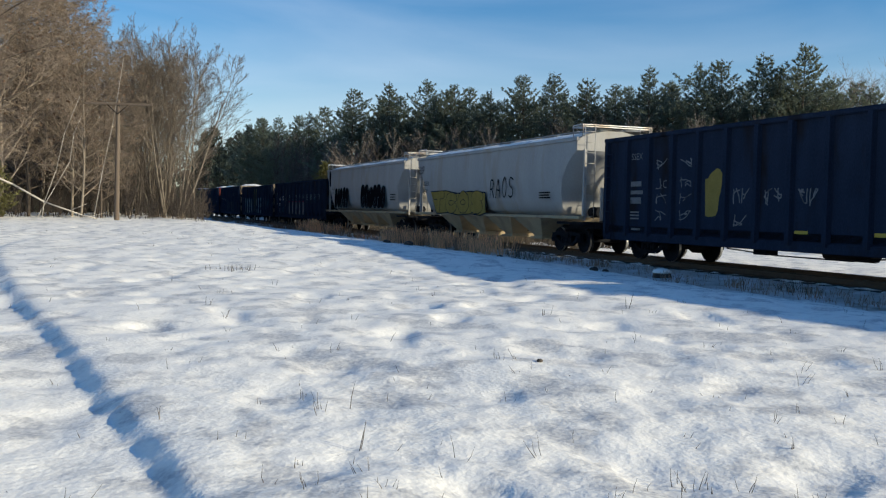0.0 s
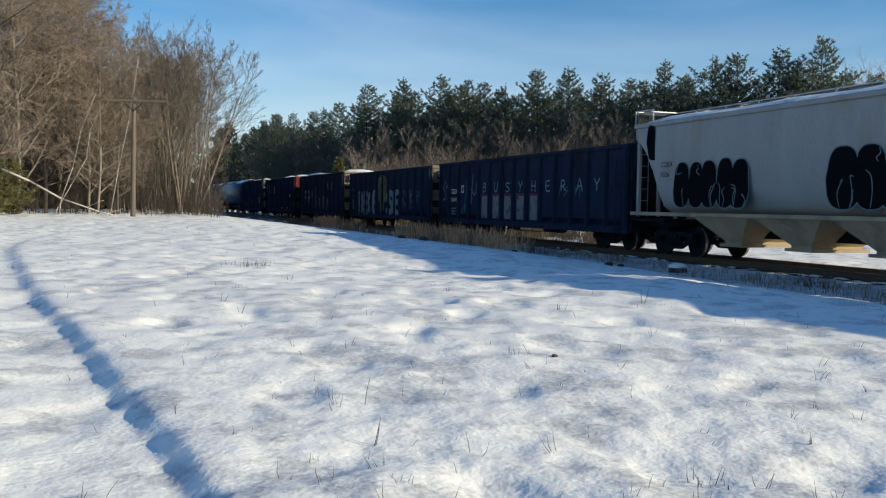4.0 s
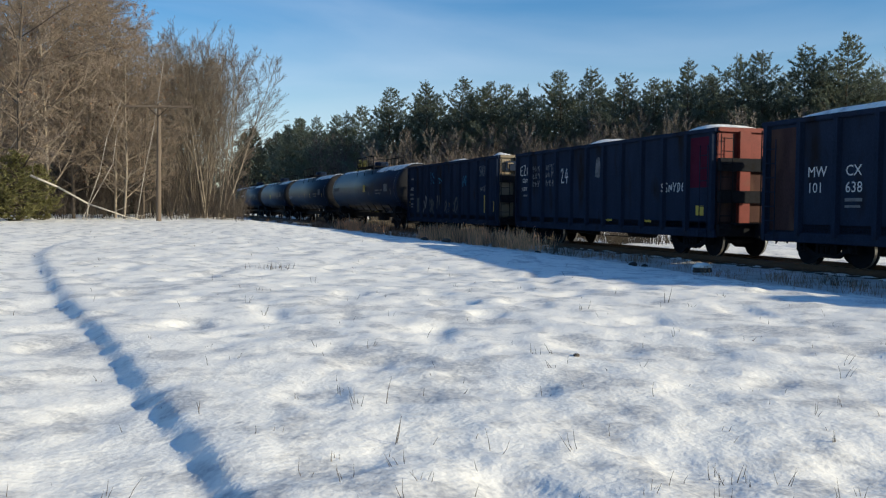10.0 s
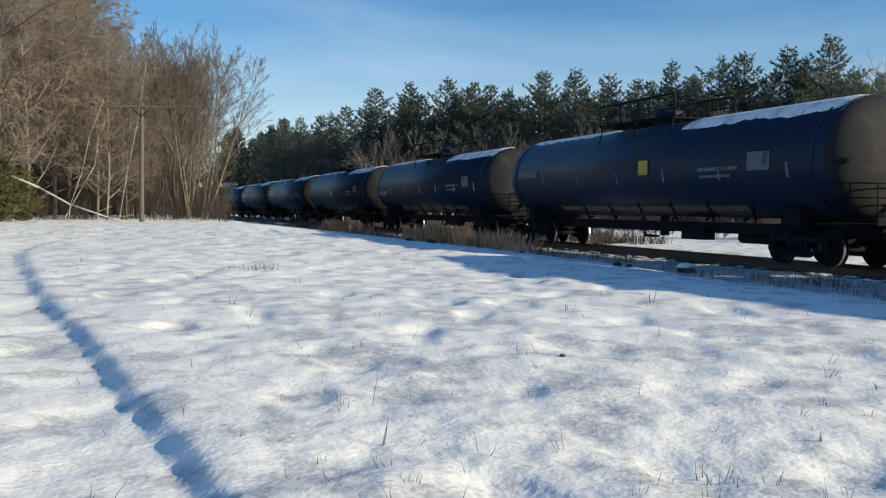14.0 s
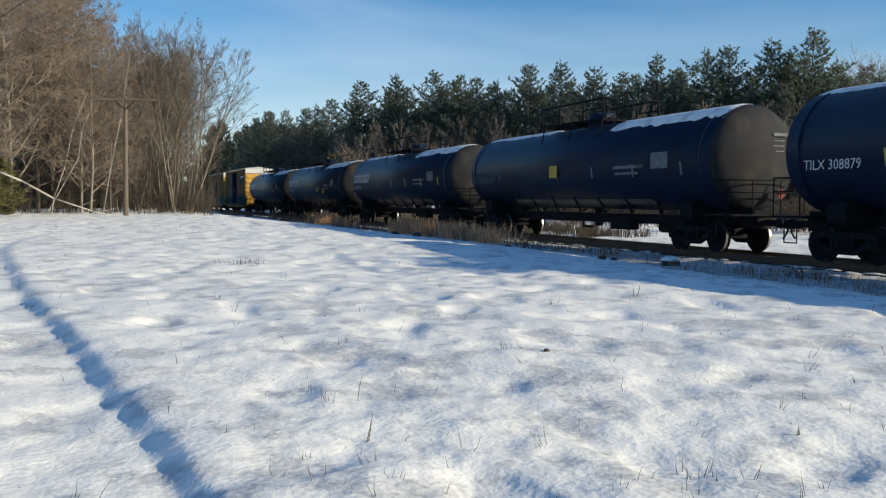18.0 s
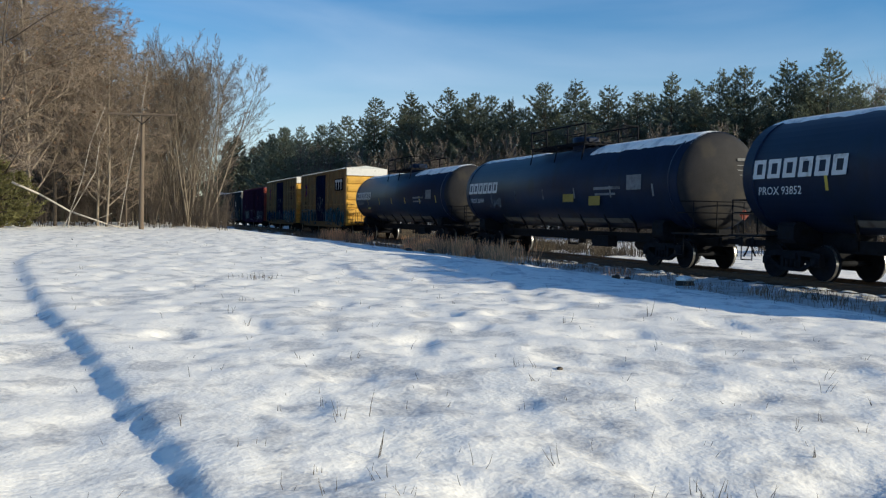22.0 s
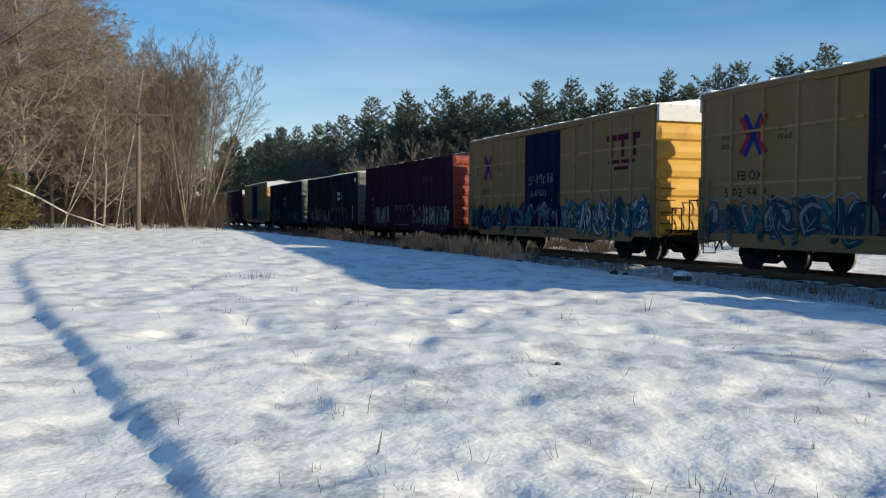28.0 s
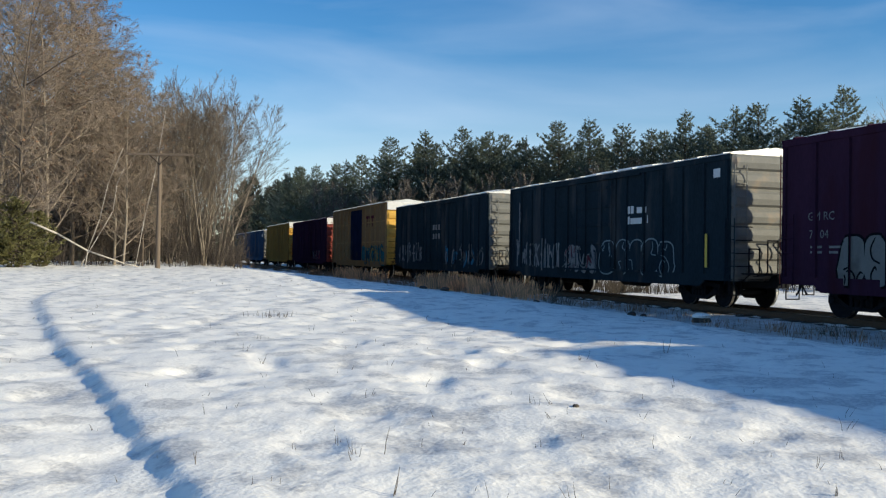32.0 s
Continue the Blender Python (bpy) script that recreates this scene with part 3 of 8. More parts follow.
# ---- running gear ----
def wheelset_mesh():
    g = Geo()
    g.rod((0, -1.02, 0), (0, 1.02, 0), 0.075, seg=10)
    for side in (-1, 1):
        prof = [(0.68, 0.49), (0.715, 0.49), (0.725, 0.465), (0.745, 0.458), (0.82, 0.452), (0.825, 0.40), (0.79, 0.36), (0.775, 0.18), (0.80, 0.14), (0.80, 0.0)]
        g.lathe([(side * a, r) for a, r in prof[:4]], "y", 28, 0)
        g.lathe([(side * a, r) for a, r in prof[3:5]], "y", 28, 1)
        g.lathe([(side * a, r) for a, r in prof[4:]], "y", 28, 0)
        g.lathe([(side * 0.68, 0.49), (side * 0.68, 0.38), (side * 0.71, 0.35), (side * 0.72, 0.0)], "y", 28, 0)
    return g.mesh("wheelset", [M["steel"], M["tread"]])


def truck_mesh():
    """Cast side frames with their windows, spring nests and the bolster between them."""
    g = Geo()
    for side in (-1, 1):
        y0, y1 = side * 1.0 - 0.07, side * 1.0 + 0.07
        for q in (-1, 1):
            g.box(q * 0.9 - 0.16, q * 0.9 + 0.16, y0 - 0.02, y1 + 0.02, 0.36, 0.60, 0, 0.03)      # bearing boxes
            g.lathe([(side * 1.08, 0.0), (side * 1.08, 0.10), (side * 1.14, 0.09), (side * 1.14, 0.0)], "y", 12, 0, (q * 0.9, 0, 0.46))
        top = [(y0, 0.62), (y1, 0.62), (y1, 0.76), (y0, 0.76)]
        low = [(y0, 0.58), (y1, 0.58), (y1, 0.70), (y0, 0.70)]
        g.loft([(-1.05, low), (-0.55, top), (0.55, top), (1.05, low)])
        bot = [(y0, 0.22), (y1, 0.22), (y1, 0.32), (y0, 0.32)]
        up = [(y0, 0.40), (y1, 0.40), (y1, 0.52), (y0, 0.52)]
        g.loft([(-0.74, up), (-0.36, bot), (0.36, bot), (0.74, up)])
        for q in (-1, 1):
            g.box(q * 0.32 - 0.05, q * 0.32 + 0.05, y0, y1, 0.3, 0.64)
        for q in (-0.18, 0.0, 0.18):
            g.rod((q, side * 1.0, 0.31), (q, side * 1.0, 0.55), 0.07, seg=8)
    g.box(-0.22, 0.22, -1.1, 1.1, 0.52, 0.72, 0, 0.03)
    g.rod((0, 0, 0.70), (0, 0, 0.86), 0.30, seg=12)
    for q in (-1, 1):
        g.box(q * 0.42 - 0.05, q * 0.42 + 0.05, -0.9, 0.9, 0.40, 0.52)
    return g.mesh("truck", [M["steel"]])


def coupler_mesh():
    g = Geo()
    g.box(-0.55, 0.05, -0.09, 0.09, 0.80, 0.98, 0, 0.02)
    g.box(0.02, 0.24, -0.16, 0.12, 0.76, 1.02, 0, 0.03)
    g.box(0.20, 0.33, 0.02, 0.15, 0.78, 1.0, 0, 0.02)
    g.path([(0.0, 0.3, 0.85), (0.12, 0.32, 0.6), (0.3, 0.25, 0.48), (0.42, 0.15, 0.5)], 0.025, 6)
    g.rod((0.02, -0.2, 1.05), (0.02, -1.35, 0.98), 0.015, seg=5)
    return g.mesh("coupler", [M["steel"]])


WHEELSET, TRUCK, COUPLER = wheelset_mesh(), truck_mesh(), coupler_mesh()
WHEELS = []


def running_gear(car, length, tc):
    """Two trucks with two wheelsets each, and a coupler at either end."""
    for q in (1, -1):
        tr = part("truck", TRUCK, None, car, at=pose(q * tc, 0, 0))
        for w in (1, -1):
            ws = new("wheelset", WHEELSET)
            ws.parent = tr
            ws.matrix_parent_inverse = Matrix.Translation((w * 0.9, 0, 0.455))
            WHEELS.append(ws)
        part("coupler", COUPLER, None, car, at=pose(q * (length / 2 + 0.72), 0, 0, 0, 0, 0 if q > 0 else 180))


# ---- lettering and spray paint ----
def letters(name, text, size, mat, parent, x, y, z, label="", gap=1.0):
    """Painted characters on a car's side that faces -y."""
    cu = bpy.data.curves.new(name, "FONT")
    cu.body, cu.size, cu.resolution_u, cu.space_character = text, size, 2, gap
    tmp = new(name, cu)
    me = bpy.data.meshes.new_from_object(tmp.evaluated_get(bpy.context.evaluated_depsgraph_get()))
    bpy.data.objects.remove(tmp)
    bpy.data.curves.remove(cu)
    me.materials.clear()
    me.materials.append(mat)
    ob = part(name, me, None, parent, label, pose(x, y, z, 90, 0, 0))
    return ob


RELIEF = []          # the uprights of the side being painted: (from x, to x, how far proud)


def proud(x):
    """How far the side stands out at x: spray paint follows the ribs."""
    return max([d for a, b, d in RELIEF if a <= x <= b], default=0.0)


def ribbed_side(hl, count, inset, half, depth, door=None):
    """Note the uprights of a car's side, and its door, for the paint to follow."""
    RELIEF.clear()
    for i in range(count + 1):
        x = -hl + inset + (2 * hl - 2 * inset) * i / count
        if door is None or abs(x - door[0]) > door[1] / 2 + 0.05:
            RELIEF.append((x - half, x + half, depth))
    if door is not None:
        RELIEF.append((door[0] - door[1] / 2, door[0] + door[1] / 2, 0.088))


def laid(g, grid, y, mat):
    """A net of points (x, z) painted on a side: each small face lies on the panel or, where a rib stands, on the rib."""
    seen = {}

    def corner(i, j, off):
        if (i, j, off) not in seen:
            seen[i, j, off] = len(g.v)
            g.v.append((grid[i][j][0], y - off, grid[i][j][1]))
        return seen[i, j, off]

    for i in range(len(grid) - 1):
        for j in range(len(grid[0]) - 1):
            off = proud(sum(grid[a][b][0] for a in (i, i + 1) for b in (j, j + 1)) / 4)
            g.face((corner(i, j, off), corner(i, j + 1, off), corner(i + 1, j + 1, off), corner(i + 1, j, off)), mat)


def filled(g, pts, y, mat=0):
    """A painted patch inside an outline of points (x, z), in narrow upright slices."""
    lo, hi = min(p[0] for p in pts), max(p[0] for p in pts)
    n = max(6, int((hi - lo) / 0.045))
    ring = list(zip(pts, pts[1:] + pts[:1]))
    grid = []
    for k in range(n + 1):
        x = min(max(lo + (hi - lo) * k / n, lo + 1e-5), hi - 1e-5)
        zs = [p[1] + (q[1] - p[1]) * (x - p[0]) / (q[0] - p[0]) for p, q in ring if (p[0] - x) * (q[0] - x) <= 0 and abs(q[0] - p[0]) > 1e-9] or [pts[0][1]]
        grid.append([(x, min(zs)), (x, max(zs))])
    laid(g, grid, y, mat)


def eased(pts, rounds=2):
    """Cuts the corners of a line of points, keeping its ends."""
    for _ in range(rounds):
        if len(pts) < 3:
            break
        cut = [pts[0]]
        for (x0, z0), (x1, z1) in zip(pts, pts[1:]):
            cut += [(0.78 * x0 + 0.22 * x1, 0.78 * z0 + 0.22 * z1), (0.22 * x0 + 0.78 * x1, 0.22 * z0 + 0.78 * z1)]
        pts = cut + [pts[-1]]
    return pts


def stroke(g, pts, w, y, mat=0, rounds=2, tip=1.0):
    """A flat painted line of width w through points (x, z) on the plane y: one strip with blunt rounded ends."""
    line = [p for k, p in enumerate(pts) if k == 0 or math.dist(p, pts[k - 1]) > 1e-4]
    if len(line) < 2:
        return
    line = eased(line, rounds)
    fine = [line[0]]
    for p, q in zip(line, line[1:]):
        n = max(1, int(math.dist(p, q) / 0.05)) if RELIEF else 1
        fine += [(p[0] + (q[0] - p[0]) * k / n, p[1] + (q[1] - p[1]) * k / n) for k in range(1, n + 1)]
    line = fine
    ways = [(b[0] - a[0], b[1] - a[1]) for a, b in zip(line, line[1:])]
    ways = [(dx / math.hypot(dx, dz), dz / math.hypot(dx, dz)) for dx, dz in ways if math.hypot(dx, dz) > 1e-6]
    first, last = ways[0], ways[-1]
    line = [(line[0][0] - first[0] * w * 0.4, line[0][1] - first[1] * w * 0.4)] + line + [(line[-1][0] + last[0] * w * 0.4, line[-1][1] + last[1] * w * 0.4)]
    n = len(line)
    across = max(1, int(w / 0.09)) if RELIEF else 1
    grid = []
    for k, (x, z) in enumerate(line):
        p, q = line[max(0, k - 1)], line[min(n - 1, k + 1)]
        dx, dz = q[0] - p[0], q[1] - p[1]
        h = math.hypot(dx, dz) or 1.0
        half = w / 2 * (0.55 if k in (0, n - 1) else 1.0) * (1 - (1 - tip) * abs(2 * k / (n - 1) - 1) ** 1.5)
        grid.append([(x - v * dz / h * half, z + v * dx / h * half) for v in [1 - 2 * c / across for c in range(across + 1)]])
    laid(g, grid, y, mat)


def blob(g, cx, cz, rx, rz, y, rnd, mat=0, lumps=0.18, n=14):
    ph = [rnd.uniform(0, 6.28) for _ in range(3)]
    pts = []
    for i in range(n):
        t = 2 * math.pi * i / n
        k = 1 + lumps * (math.sin(2 * t + ph[0]) + 0.6 * math.sin(3 * t + ph[1]) + 0.5 * math.sin(5 * t + ph[2]))
        c, s = math.cos(t), math.sin(t)
        q = (abs(c) ** 0.6 * (1 if c > 0 else -1), abs(s) ** 0.6 * (1 if s > 0 else -1))
        pts.append((cx + rx * k * q[0], cz + rz * k * q[1]))
    filled(g, pts, y, mat)


def glyph(g, x0, x1, z0, z1, y, rnd, fill, line, w):
    """One sprayed sign that spells nothing: thick bent strokes, with an outline behind them."""
    cx, cz, rx, rz = (x0 + x1) / 2, (z0 + z1) / 2, (x1 - x0) / 2, (z1 - z0) / 2
    nodes = [(a, b) for a in (-0.75, 0.0, 0.75) for b in (-0.8, 0.0, 0.8)]
    runs = []
    spine = rnd.choice((-0.65, 0.65, -0.65, 0.0))
    runs.append([(spine + rnd.uniform(-0.15, 0.15), -0.85), (spine, 0.0), (spine + rnd.uniform(-0.2, 0.2), 0.85)])
    for _ in range(rnd.randint(2, 3)):
        a, b, c = rnd.sample(nodes, 3)
        m = ((a[0] + 2 * b[0] + c[0]) / 4, (a[1] + 2 * b[1] + c[1]) / 4)
        runs.append([a, ((a[0] + b[0]) / 2 * 0.9, (a[1] + b[1]) / 2 * 0.9), m, ((c[0] + b[0]) / 2 * 0.9, (c[1] + b[1]) / 2 * 0.9), c])
    place = lambda p: (cx + rx * p[0] + rnd.uniform(-0.02, 0.02), cz + rz * p[1] + rnd.uniform(-0.03, 0.03))
    runs = [[place(p) for p in r] for r in runs]
    fat = min(rx, rz) * 0.62
    if fill is not None:
        if line is not None:
            for k, r in enumerate(runs):
                stroke(g, r, fat + w * 1.6, y - 0.0005 * k, line)
        for k, r in enumerate(runs):
            stroke(g, r, fat, y - 0.004 - 0.0005 * k, fill)
        if line is not None:
            stroke(g, [place((rnd.uniform(-0.5, 0.5), -0.5)), place((rnd.uniform(-0.5, 0.5), 0.4))], w * 0.7, y - 0.008, line)
    else:
        for k, r in enumerate(runs):
            stroke(g, r, w, y - 0.003 - 0.0005 * k, line)


def sprayed(car, spans, z0, z1, y, seed, mats, fill, line, w=0.06, label="sprayed graffiti lettering that cannot be read"):
    """Graffiti over given spans of the side; each span takes one sign."""
    rnd = random.Random(seed)
    for a, b in spans:
        g = Geo()
        dz = (z1 - z0) * 0.12
        glyph(g, a, b, z0 + rnd.uniform(-dz, dz), z1 + rnd.uniform(-dz, dz), y, rnd, fill, line, w)
        part("graffiti", g, mats, car, label)


STROKES = {
    "A": [[(0, 0), (0.45, 1), (0.55, 1), (1, 0)], [(0.2, 0.4), (0.8, 0.4)]],
    "B": [[(0.1, 0), (0.1, 1), (0.7, 0.95), (0.8, 0.75), (0.6, 0.55), (0.1, 0.52)], [(0.6, 0.52), (0.9, 0.35), (0.8, 0.08), (0.1, 0)]],
    "C": [[(0.95, 0.82), (0.6, 1), (0.2, 0.85), (0.05, 0.5), (0.2, 0.12), (0.6, 0), (0.95, 0.18)]],
    "D": [[(0.1, 0), (0.1, 1), (0.6, 0.9), (0.9, 0.5), (0.6, 0.08), (0.1, 0)]],
    "E": [[(0.95, 1), (0.1, 0.95), (0.1, 0.02), (0.95, 0)], [(0.1, 0.5), (0.8, 0.52)]],
    "H": [[(0.1, 0), (0.1, 1)], [(0.9, 0), (0.9, 1)], [(0.1, 0.5), (0.9, 0.55)]],
    "I": [[(0.5, 0), (0.5, 1)]],
    "N": [[(0, 0), (0.1, 1), (0.85, 0.05), (1, 1)]],
    "O": [[(0.5, 1), (0.15, 0.8), (0.05, 0.45), (0.25, 0.08), (0.6, 0), (0.92, 0.3), (0.9, 0.75), (0.5, 1)]],
    "P": [[(0.1, 0), (0.1, 1), (0.75, 0.95), (0.85, 0.7), (0.6, 0.48), (0.1, 0.45)]],
    "R": [[(0.1, 0), (0.1, 1), (0.75, 0.95), (0.85, 0.7), (0.6, 0.5), (0.1, 0.48)], [(0.45, 0.48), (0.95, 0)]],
    "S": [[(0.95, 0.88), (0.4, 1), (0.08, 0.78), (0.3, 0.55), (0.75, 0.45), (0.92, 0.2), (0.6, 0), (0.05, 0.1)]],
    "T": [[(0, 0.98), (1, 1)], [(0.5, 1), (0.47, 0)]],
    "U": [[(0.1, 1), (0.1, 0.25), (0.4, 0), (0.8, 0.15), (0.9, 1)]],
    "Y": [[(0.05, 1), (0.5, 0.5), (0.95, 1)], [(0.5, 0.5), (0.4, 0)]],
    "Z": [[(0.05, 1), (0.95, 0.97), (0.05, 0.03), (0.98, 0)]],
    "2": [[(0.1, 0.8), (0.5, 1), (0.85, 0.75), (0.1, 0.02), (0.95, 0.05)]],
    "4": [[(0.6, 1), (0.05, 0.4), (0.95, 0.42)], [(0.7, 0.75), (0.65, 0)]],
}


def painted(car, text, places, z, h, fat, y, fill, edge=None, rim=0.05, wide=0.8, label="sprayed graffiti letter"):
    """Words sprayed by hand, a part for each letter; places give each letter's left side."""
    rnd = random.Random(text + str(z))
    for i, ch in enumerate(text):
        g = Geo()
        k = rnd.uniform(0.93, 1.06)
        runs = [[(places[i] + wide * px + rnd.uniform(-0.02, 0.02), z + h * k * pz + rnd.uniform(-0.02, 0.02)) for px, pz in run] for run in STROKES[ch]]
        if edge is not None:
            for run in runs:
                stroke(g, run, fat + 2 * rim, y - 0.0006 * i, 1)
        for q, run in enumerate(runs):
            stroke(g, run, fat, y - 0.006 - 0.0006 * i - 0.0002 * q, 0)
        part("graffiti", g, [fill, edge or fill], car, label)


def bars(car, rows, y, mat, name="lettering", label="unreadable small painted lettering"):
    """Small lettering as plain bars: x, z, width, height."""
    g = Geo()
    for x, z, w, h in rows:
        g.poly([(x, y, z), (x + w, y, z), (x + w, y, z + h), (x, y, z + h)])
    return part(name, g, mat, car, label)


# ---- cars ----
RIBS = {}


def rib_mesh(h, w, d, key):
    """A pressed upright post, bevelled, to stand on a side wall."""
    k = (round(h, 2), w, d, key)
    if k not in RIBS:
        g = Geo()
        b = d * 0.6
        ring0 = [(-w / 2, 0.03), (w / 2, 0.03), (w / 2 - b * 0.4, -d), (-w / 2 + b * 0.4, -d)]
        n = len(g.v)
        for z in (0, h):
            g.v += [(x, y, z) for x, y in ring0]
        for j in range(4):
            q = (j + 1) % 4
            g.face((n + j, n + q, n + 4 + q, n + 4 + j))
        g.face((n + 3, n + 2, n + 1, n))
        g.face((n + 4, n + 5, n + 6, n + 7))
        RIBS[k] = g.mesh("rib", [M[key]])
    return RIBS[k]


def ladder(car, x, y, z0, z1, mat, along="y", wide=0.42):
    g = Geo()
    a, b = (0, wide) if along == "y" else (wide, 0)
    g.rod((x, y, z0), (x, y, z1), 0.016, seg=5)
    g.rod((x + a, y + b, z0), (x + a, y + b, z1), 0.016, seg=5)
    steps = part("ladder", g, mat, car)
    g = Geo()
    g.rod((0, 0, 0), (a, b, 0), 0.013, seg=5)
    rung = g.mesh("rung", [mat])
    z = z0 + 0.15
    while z < z1:
        part("rung", rung, None, steps, at=pose(x, y, z))
        z += 0.38
    return steps


def snow_cap(car, x0, x1, half, z, crown, seed, thick=0.07, gappy=0.0, name="snow_cover"):
    """Snow lying along a roof or a load, thick and thin by turns."""
    g = Geo()
    nx, ny = max(8, int((x1 - x0) / 0.35)), 8
    for i in range(nx + 1):
        x = x0 + (x1 - x0) * i / nx
        for j in range(ny + 1):
            v = -1 + 2 * j / ny
            w = half * (1 + 0.06 * noise.noise(Vector((x * 0.8, seed, v))))
            t = noise.noise(Vector((x * 0.45, v * 0.8, seed * 3.7)))
            edge = min(1, (1 - abs(v)) * 4, i * 0.6, (nx - i) * 0.6)
            g.v.append((x, v * w, z + crown * (1 - v * v) + (thick * (0.75 + t) - gappy) * edge - 0.02 * (1 - edge)))
    for i in range(nx):
        for j in range(ny):
            a = i * (ny + 1) + j
            g.face((a, a + ny + 1, a + ny + 2, a + 1), 0, True)
    return part(name, g, M["carsnow"], car, "thin white snow lying on top")


def boxcar(label, length, eave, body, end, door=None, door_w=3.0, door_x=0.0, posts=12, belts=(), seed=1, roof="galv", fascia=None, snow=True):
    car = thing("boxcar", label, "boxcar", "cars of the freight train")
    hl, hw, sill = length / 2, 1.58, 0.72
    g = Geo()
    g.box(-hl, hl, -hw + 0.3, hw - 0.3, 0.80, 1.0)
    g.box(-hl - 0.35, hl + 0.35, -0.2, 0.2, 0.62, 0.98)
    for q in (-5.2, -2.4, 2.4, 5.2):
        g.box(q - 0.06, q + 0.06, -hw + 0.1, hw - 0.1, 0.70, 0.98)
    g.rod((-1.2, 0.4, 0.62), (0.4, 0.4, 0.62), 0.22, seg=10)
    g.box(1.2, 1.6, -0.7, -0.3, 0.5, 0.85)
    part("underframe", g, M["steel"], car)
    for side in (-1, 1):
        y0, y1 = (-hw, -hw + 0.06) if side < 0 else (hw - 0.06, hw)
        g = Geo()
        g.box(-hl, hl, y0, y1, sill + 0.12, eave - 0.01, 0)
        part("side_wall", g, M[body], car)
        g = Geo()
        g.box(-hl, hl, y0 - (0.03 if side < 0 else 0), y1 + (0 if side < 0 else 0.03), eave - 0.16, eave + 0.02, 0, 0.02)
        part("eave_rail", g, M[body], car)
        # the side sill hangs deeper between the trucks
        yy = (-hw - 0.025, -hw + 0.05) if side < 0 else (hw - 0.05, hw + 0.025)
        g = Geo()
        xs = [(-hl, 0.10), (-hl + 1.2, 0.10), (-hl + 1.45, -0.08), (hl - 1.45, -0.08), (hl - 1.2, 0.10), (hl, 0.10)]
        g.loft([(x, [(yy[0], sill + z), (yy[1], sill + z), (yy[1], sill + 0.30), (yy[0], sill + 0.30)]) for x, z in xs])
        part("side_sill", g, M[body], car)
        for z in belts:
            yb = (-hw - 0.03, -hw + 0.01) if side < 0 else (hw - 0.01, hw + 0.03)
            for xa, xb in ((-hl + 0.15, door_x - door_w / 2 - 0.15), (door_x + door_w / 2 + 0.15, hl - 0.15)):
                g = Geo()
                g.box(xa, xb, yb[0], yb[1], z, z + 0.07, 0)
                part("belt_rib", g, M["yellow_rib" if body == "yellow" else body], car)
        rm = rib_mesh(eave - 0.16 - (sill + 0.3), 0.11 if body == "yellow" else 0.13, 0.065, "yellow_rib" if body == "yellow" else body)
        for i in range(posts + 1):
            x = -hl + 0.12 + (length - 0.24) * i / posts
            if abs(x - door_x) < door_w / 2 + 0.05:
                continue
            part("post", rm, None, car, at=pose(x, side * hw, sill + 0.3, 0, 0, 0 if side < 0 else 180))
        # door with pressed ribs, and its rails
        g = Geo()
        yd = side * (hw + 0.05)
        ya, yb = min(yd, side * hw), max(yd, side * hw)
        g.box(door_x - door_w / 2, door_x + door_w / 2, ya, yb, sill + 0.34, eave - 0.22, 0, 0.02)
        d = part("door", g, M[door or body], car, "plug door with pressed ribs")
        for k in range(5):
            g = Geo()
            z = sill + 0.6 + (eave - sill - 1.1) * k / 4
            yr = side * (hw + 0.085)
            g.box(door_x - door_w / 2 + 0.1, door_x + door_w / 2 - 0.1, min(yr, yd), max(yr, yd), z - 0.05, z + 0.05, 0, 0.02)
            part("door_rib", g, M[door or body], d)
        for q in (-0.55, 0.55, -0.25, 0.25):
            g = Geo()
            g.rod((door_x + q * door_w * 0.8, side * (hw + 0.11), sill + 0.4), (door_x + q * door_w * 0.8, side * (hw + 0.11), eave - 0.3), 0.022, seg=6)
            part("locking_bar", g, M[door or body], d)
        g = Geo()
        yt = sorted((side * (hw + 0.02), side * (hw + 0.12)))
        g.box(door_x - door_w * 1.05, door_x + door_w * 1.05, yt[0], yt[1], sill + 0.26, sill + 0.33, 0)
        part("door_rail", g, M[body], car)
        g = Geo()
        g.box(door_x - door_w * 1.05, door_x + door_w * 1.05, yt[0], yt[1], eave - 0.21, eave - 0.15, 0)
        part("door_rail", g, M[body], car)
    for q in (1, -1):
        # corrugated end: a profile of pressed ribs, run across the car
        g = Geo()
        prof = []
        n = 7
        for k in range(n):
            za = sill + 0.1 + (eave - sill - 0.1) * k / n
            h = (eave - sill - 0.1) / n
            prof += [(0.0, za), (0.0, za + h * 0.12), (0.07, za + h * 0.24), (0.09, za + h * 0.55), (0.05, za + h * 0.85)]
        prof.append((0.0, eave + 0.02))
        b = len(g.v)
        for yv in (-hw + 0.03, -hw + 0.16, hw - 0.16, hw - 0.03):
            for d, z in prof:
                dd = d if abs(yv) < hw - 0.1 else 0.0
                g.v.append((q * (hl + dd), yv, z))
        c = len(prof)
        for i in range(3):
            for j in range(c - 1):
                g.face((b + i * c + j, b + (i + 1) * c + j, b + (i + 1) * c + j + 1, b + i * c + j + 1), 0)
        # gable top under the roof
        g.poly([(q * hl, -hw + 0.03, eave), (q * hl, hw - 0.03, eave), (q * hl, 0, eave + 0.2)], 0)
        if fascia:
            g.box(q * hl - 0.02 if q > 0 else q * hl - 0.12, q * hl + 0.12 if q > 0 else q * hl + 0.02, -hw + 0.02, hw - 0.02, eave - 0.50, eave + 0.03, 1, 0.02)
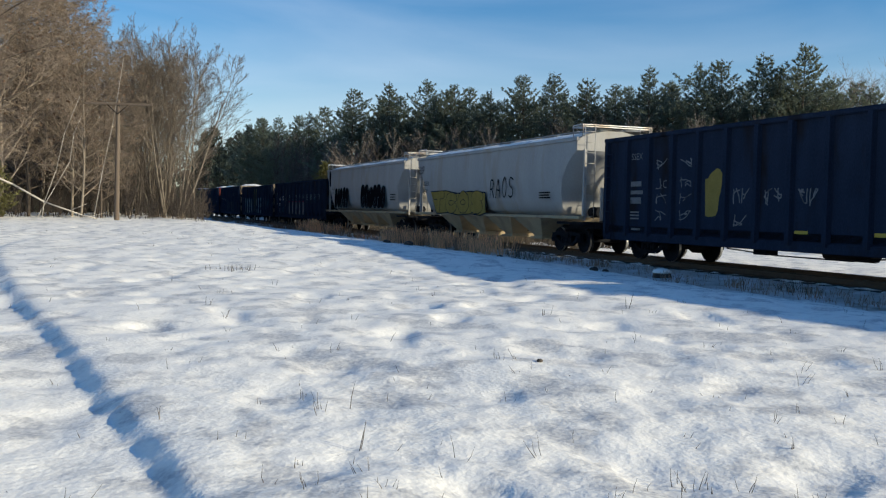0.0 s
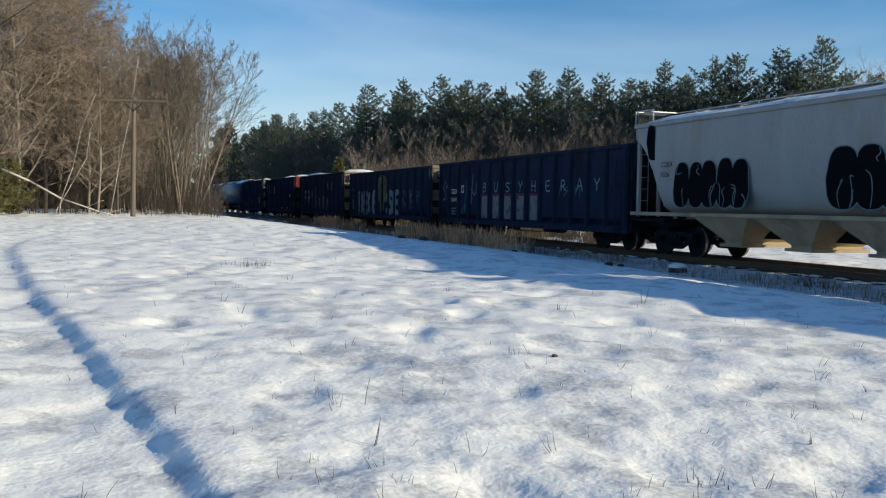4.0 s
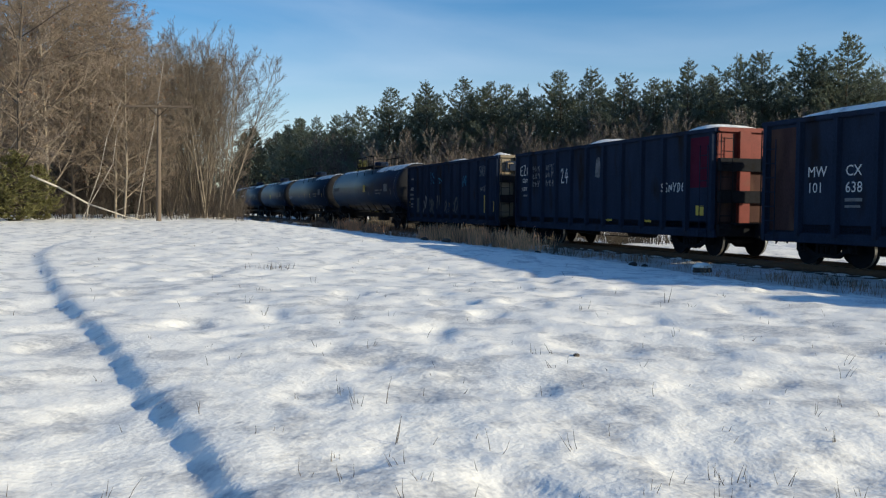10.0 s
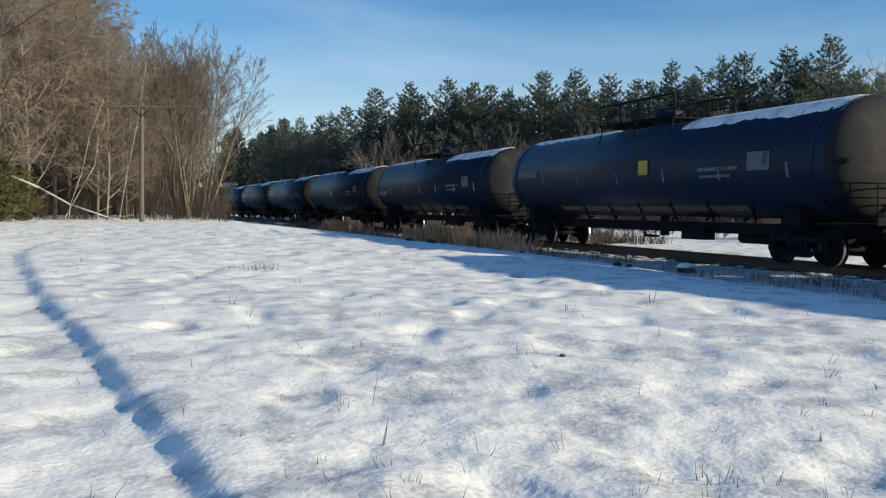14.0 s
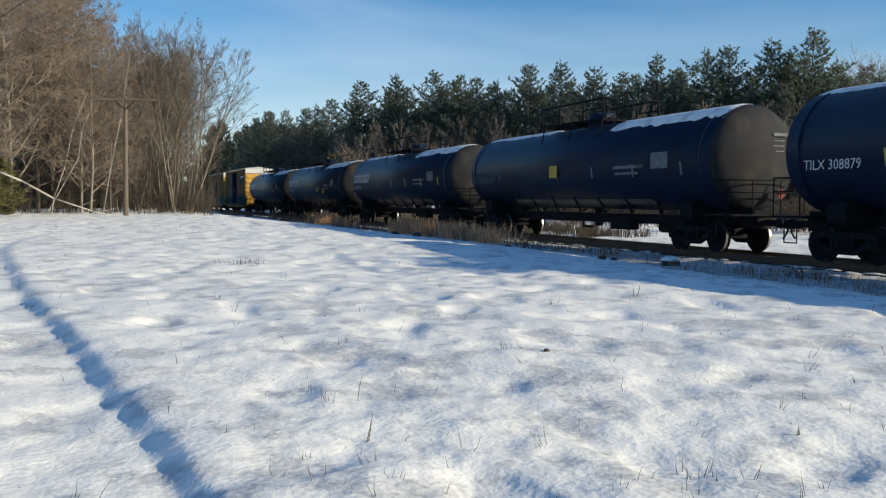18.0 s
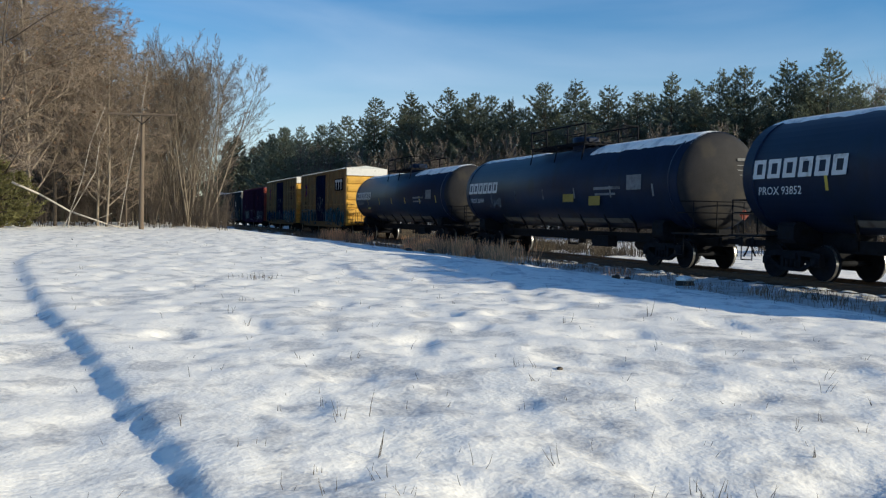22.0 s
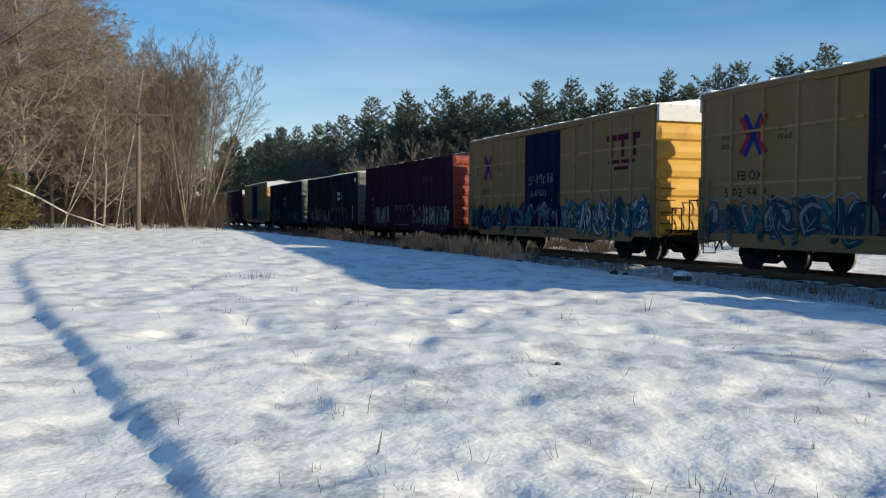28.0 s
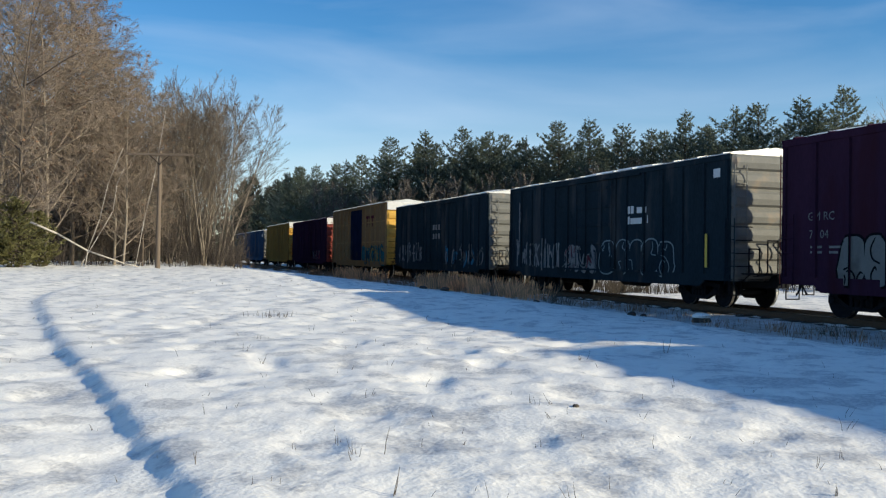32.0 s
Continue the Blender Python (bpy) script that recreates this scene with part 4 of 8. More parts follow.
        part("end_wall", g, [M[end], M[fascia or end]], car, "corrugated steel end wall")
        ladder(car, q * (hl + 0.13), -hw + 0.04, sill + 0.1, eave - (2.4 if eave > 4.8 else 0.3), M[end], "y")
        ladder(car, q * (hl - 0.12 if q > 0 else hl - 0.50) if q > 0 else -hl + 0.10, -hw - 0.09, sill, sill + 1.9, M[body], "x")
        g = Geo()
        g.box(min(q * (hl + 0.02), q * (hl + 0.45)), max(q * (hl + 0.02), q * (hl + 0.45)), -1.25, 1.25, 1.02, 1.06)
        for yv in (-1.2, 0.0, 1.2):
            g.rod((q * (hl + 0.40), yv, 1.02), (q * hl, yv, 0.80), 0.02, seg=5)
        part("end_platform", g, M["steel"], car)
        for yv in (-hw + 0.05, hw - 0.5):
            g = Geo()
            g.path([(q * (hl - 0.1), yv, 0.85), (q * (hl - 0.1), yv, 0.42), (q * (hl - 0.1), yv + 0.42, 0.42), (q * (hl - 0.1), yv + 0.42, 0.85)], 0.018, 5)
            part("sill_step", g, M["steel"], car)
    # brake wheel and its gear on the front end
    g = Geo()
    cx, cy, cw = hl + 0.30, 0.55, 1.95
    ring = [(cx, cy + 0.30 * math.cos(2 * math.pi * i / 18), cw + 0.30 * math.sin(2 * math.pi * i / 18)) for i in range(19)]
    g.path(ring, 0.026, 6)
    for i in range(6):
        g.rod((cx - 0.03, cy, cw), ring[3 * i], 0.016, seg=5)
    g.rod((hl + 0.05, cy, cw), (cx + 0.02, cy, cw), 0.05, seg=8)
    part("brake_wheel", g, M["galv"], car, "round spoked brake wheel")
    g = Geo()
    g.box(hl + 0.07, hl + 0.24, cy - 0.20, cy + 0.20, cw - 0.30, cw + 0.22, 0, 0.03)
    part("brake_housing", g, M["steel"], car)
    g = Geo()
    g.rod((hl + 0.16, cy - 0.1, 0.9), (hl + 0.16, cy - 0.1, cw - 0.28), 0.025, seg=6)
    part("brake_chain", g, M["steel"], car)
    for yv, z0, z1 in ((-0.9, 1.0, 1.75), (-0.25, 1.0, 2.0), (1.2, 1.0, 1.75)):
        g = Geo()
        g.path([(hl + 0.13, yv - 0.18, z0), (hl + 0.20, yv - 0.18, z0 + 0.1), (hl + 0.20, yv - 0.18, z1), (hl + 0.20, yv + 0.18, z1), (hl + 0.20, yv + 0.18, z0 + 0.1), (hl + 0.13, yv + 0.18, z0)], 0.022, 6)
        part("end_rail", g, M["steel"], car)
    for z in (1.25, 1.62, 2.0, 2.38):
        g = Geo()
        g.path([(hl + 0.10, -hw + 0.12, z), (hl + 0.18, -hw + 0.12, z), (hl + 0.18, -hw + 0.62, z), (hl + 0.10, -hw + 0.62, z)], 0.016, 5)
        part("grab_iron", g, M["steel"], car)
    # roof: low gable with raised seams
    g = Geo()
    prof = [(-hw - 0.02, eave), (-hw - 0.02, eave + 0.04), (0, eave + 0.24), (hw + 0.02, eave + 0.04), (hw + 0.02, eave)]
    g.loft([(-hl - 0.02, prof), (hl + 0.02, prof)])
    part("roof", g, M[roof], car)
    seam = Geo()
    for sgn in (-1, 1):
        seam.loft([(-0.035, [(0, eave + 0.235), (sgn * hw, eave + 0.035), (sgn * hw, eave + 0.075), (0, eave + 0.275)]), (0.035, [(0, eave + 0.235), (sgn * hw, eave + 0.035), (sgn * hw, eave + 0.075), (0, eave + 0.275)])])
    sm = seam.mesh("roof_seam", [M[roof]])
    for i in range(13):
        part("roof_seam", sm, None, car, at=pose(-hl + 0.4 + (length - 0.8) * i / 12, 0, 0))
    if snow:
        snow_cap(car, -hl + 0.1, hl - 0.1, hw - 0.02, eave + 0.05, 0.19, seed, 0.06, 0.035)
    running_gear(car, length, hl - 2.2)
    ribbed_side(hl, posts, 0.12, 0.07, 0.066, (door_x, door_w))
    return car, hl, hw, sill


def gondola(label, length, top, seed, front="black", ribs=13, mound=0.25, frame_end=None):
    """High-sided black gondola: ribbed sides, top chord, load under snow."""
    car = thing("gondola_car", label, "gondola car", "cars of the freight train")
    hl, hw, sill = length / 2, 1.50, 0.62
    g = Geo()
    g.box(-hl, hl, -hw, hw, sill + 0.25, sill + 0.45)
    g.box(-hl - 0.35, hl + 0.35, -0.22, 0.22, 0.60, 0.98)
    g.rod((-0.8, 0.5, 0.55), (0.8, 0.5, 0.55), 0.2, seg=10)
    g.box(-2.2, -1.7, -0.75, -0.35, 0.42, 0.7)
    g.path([(-3, -1.0, 0.55), (-1, -1.0, 0.45), (1.5, -1.0, 0.45), (3, -1.0, 0.6)], 0.02, 5)
    part("underframe", g, M["steel"], car)
    for side in (-1, 1):
        y0, y1 = sorted((side * hw, side * (hw - 0.05)))
        g = Geo()
        g.box(-hl, hl, y0, y1, sill + 0.1, top - 0.1)
        part("side_wall", g, M["black"], car)
        g = Geo()
        y0, y1 = sorted((side * (hw + 0.10), side * (hw - 0.10)))
        g.box(-hl - 0.03, hl + 0.03, y0, y1, top - 0.14, top, 0, 0.03)
        part("top_chord", g, M["black"], car)
        g = Geo()
        y0, y1 = sorted((side * (hw + 0.06), side * (hw - 0.06)))
        g.box(-hl, hl, y0, y1, sill - 0.02, sill + 0.22, 0, 0.02)
        part("side_sill", g, M["black"], car)
        rm = rib_mesh(top - 0.12 - (sill + 0.15), 0.20, 0.13, "black")
        for i in range(ribs + 1):
            x = -hl + 0.14 + (length - 0.28) * i / ribs
            part("rib", rm, None, car, at=pose(x, side * hw, sill + 0.15, 0, 0, 0 if side < 0 else 180))
    for q in (1, -1):
        g = Geo()
        x0, x1 = sorted((q * hl, q * (hl - 0.06)))
        low = top - 1.0 if front == "redend" and q > 0 else sill + 0.1
        g.box(x0, x1, -hw, hw, low, top - 0.06)
        part("end_wall", g, M[front if q > 0 else "black"], car, "steel end wall")
        # below its top metre the red end wall is darker
        if low > 2:
            g = Geo()
            g.box(x0, x1, -hw, hw, sill + 0.1, low)
            part("end_wall", g, M["rusty_side"], car, "dark lower end wall")
        for da, db in ((0.90, 1.28), (1.86, 2.22), (top - sill - 0.38, top - sill - 0.02)):
            g = Geo()
            xa, xb = sorted((q * hl, q * (hl + 0.17)))
            g.box(xa, xb, -hw + 0.02, hw - 0.02, top - db, top - da, 0, 0.03)
            part("end_beam", g, M["steel"], car)
        for yv, half in ((-0.60, 0.19), (0.70, 0.12)):
            g = Geo()
            xa, xb = sorted((q * hl, q * (hl + 0.14)))
            g.box(xa, xb, yv - half, yv + half, sill + 0.1, top - 0.1, 0)
            part("end_post", g, M["redend" if front == "redend" and q > 0 else "steel"], car)
        g = Geo()
        xa, xb = sorted((q * (hl + 0.09), q * (hl - 0.10)))
        g.box(xa, xb, -hw, hw, top - 0.12, top + 0.01, 0, 0.03)
        part("end_chord", g, M[front if q > 0 else "black"], car)
        ladder(car, q * (hl + 0.17), -hw + 0.02, sill + 0.1, top - 0.2, M["steel"], "y")
        ladder(car, (hl - 0.60) if q > 0 else -hl + 0.25, -hw - 0.16, sill, top - 0.5, M["black"], "x", 0.38)
        g = Geo()
        xa, xb = sorted((q * (hl + 0.05), q * (hl + 0.42)))
        g.box(xa, xb, -1.1, 1.1, 1.0, 1.04)
        part("end_platform", g, M["steel"], car)
        if frame_end and q > 0:
            f = Geo()
            f.box(hl + 0.10, hl + 0.15, -hw + 0.25, -hw + 0.75, top - 0.72, top - 0.28, 0, 0.02)
            part("hatch", f, M["black"], car, "small dark hatch high on the end")
            f = Geo()
            f.path([(hl + 0.17, -hw + 0.35, top - 0.62), (hl + 0.17, -hw + 0.35, top - 0.38), (hl + 0.17, -hw + 0.62, top - 0.38)], 0.03, 6)
            part("bracket", f, M[frame_end], car)
            f = Geo()
            ring = [(hl + 0.30, 0.45 + 0.27 * math.cos(0.5236 * k), top - 0.55 + 0.27 * math.sin(0.5236 * k)) for k in range(13)]
            f.path(ring, 0.02, 5)
            for k in range(0, 12, 3):
                f.rod(ring[k], (hl + 0.28, 0.45, top - 0.55), 0.014, seg=4)
            f.rod((hl, 0.45, top - 0.55), (hl + 0.30, 0.45, top - 0.55), 0.03, seg=6)
            part("brake_wheel", f, M["steel"], car)
    # load: rough mound, snowed over in part
    g = Geo()
    nx, ny = int(length / 0.5), 8
    for i in range(nx + 1):
        for j in range(ny + 1):
            x, v = -hl + 0.1 + (length - 0.2) * i / nx, -1 + 2 * j / ny
            k = max(0, noise.noise(Vector((x * 0.24, v * 0.6, seed * 1.7))) + 0.12) + 0.12 * noise.noise(Vector((x * 2.1, v * 2, seed)))
            g.v.append((x, v * (hw - 0.1), top - 0.10 + mound * 1.15 * min(1, i * 0.4, (nx - i) * 0.4, (1 - abs(v)) * 3) * (0.15 + 1.5 * k)))
    for i in range(nx):
        for j in range(ny):
            a = i * (ny + 1) + j
            g.face((a, a + ny + 1, a + ny + 2, a + 1), 0, True)
    part("load", g, M["carsnow"], car, "load heaped under a white skin of snow")
    running_gear(car, length, hl - 1.9)
    ribbed_side(hl, ribs, 0.14, 0.105, 0.131)
    return car, hl, hw, sill


def hopper(label, length, eave, seed):
    """Covered hopper with swelling sides, sloped ends, outlets and a roof walk."""
    car = thing("covered_hopper_car", label, "hopper car", "cars of the freight train")
    hl, hw = length / 2, 1.60

    def ring(zlow):
        full = [(0.95, 1.30), (1.32, 1.55), (1.50, 2.0), (1.585, 2.7), (1.60, 3.3), (1.56, eave - 0.15), (1.52, eave)]
        pts = []
        for y, z in full:
            if z < zlow:
                t = zlow + 0.001 * z
                yy = np.interp(min(zlow, eave), [p[1] for p in full], [p[0] for p in full])
                pts.append((float(yy) * 0.985, t))
            else:
                pts.append((y, z))
        crown = [(1.0, eave + 0.22), (0.35, eave + 0.34)]
        right = pts + crown
        return [(-y, z) for y, z in right] + [(y, z) for y, z in reversed(right)]

    g = Geo()
    secs = [(-hl + 0.25, 3.72), (-hl + 0.62, 3.5), (-hl + 0.98, 3.15), (-hl + 1.26, 2.7), (-hl + 1.44, 2.2), (-hl + 1.54, 1.7), (-hl + 1.58, 1.3)]
    sections = [(x, ring(z)) for x, z in secs] + [(-x, ring(z)) for x, z in reversed(secs)]
    g.loft(sections, 0, True)
    part("body", g, M["hopper"], car, "smooth pale hopper shell with swelling sides")
    g = Geo()
    for side in (-1, 1):
        y0, y1 = sorted((side * 1.60, side * 1.50))
        g.box(-hl + 0.2, hl - 0.2, y0, y1, eave - 0.06, eave + 0.08, 0, 0.02)
    part("eave_rail", g, M["hopper"], car)
    g = Geo()
    for side in (-1, 1):
        y0, y1 = sorted((side * 1.56, side * 1.36))
        g.box(-hl, hl, y0, y1, 1.24, 1.36, 0, 0.02)
    part("side_sill", g, M["hopper_low"], car)
    g = Geo()
    g.box(-hl - 0.3, hl + 0.3, -0.22, 0.22, 0.66, 1.0)
    for q in (1, -1):
        xa, xb = sorted((q * (hl - 1.8), q * hl))
        g.box(xa, xb, -1.45, 1.45, 1.05, 1.14)
        g.box(xa, xb, -0.9, 0.9, 0.9, 1.06)
    part("underframe", g, M["steel"], car)
    # outlets
    for cx in (-4.1, -1.4, 1.4, 4.1):
        g = Geo()
        b = 0.36
        v0 = len(g.v)
        for (rx, ry, z) in ((1.32, 1.46, 1.32), (b, 0.85, 0.55), (b, 0.85, 0.40)):
            g.v += [(cx - rx, -ry, z), (cx + rx, -ry, z), (cx + rx, ry, z), (cx - rx, ry, z)]
        for lvl in range(2):
            for j in range(4):
                k = (j + 1) % 4
                g.face((v0 + lvl * 4 + j, v0 + lvl * 4 + 4 + j, v0 + lvl * 4 + 4 + k, v0 + lvl * 4 + k))
        g.box(cx - 0.5, cx + 0.5, -0.95, 0.95, 0.40, 0.48)
        part("outlet", g, M["hopper_low"], car, "tan tapered discharge outlet")
    # roof walk with hatches, end rails, ladders
    g = Geo()
    for yv in (-0.42, 0.12):
        g.box(-hl + 0.1, hl - 0.1, yv, yv + 0.3, eave + 0.44, eave + 0.47)
    for i in range(12):
        x = -hl + 0.5 + (length - 1.0) * i / 11
        g.box(x - 0.03, x + 0.03, -0.5, 0.5, eave + 0.30, eave + 0.44)
    part("roof_walk", g, M["galv"], car, "bright metal roof walk")
    g = Geo()
    for i in range(9):
        x = -hl + 1.2 + (length - 2.4) * i / 8
        g.box(x - 0.7, x + 0.7, -0.28, 0.28, eave + 0.33, eave + 0.42, 0, 0.03)
    part("roof_hatch", g, M["hopper"], car)
    snow_cap(car, -hl + 0.35, hl - 0.35, 1.49, eave + 0.06, 0.33, seed, 0.05, 0.02)
    for q in (1, -1):
        for yv in (-1.35, 0.95):
            ladder(car, q * (hl - 0.05), yv, 1.2, eave + 0.5, M["hopper"], "y")
        g = Geo()
        for yv in (-1.3, -0.55, 0.55, 1.3):
            g.box(*sorted((q * (hl - 0.16), q * (hl - 0.06))), yv - 0.05, yv + 0.05, 1.2, 3.75 if abs(yv) > 1 else 2.4)
        part("end_post", g, M["hopper"], car)
        g = Geo()
        g.path([(q * (hl - 0.05), -1.45, eave + 0.1), (q * (hl - 0.05), -1.45, eave + 0.52), (q * (hl - 0.05), 1.45, eave + 0.52), (q * (hl - 0.05), 1.45, eave + 0.1)], 0.022, 6)
        g.path([(q * (hl - 0.9), -1.35, eave + 0.1), (q * (hl - 0.9), -1.35, eave + 0.52), (q * (hl - 0.05), -1.45, eave + 0.52)], 0.02, 6)
        g.box(*sorted((q * (hl - 0.9), q * (hl - 0.05))), -1.4, 1.4, eave + 0.44, eave + 0.47)
        part("end_rail", g, M["galv"], car, "bright handrail over the roof end")
        g = Geo()
        g.rod((q * (hl - 1.1), -0.35, 1.5), (q * (hl - 0.5), -0.35, 1.5), 0.2, seg=10)
        g.box(*sorted((q * (hl - 0.6), q * (hl - 0.25))), 0.2, 0.7, 1.15, 1.9)
        part("brake_gear", g, M["steel"], car)
    running_gear(car, length, hl - 1.75)
    RELIEF.clear()
    return car, hl, hw, 1.3


def tank_car(label, length, seed, r=1.56, cz=2.76):
    """Long black tank with dished heads, platform, dome, side bar and snow on top."""
    car = thing("tank_car", label, "tank car", "cars of the freight train")
    hl = length / 2
    g = Geo()
    g.lathe([(-hl + 0.50, r - 0.03), (-hl + 0.52, r), (hl - 0.52, r), (hl - 0.50, r - 0.03)], "x", 48, 0, (0, 0, cz))
    part("tank_shell", g, M["tank_grey" if seed == 2 else "tank"], car, "black painted cylindrical tank")
    prof = [(hl - 0.52 * (1 - math.cos(math.pi / 2 * i / 8)), (r - 0.03) * math.sin(math.pi / 2 * i / 8)) for i in range(9)]
    for q in (1, -1):
        g = Geo()
        g.lathe([(q * a, rr) for a, rr in prof], "x", 48, 0, (0, 0, cz))
        head = part("tank_head", g, M["head"], car, "dark dished tank head, lightened for the sun on it")
        g = Geo()
        for k in range(4):
            z0 = cz + 0.62 - 0.15 * k
            g.poly([(q * (hl - 0.03), 0.35, z0), (q * (hl - 0.03), 0.95 - 0.2 * (k > 0), z0), (q * (hl - 0.03), 0.95 - 0.2 * (k > 0), z0 + (0.09 if k == 0 else 0.03)), (q * (hl - 0.03), 0.35, z0 + (0.09 if k == 0 else 0.03))])
        part("lettering", g, M["dimwhite"], head, "small white painted lines")
        g = Geo()
        x, y0, z0, w = q * (hl + 0.10), 0.55, cz - 1.05, 0.19
        g.poly([(x, y0 - w, z0), (x, y0, z0 - w), (x, y0 + w, z0), (x, y0, z0 + w)])
        part("placard", g, M["redend"], car, "small red diamond placard")
    # jacket seams
    band = Geo()
    band.lathe([(-0.05, r), (-0.05, r + 0.012), (0.05, r + 0.012), (0.05, r)], "x", 48, 0, (0, 0, cz))
    bm_ = band.mesh("jacket_seam", [M["tank"]])
    for q in (-hl + 0.9, hl - 0.9):
        part("jacket_seam", bm_, None, car, at=pose(q, 0, 0))
    g = Geo()
    g.box(-hl - 0.1, hl + 0.1, -0.25, 0.25, 0.72, 1.05)
    for q in (1, -1):
        xa, xb = sorted((q * (hl - 3.4), q * hl))
        g.box(xa, xb, -0.30, 0.30, 0.8, 1.25)
        g.box(q * (hl - 1.9) - 0.3, q * (hl - 1.9) + 0.3, -1.25, 1.25, 0.95, 1.5, 0, 0.1)
        g.box(*sorted((q * (hl - 0.9), q * (hl + 0.25))), -1.4, 1.4, 1.08, 1.13)
    part("underframe", g, M["steel"], car)
    # long side bar under the tank, with hangers
    for side in (-1, 1):
        g = Geo()
        for i in range(7):
            x = -hl + 3.9 + (length - 7.8) * i / 6
            g.rod((x - 0.22, side * 0.55, 1.08), (x + 0.22, side * 1.12, cz - 1.06), 0.045, seg=5)
        part("belly_strap", g, M["steel"], car)
        # strips added along the belly, between the straps, pale for light bounced off snow
        for i in range(6):
            xa = -hl + 3.98 + (length - 7.8) * i / 6
            xb = xa + (length - 7.8) / 6 - 0.16
            g = Geo()
            for x in (xa, xb):
                for k in range(5):
                    t = radians(30 + 2.6 * k)
                    g.v.append((x, side * (r + 0.014) * math.sin(t), cz - (r + 0.014) * math.cos(t)))
            for k in range(4):
                g.face((k, k + 1, k + 6, k + 5), 0, True)
            part("belly_plate", g, M["dusty"], car, "pale strip for bounced snow light along the tank's belly")
    g = Geo()
    g.path([(-1.5, 0.3, 0.9), (-1.5, 0.3, 0.5), (-0.7, 0.3, 0.5)], 0.05, 6)
    g.rod((0.2, 0, 1.25), (0.2, 0, 0.55), 0.16, seg=10)
    g.box(2.0, 3.2, -0.6, -0.2, 0.5, 0.9)
    g.rod((3.9, 0.3, 0.62), (5.3, 0.3, 0.62), 0.2, seg=10)
    part("brake_gear", g, M["steel"], car)
    # platform, dome and its rails
    top = cz + r
    g = Geo()
    for yv in np.linspace(-1.15, 1.0, 9):
        g.box(-2.3, 2.3, float(yv), float(yv) + 0.12, top + 0.10, top + 0.13)
    for x in (-2.2, 0.0, 2.2):
        g.box(x - 0.04, x + 0.04, -1.15, 1.15, top + 0.02, top + 0.10)
        for sgn in (-1, 1):
            g.rod((x, sgn * 1.1, top + 0.08), (x, sgn * 1.25, cz + 1.0), 0.025, seg=5)
    part("platform", g, M["steel"], car)
    g = Geo()
    g.lathe([(top - 0.1, 0.52), (top + 0.42, 0.52), (top + 0.47, 0.46), (top + 0.50, 0.0)], "z", 20, 0, (0.3, 0, 0))
    g.box(0.6, 0.95, -0.2, 0.2, top + 0.1, top + 0.4)
    part("dome", g, M["tank"], car, "round valve housing")
    g = Geo()
    for yv in (-1.15, 1.15):
        for x in (-2.3, -0.9, 0.9, 2.3):
            g.rod((x, yv, top + 0.08), (x, yv, top + 0.80), 0.038, seg=6)
        g.path([(-2.3, yv, top + 0.80), (2.3, yv, top + 0.80)], 0.034, 6)
        g.path([(-2.3, yv, top + 0.45), (-0.9, yv, top + 0.45)], 0.018, 5)
        g.path([(0.9, yv, top + 0.45), (2.3, yv, top + 0.45)], 0.018, 5)
    for x in (-2.3, 2.3):
        g.path([(x, -1.15, top + 0.80), (x, -0.4, top + 0.80)], 0.022, 6)
        g.path([(x, 0.4, top + 0.80), (x, 1.15, top + 0.80)], 0.022, 6)
    part("handrail", g, M["steel"], car)
    for q in (1, -1):
        g = Geo()
        xe = q * (hl + 0.15)
        for z in (1.75, 2.1):
            g.path([(q * (hl - 0.6), -1.38, z), (xe, -1.36, z), (xe, 1.36, z), (q * (hl - 0.6), 1.38, z)], 0.02, 5)
        for yv in (-1.36, -0.5, 0.5, 1.36):
            g.rod((xe, yv, 1.1), (xe, yv, 2.1), 0.02, seg=5)
        part("end_rail", g, M["steel"], car)
        g = Geo()
        g.path([(q * (hl - 0.3), -1.38, 1.1), (q * (hl - 0.3), -1.38, 0.45), (q * (hl - 0.75), -1.38, 0.45), (q * (hl - 0.75), -1.38, 1.1)], 0.018, 5)
        part("sill_step", g, M["steel"], car)
    # snow along the top: two stretches either side of the platform
    for a, b, k in ((-hl + 0.5, -2.4, 0), (2.4, hl - 0.5, 1)):
        g = Geo()
        n, w = 40, 9
        for i in range(n + 1):
            x = a + (b - a) * i / n
            for j in range(w + 1):
                v = -1 + 2 * j / w
                half = 0.50 + 0.10 * noise.noise(Vector((x * 0.7, seed, 1)))
                if v < 0:
                    half = (0.78 if k else 0.46) + 0.12 * noise.noise(Vector((x * 0.6, seed, 8))) + 0.10 * noise.noise(Vector((x * 2.5, seed, 8)))
                t = v * max(0.22, half)
                rr = r + 0.045 * min(1, (1 - abs(v)) * 3, i * 0.5, (n - i) * 0.5) - 0.012 * (abs(v) > 0.98 or i in (0, n))
                g.v.append((x, rr * math.sin(t), cz + rr * math.cos(t)))
        for i in range(n):
            for j in range(w):
                q = i * (w + 1) + j
                g.face((q, q + w + 1, q + w + 2, q + 1), 0, True)
        part("snow_cover", g, M["carsnow"], car, "white snow lying along the tank's top")
    # reflective strips and small lettering
    for i in range(6):
        x = -hl + 3.6 + (length - 5.4) * i / 5
        g = Geo()
        b = len(g.v)
        for z in (cz - 0.48, cz - 0.08):
            for dx in (-0.05, 0.05):
                g.v.append((x + dx, -math.sqrt((r + 0.016) ** 2 - (z - cz) ** 2), z))
        g.face((0, 1, 3, 2))
        part("reflective_strip", g, M["yel_mark" if seed % 2 else "dimwhite"], car)
    running_gear(car, length, hl - 1.9)
    RELIEF.clear()
    return car, hl, r, cz


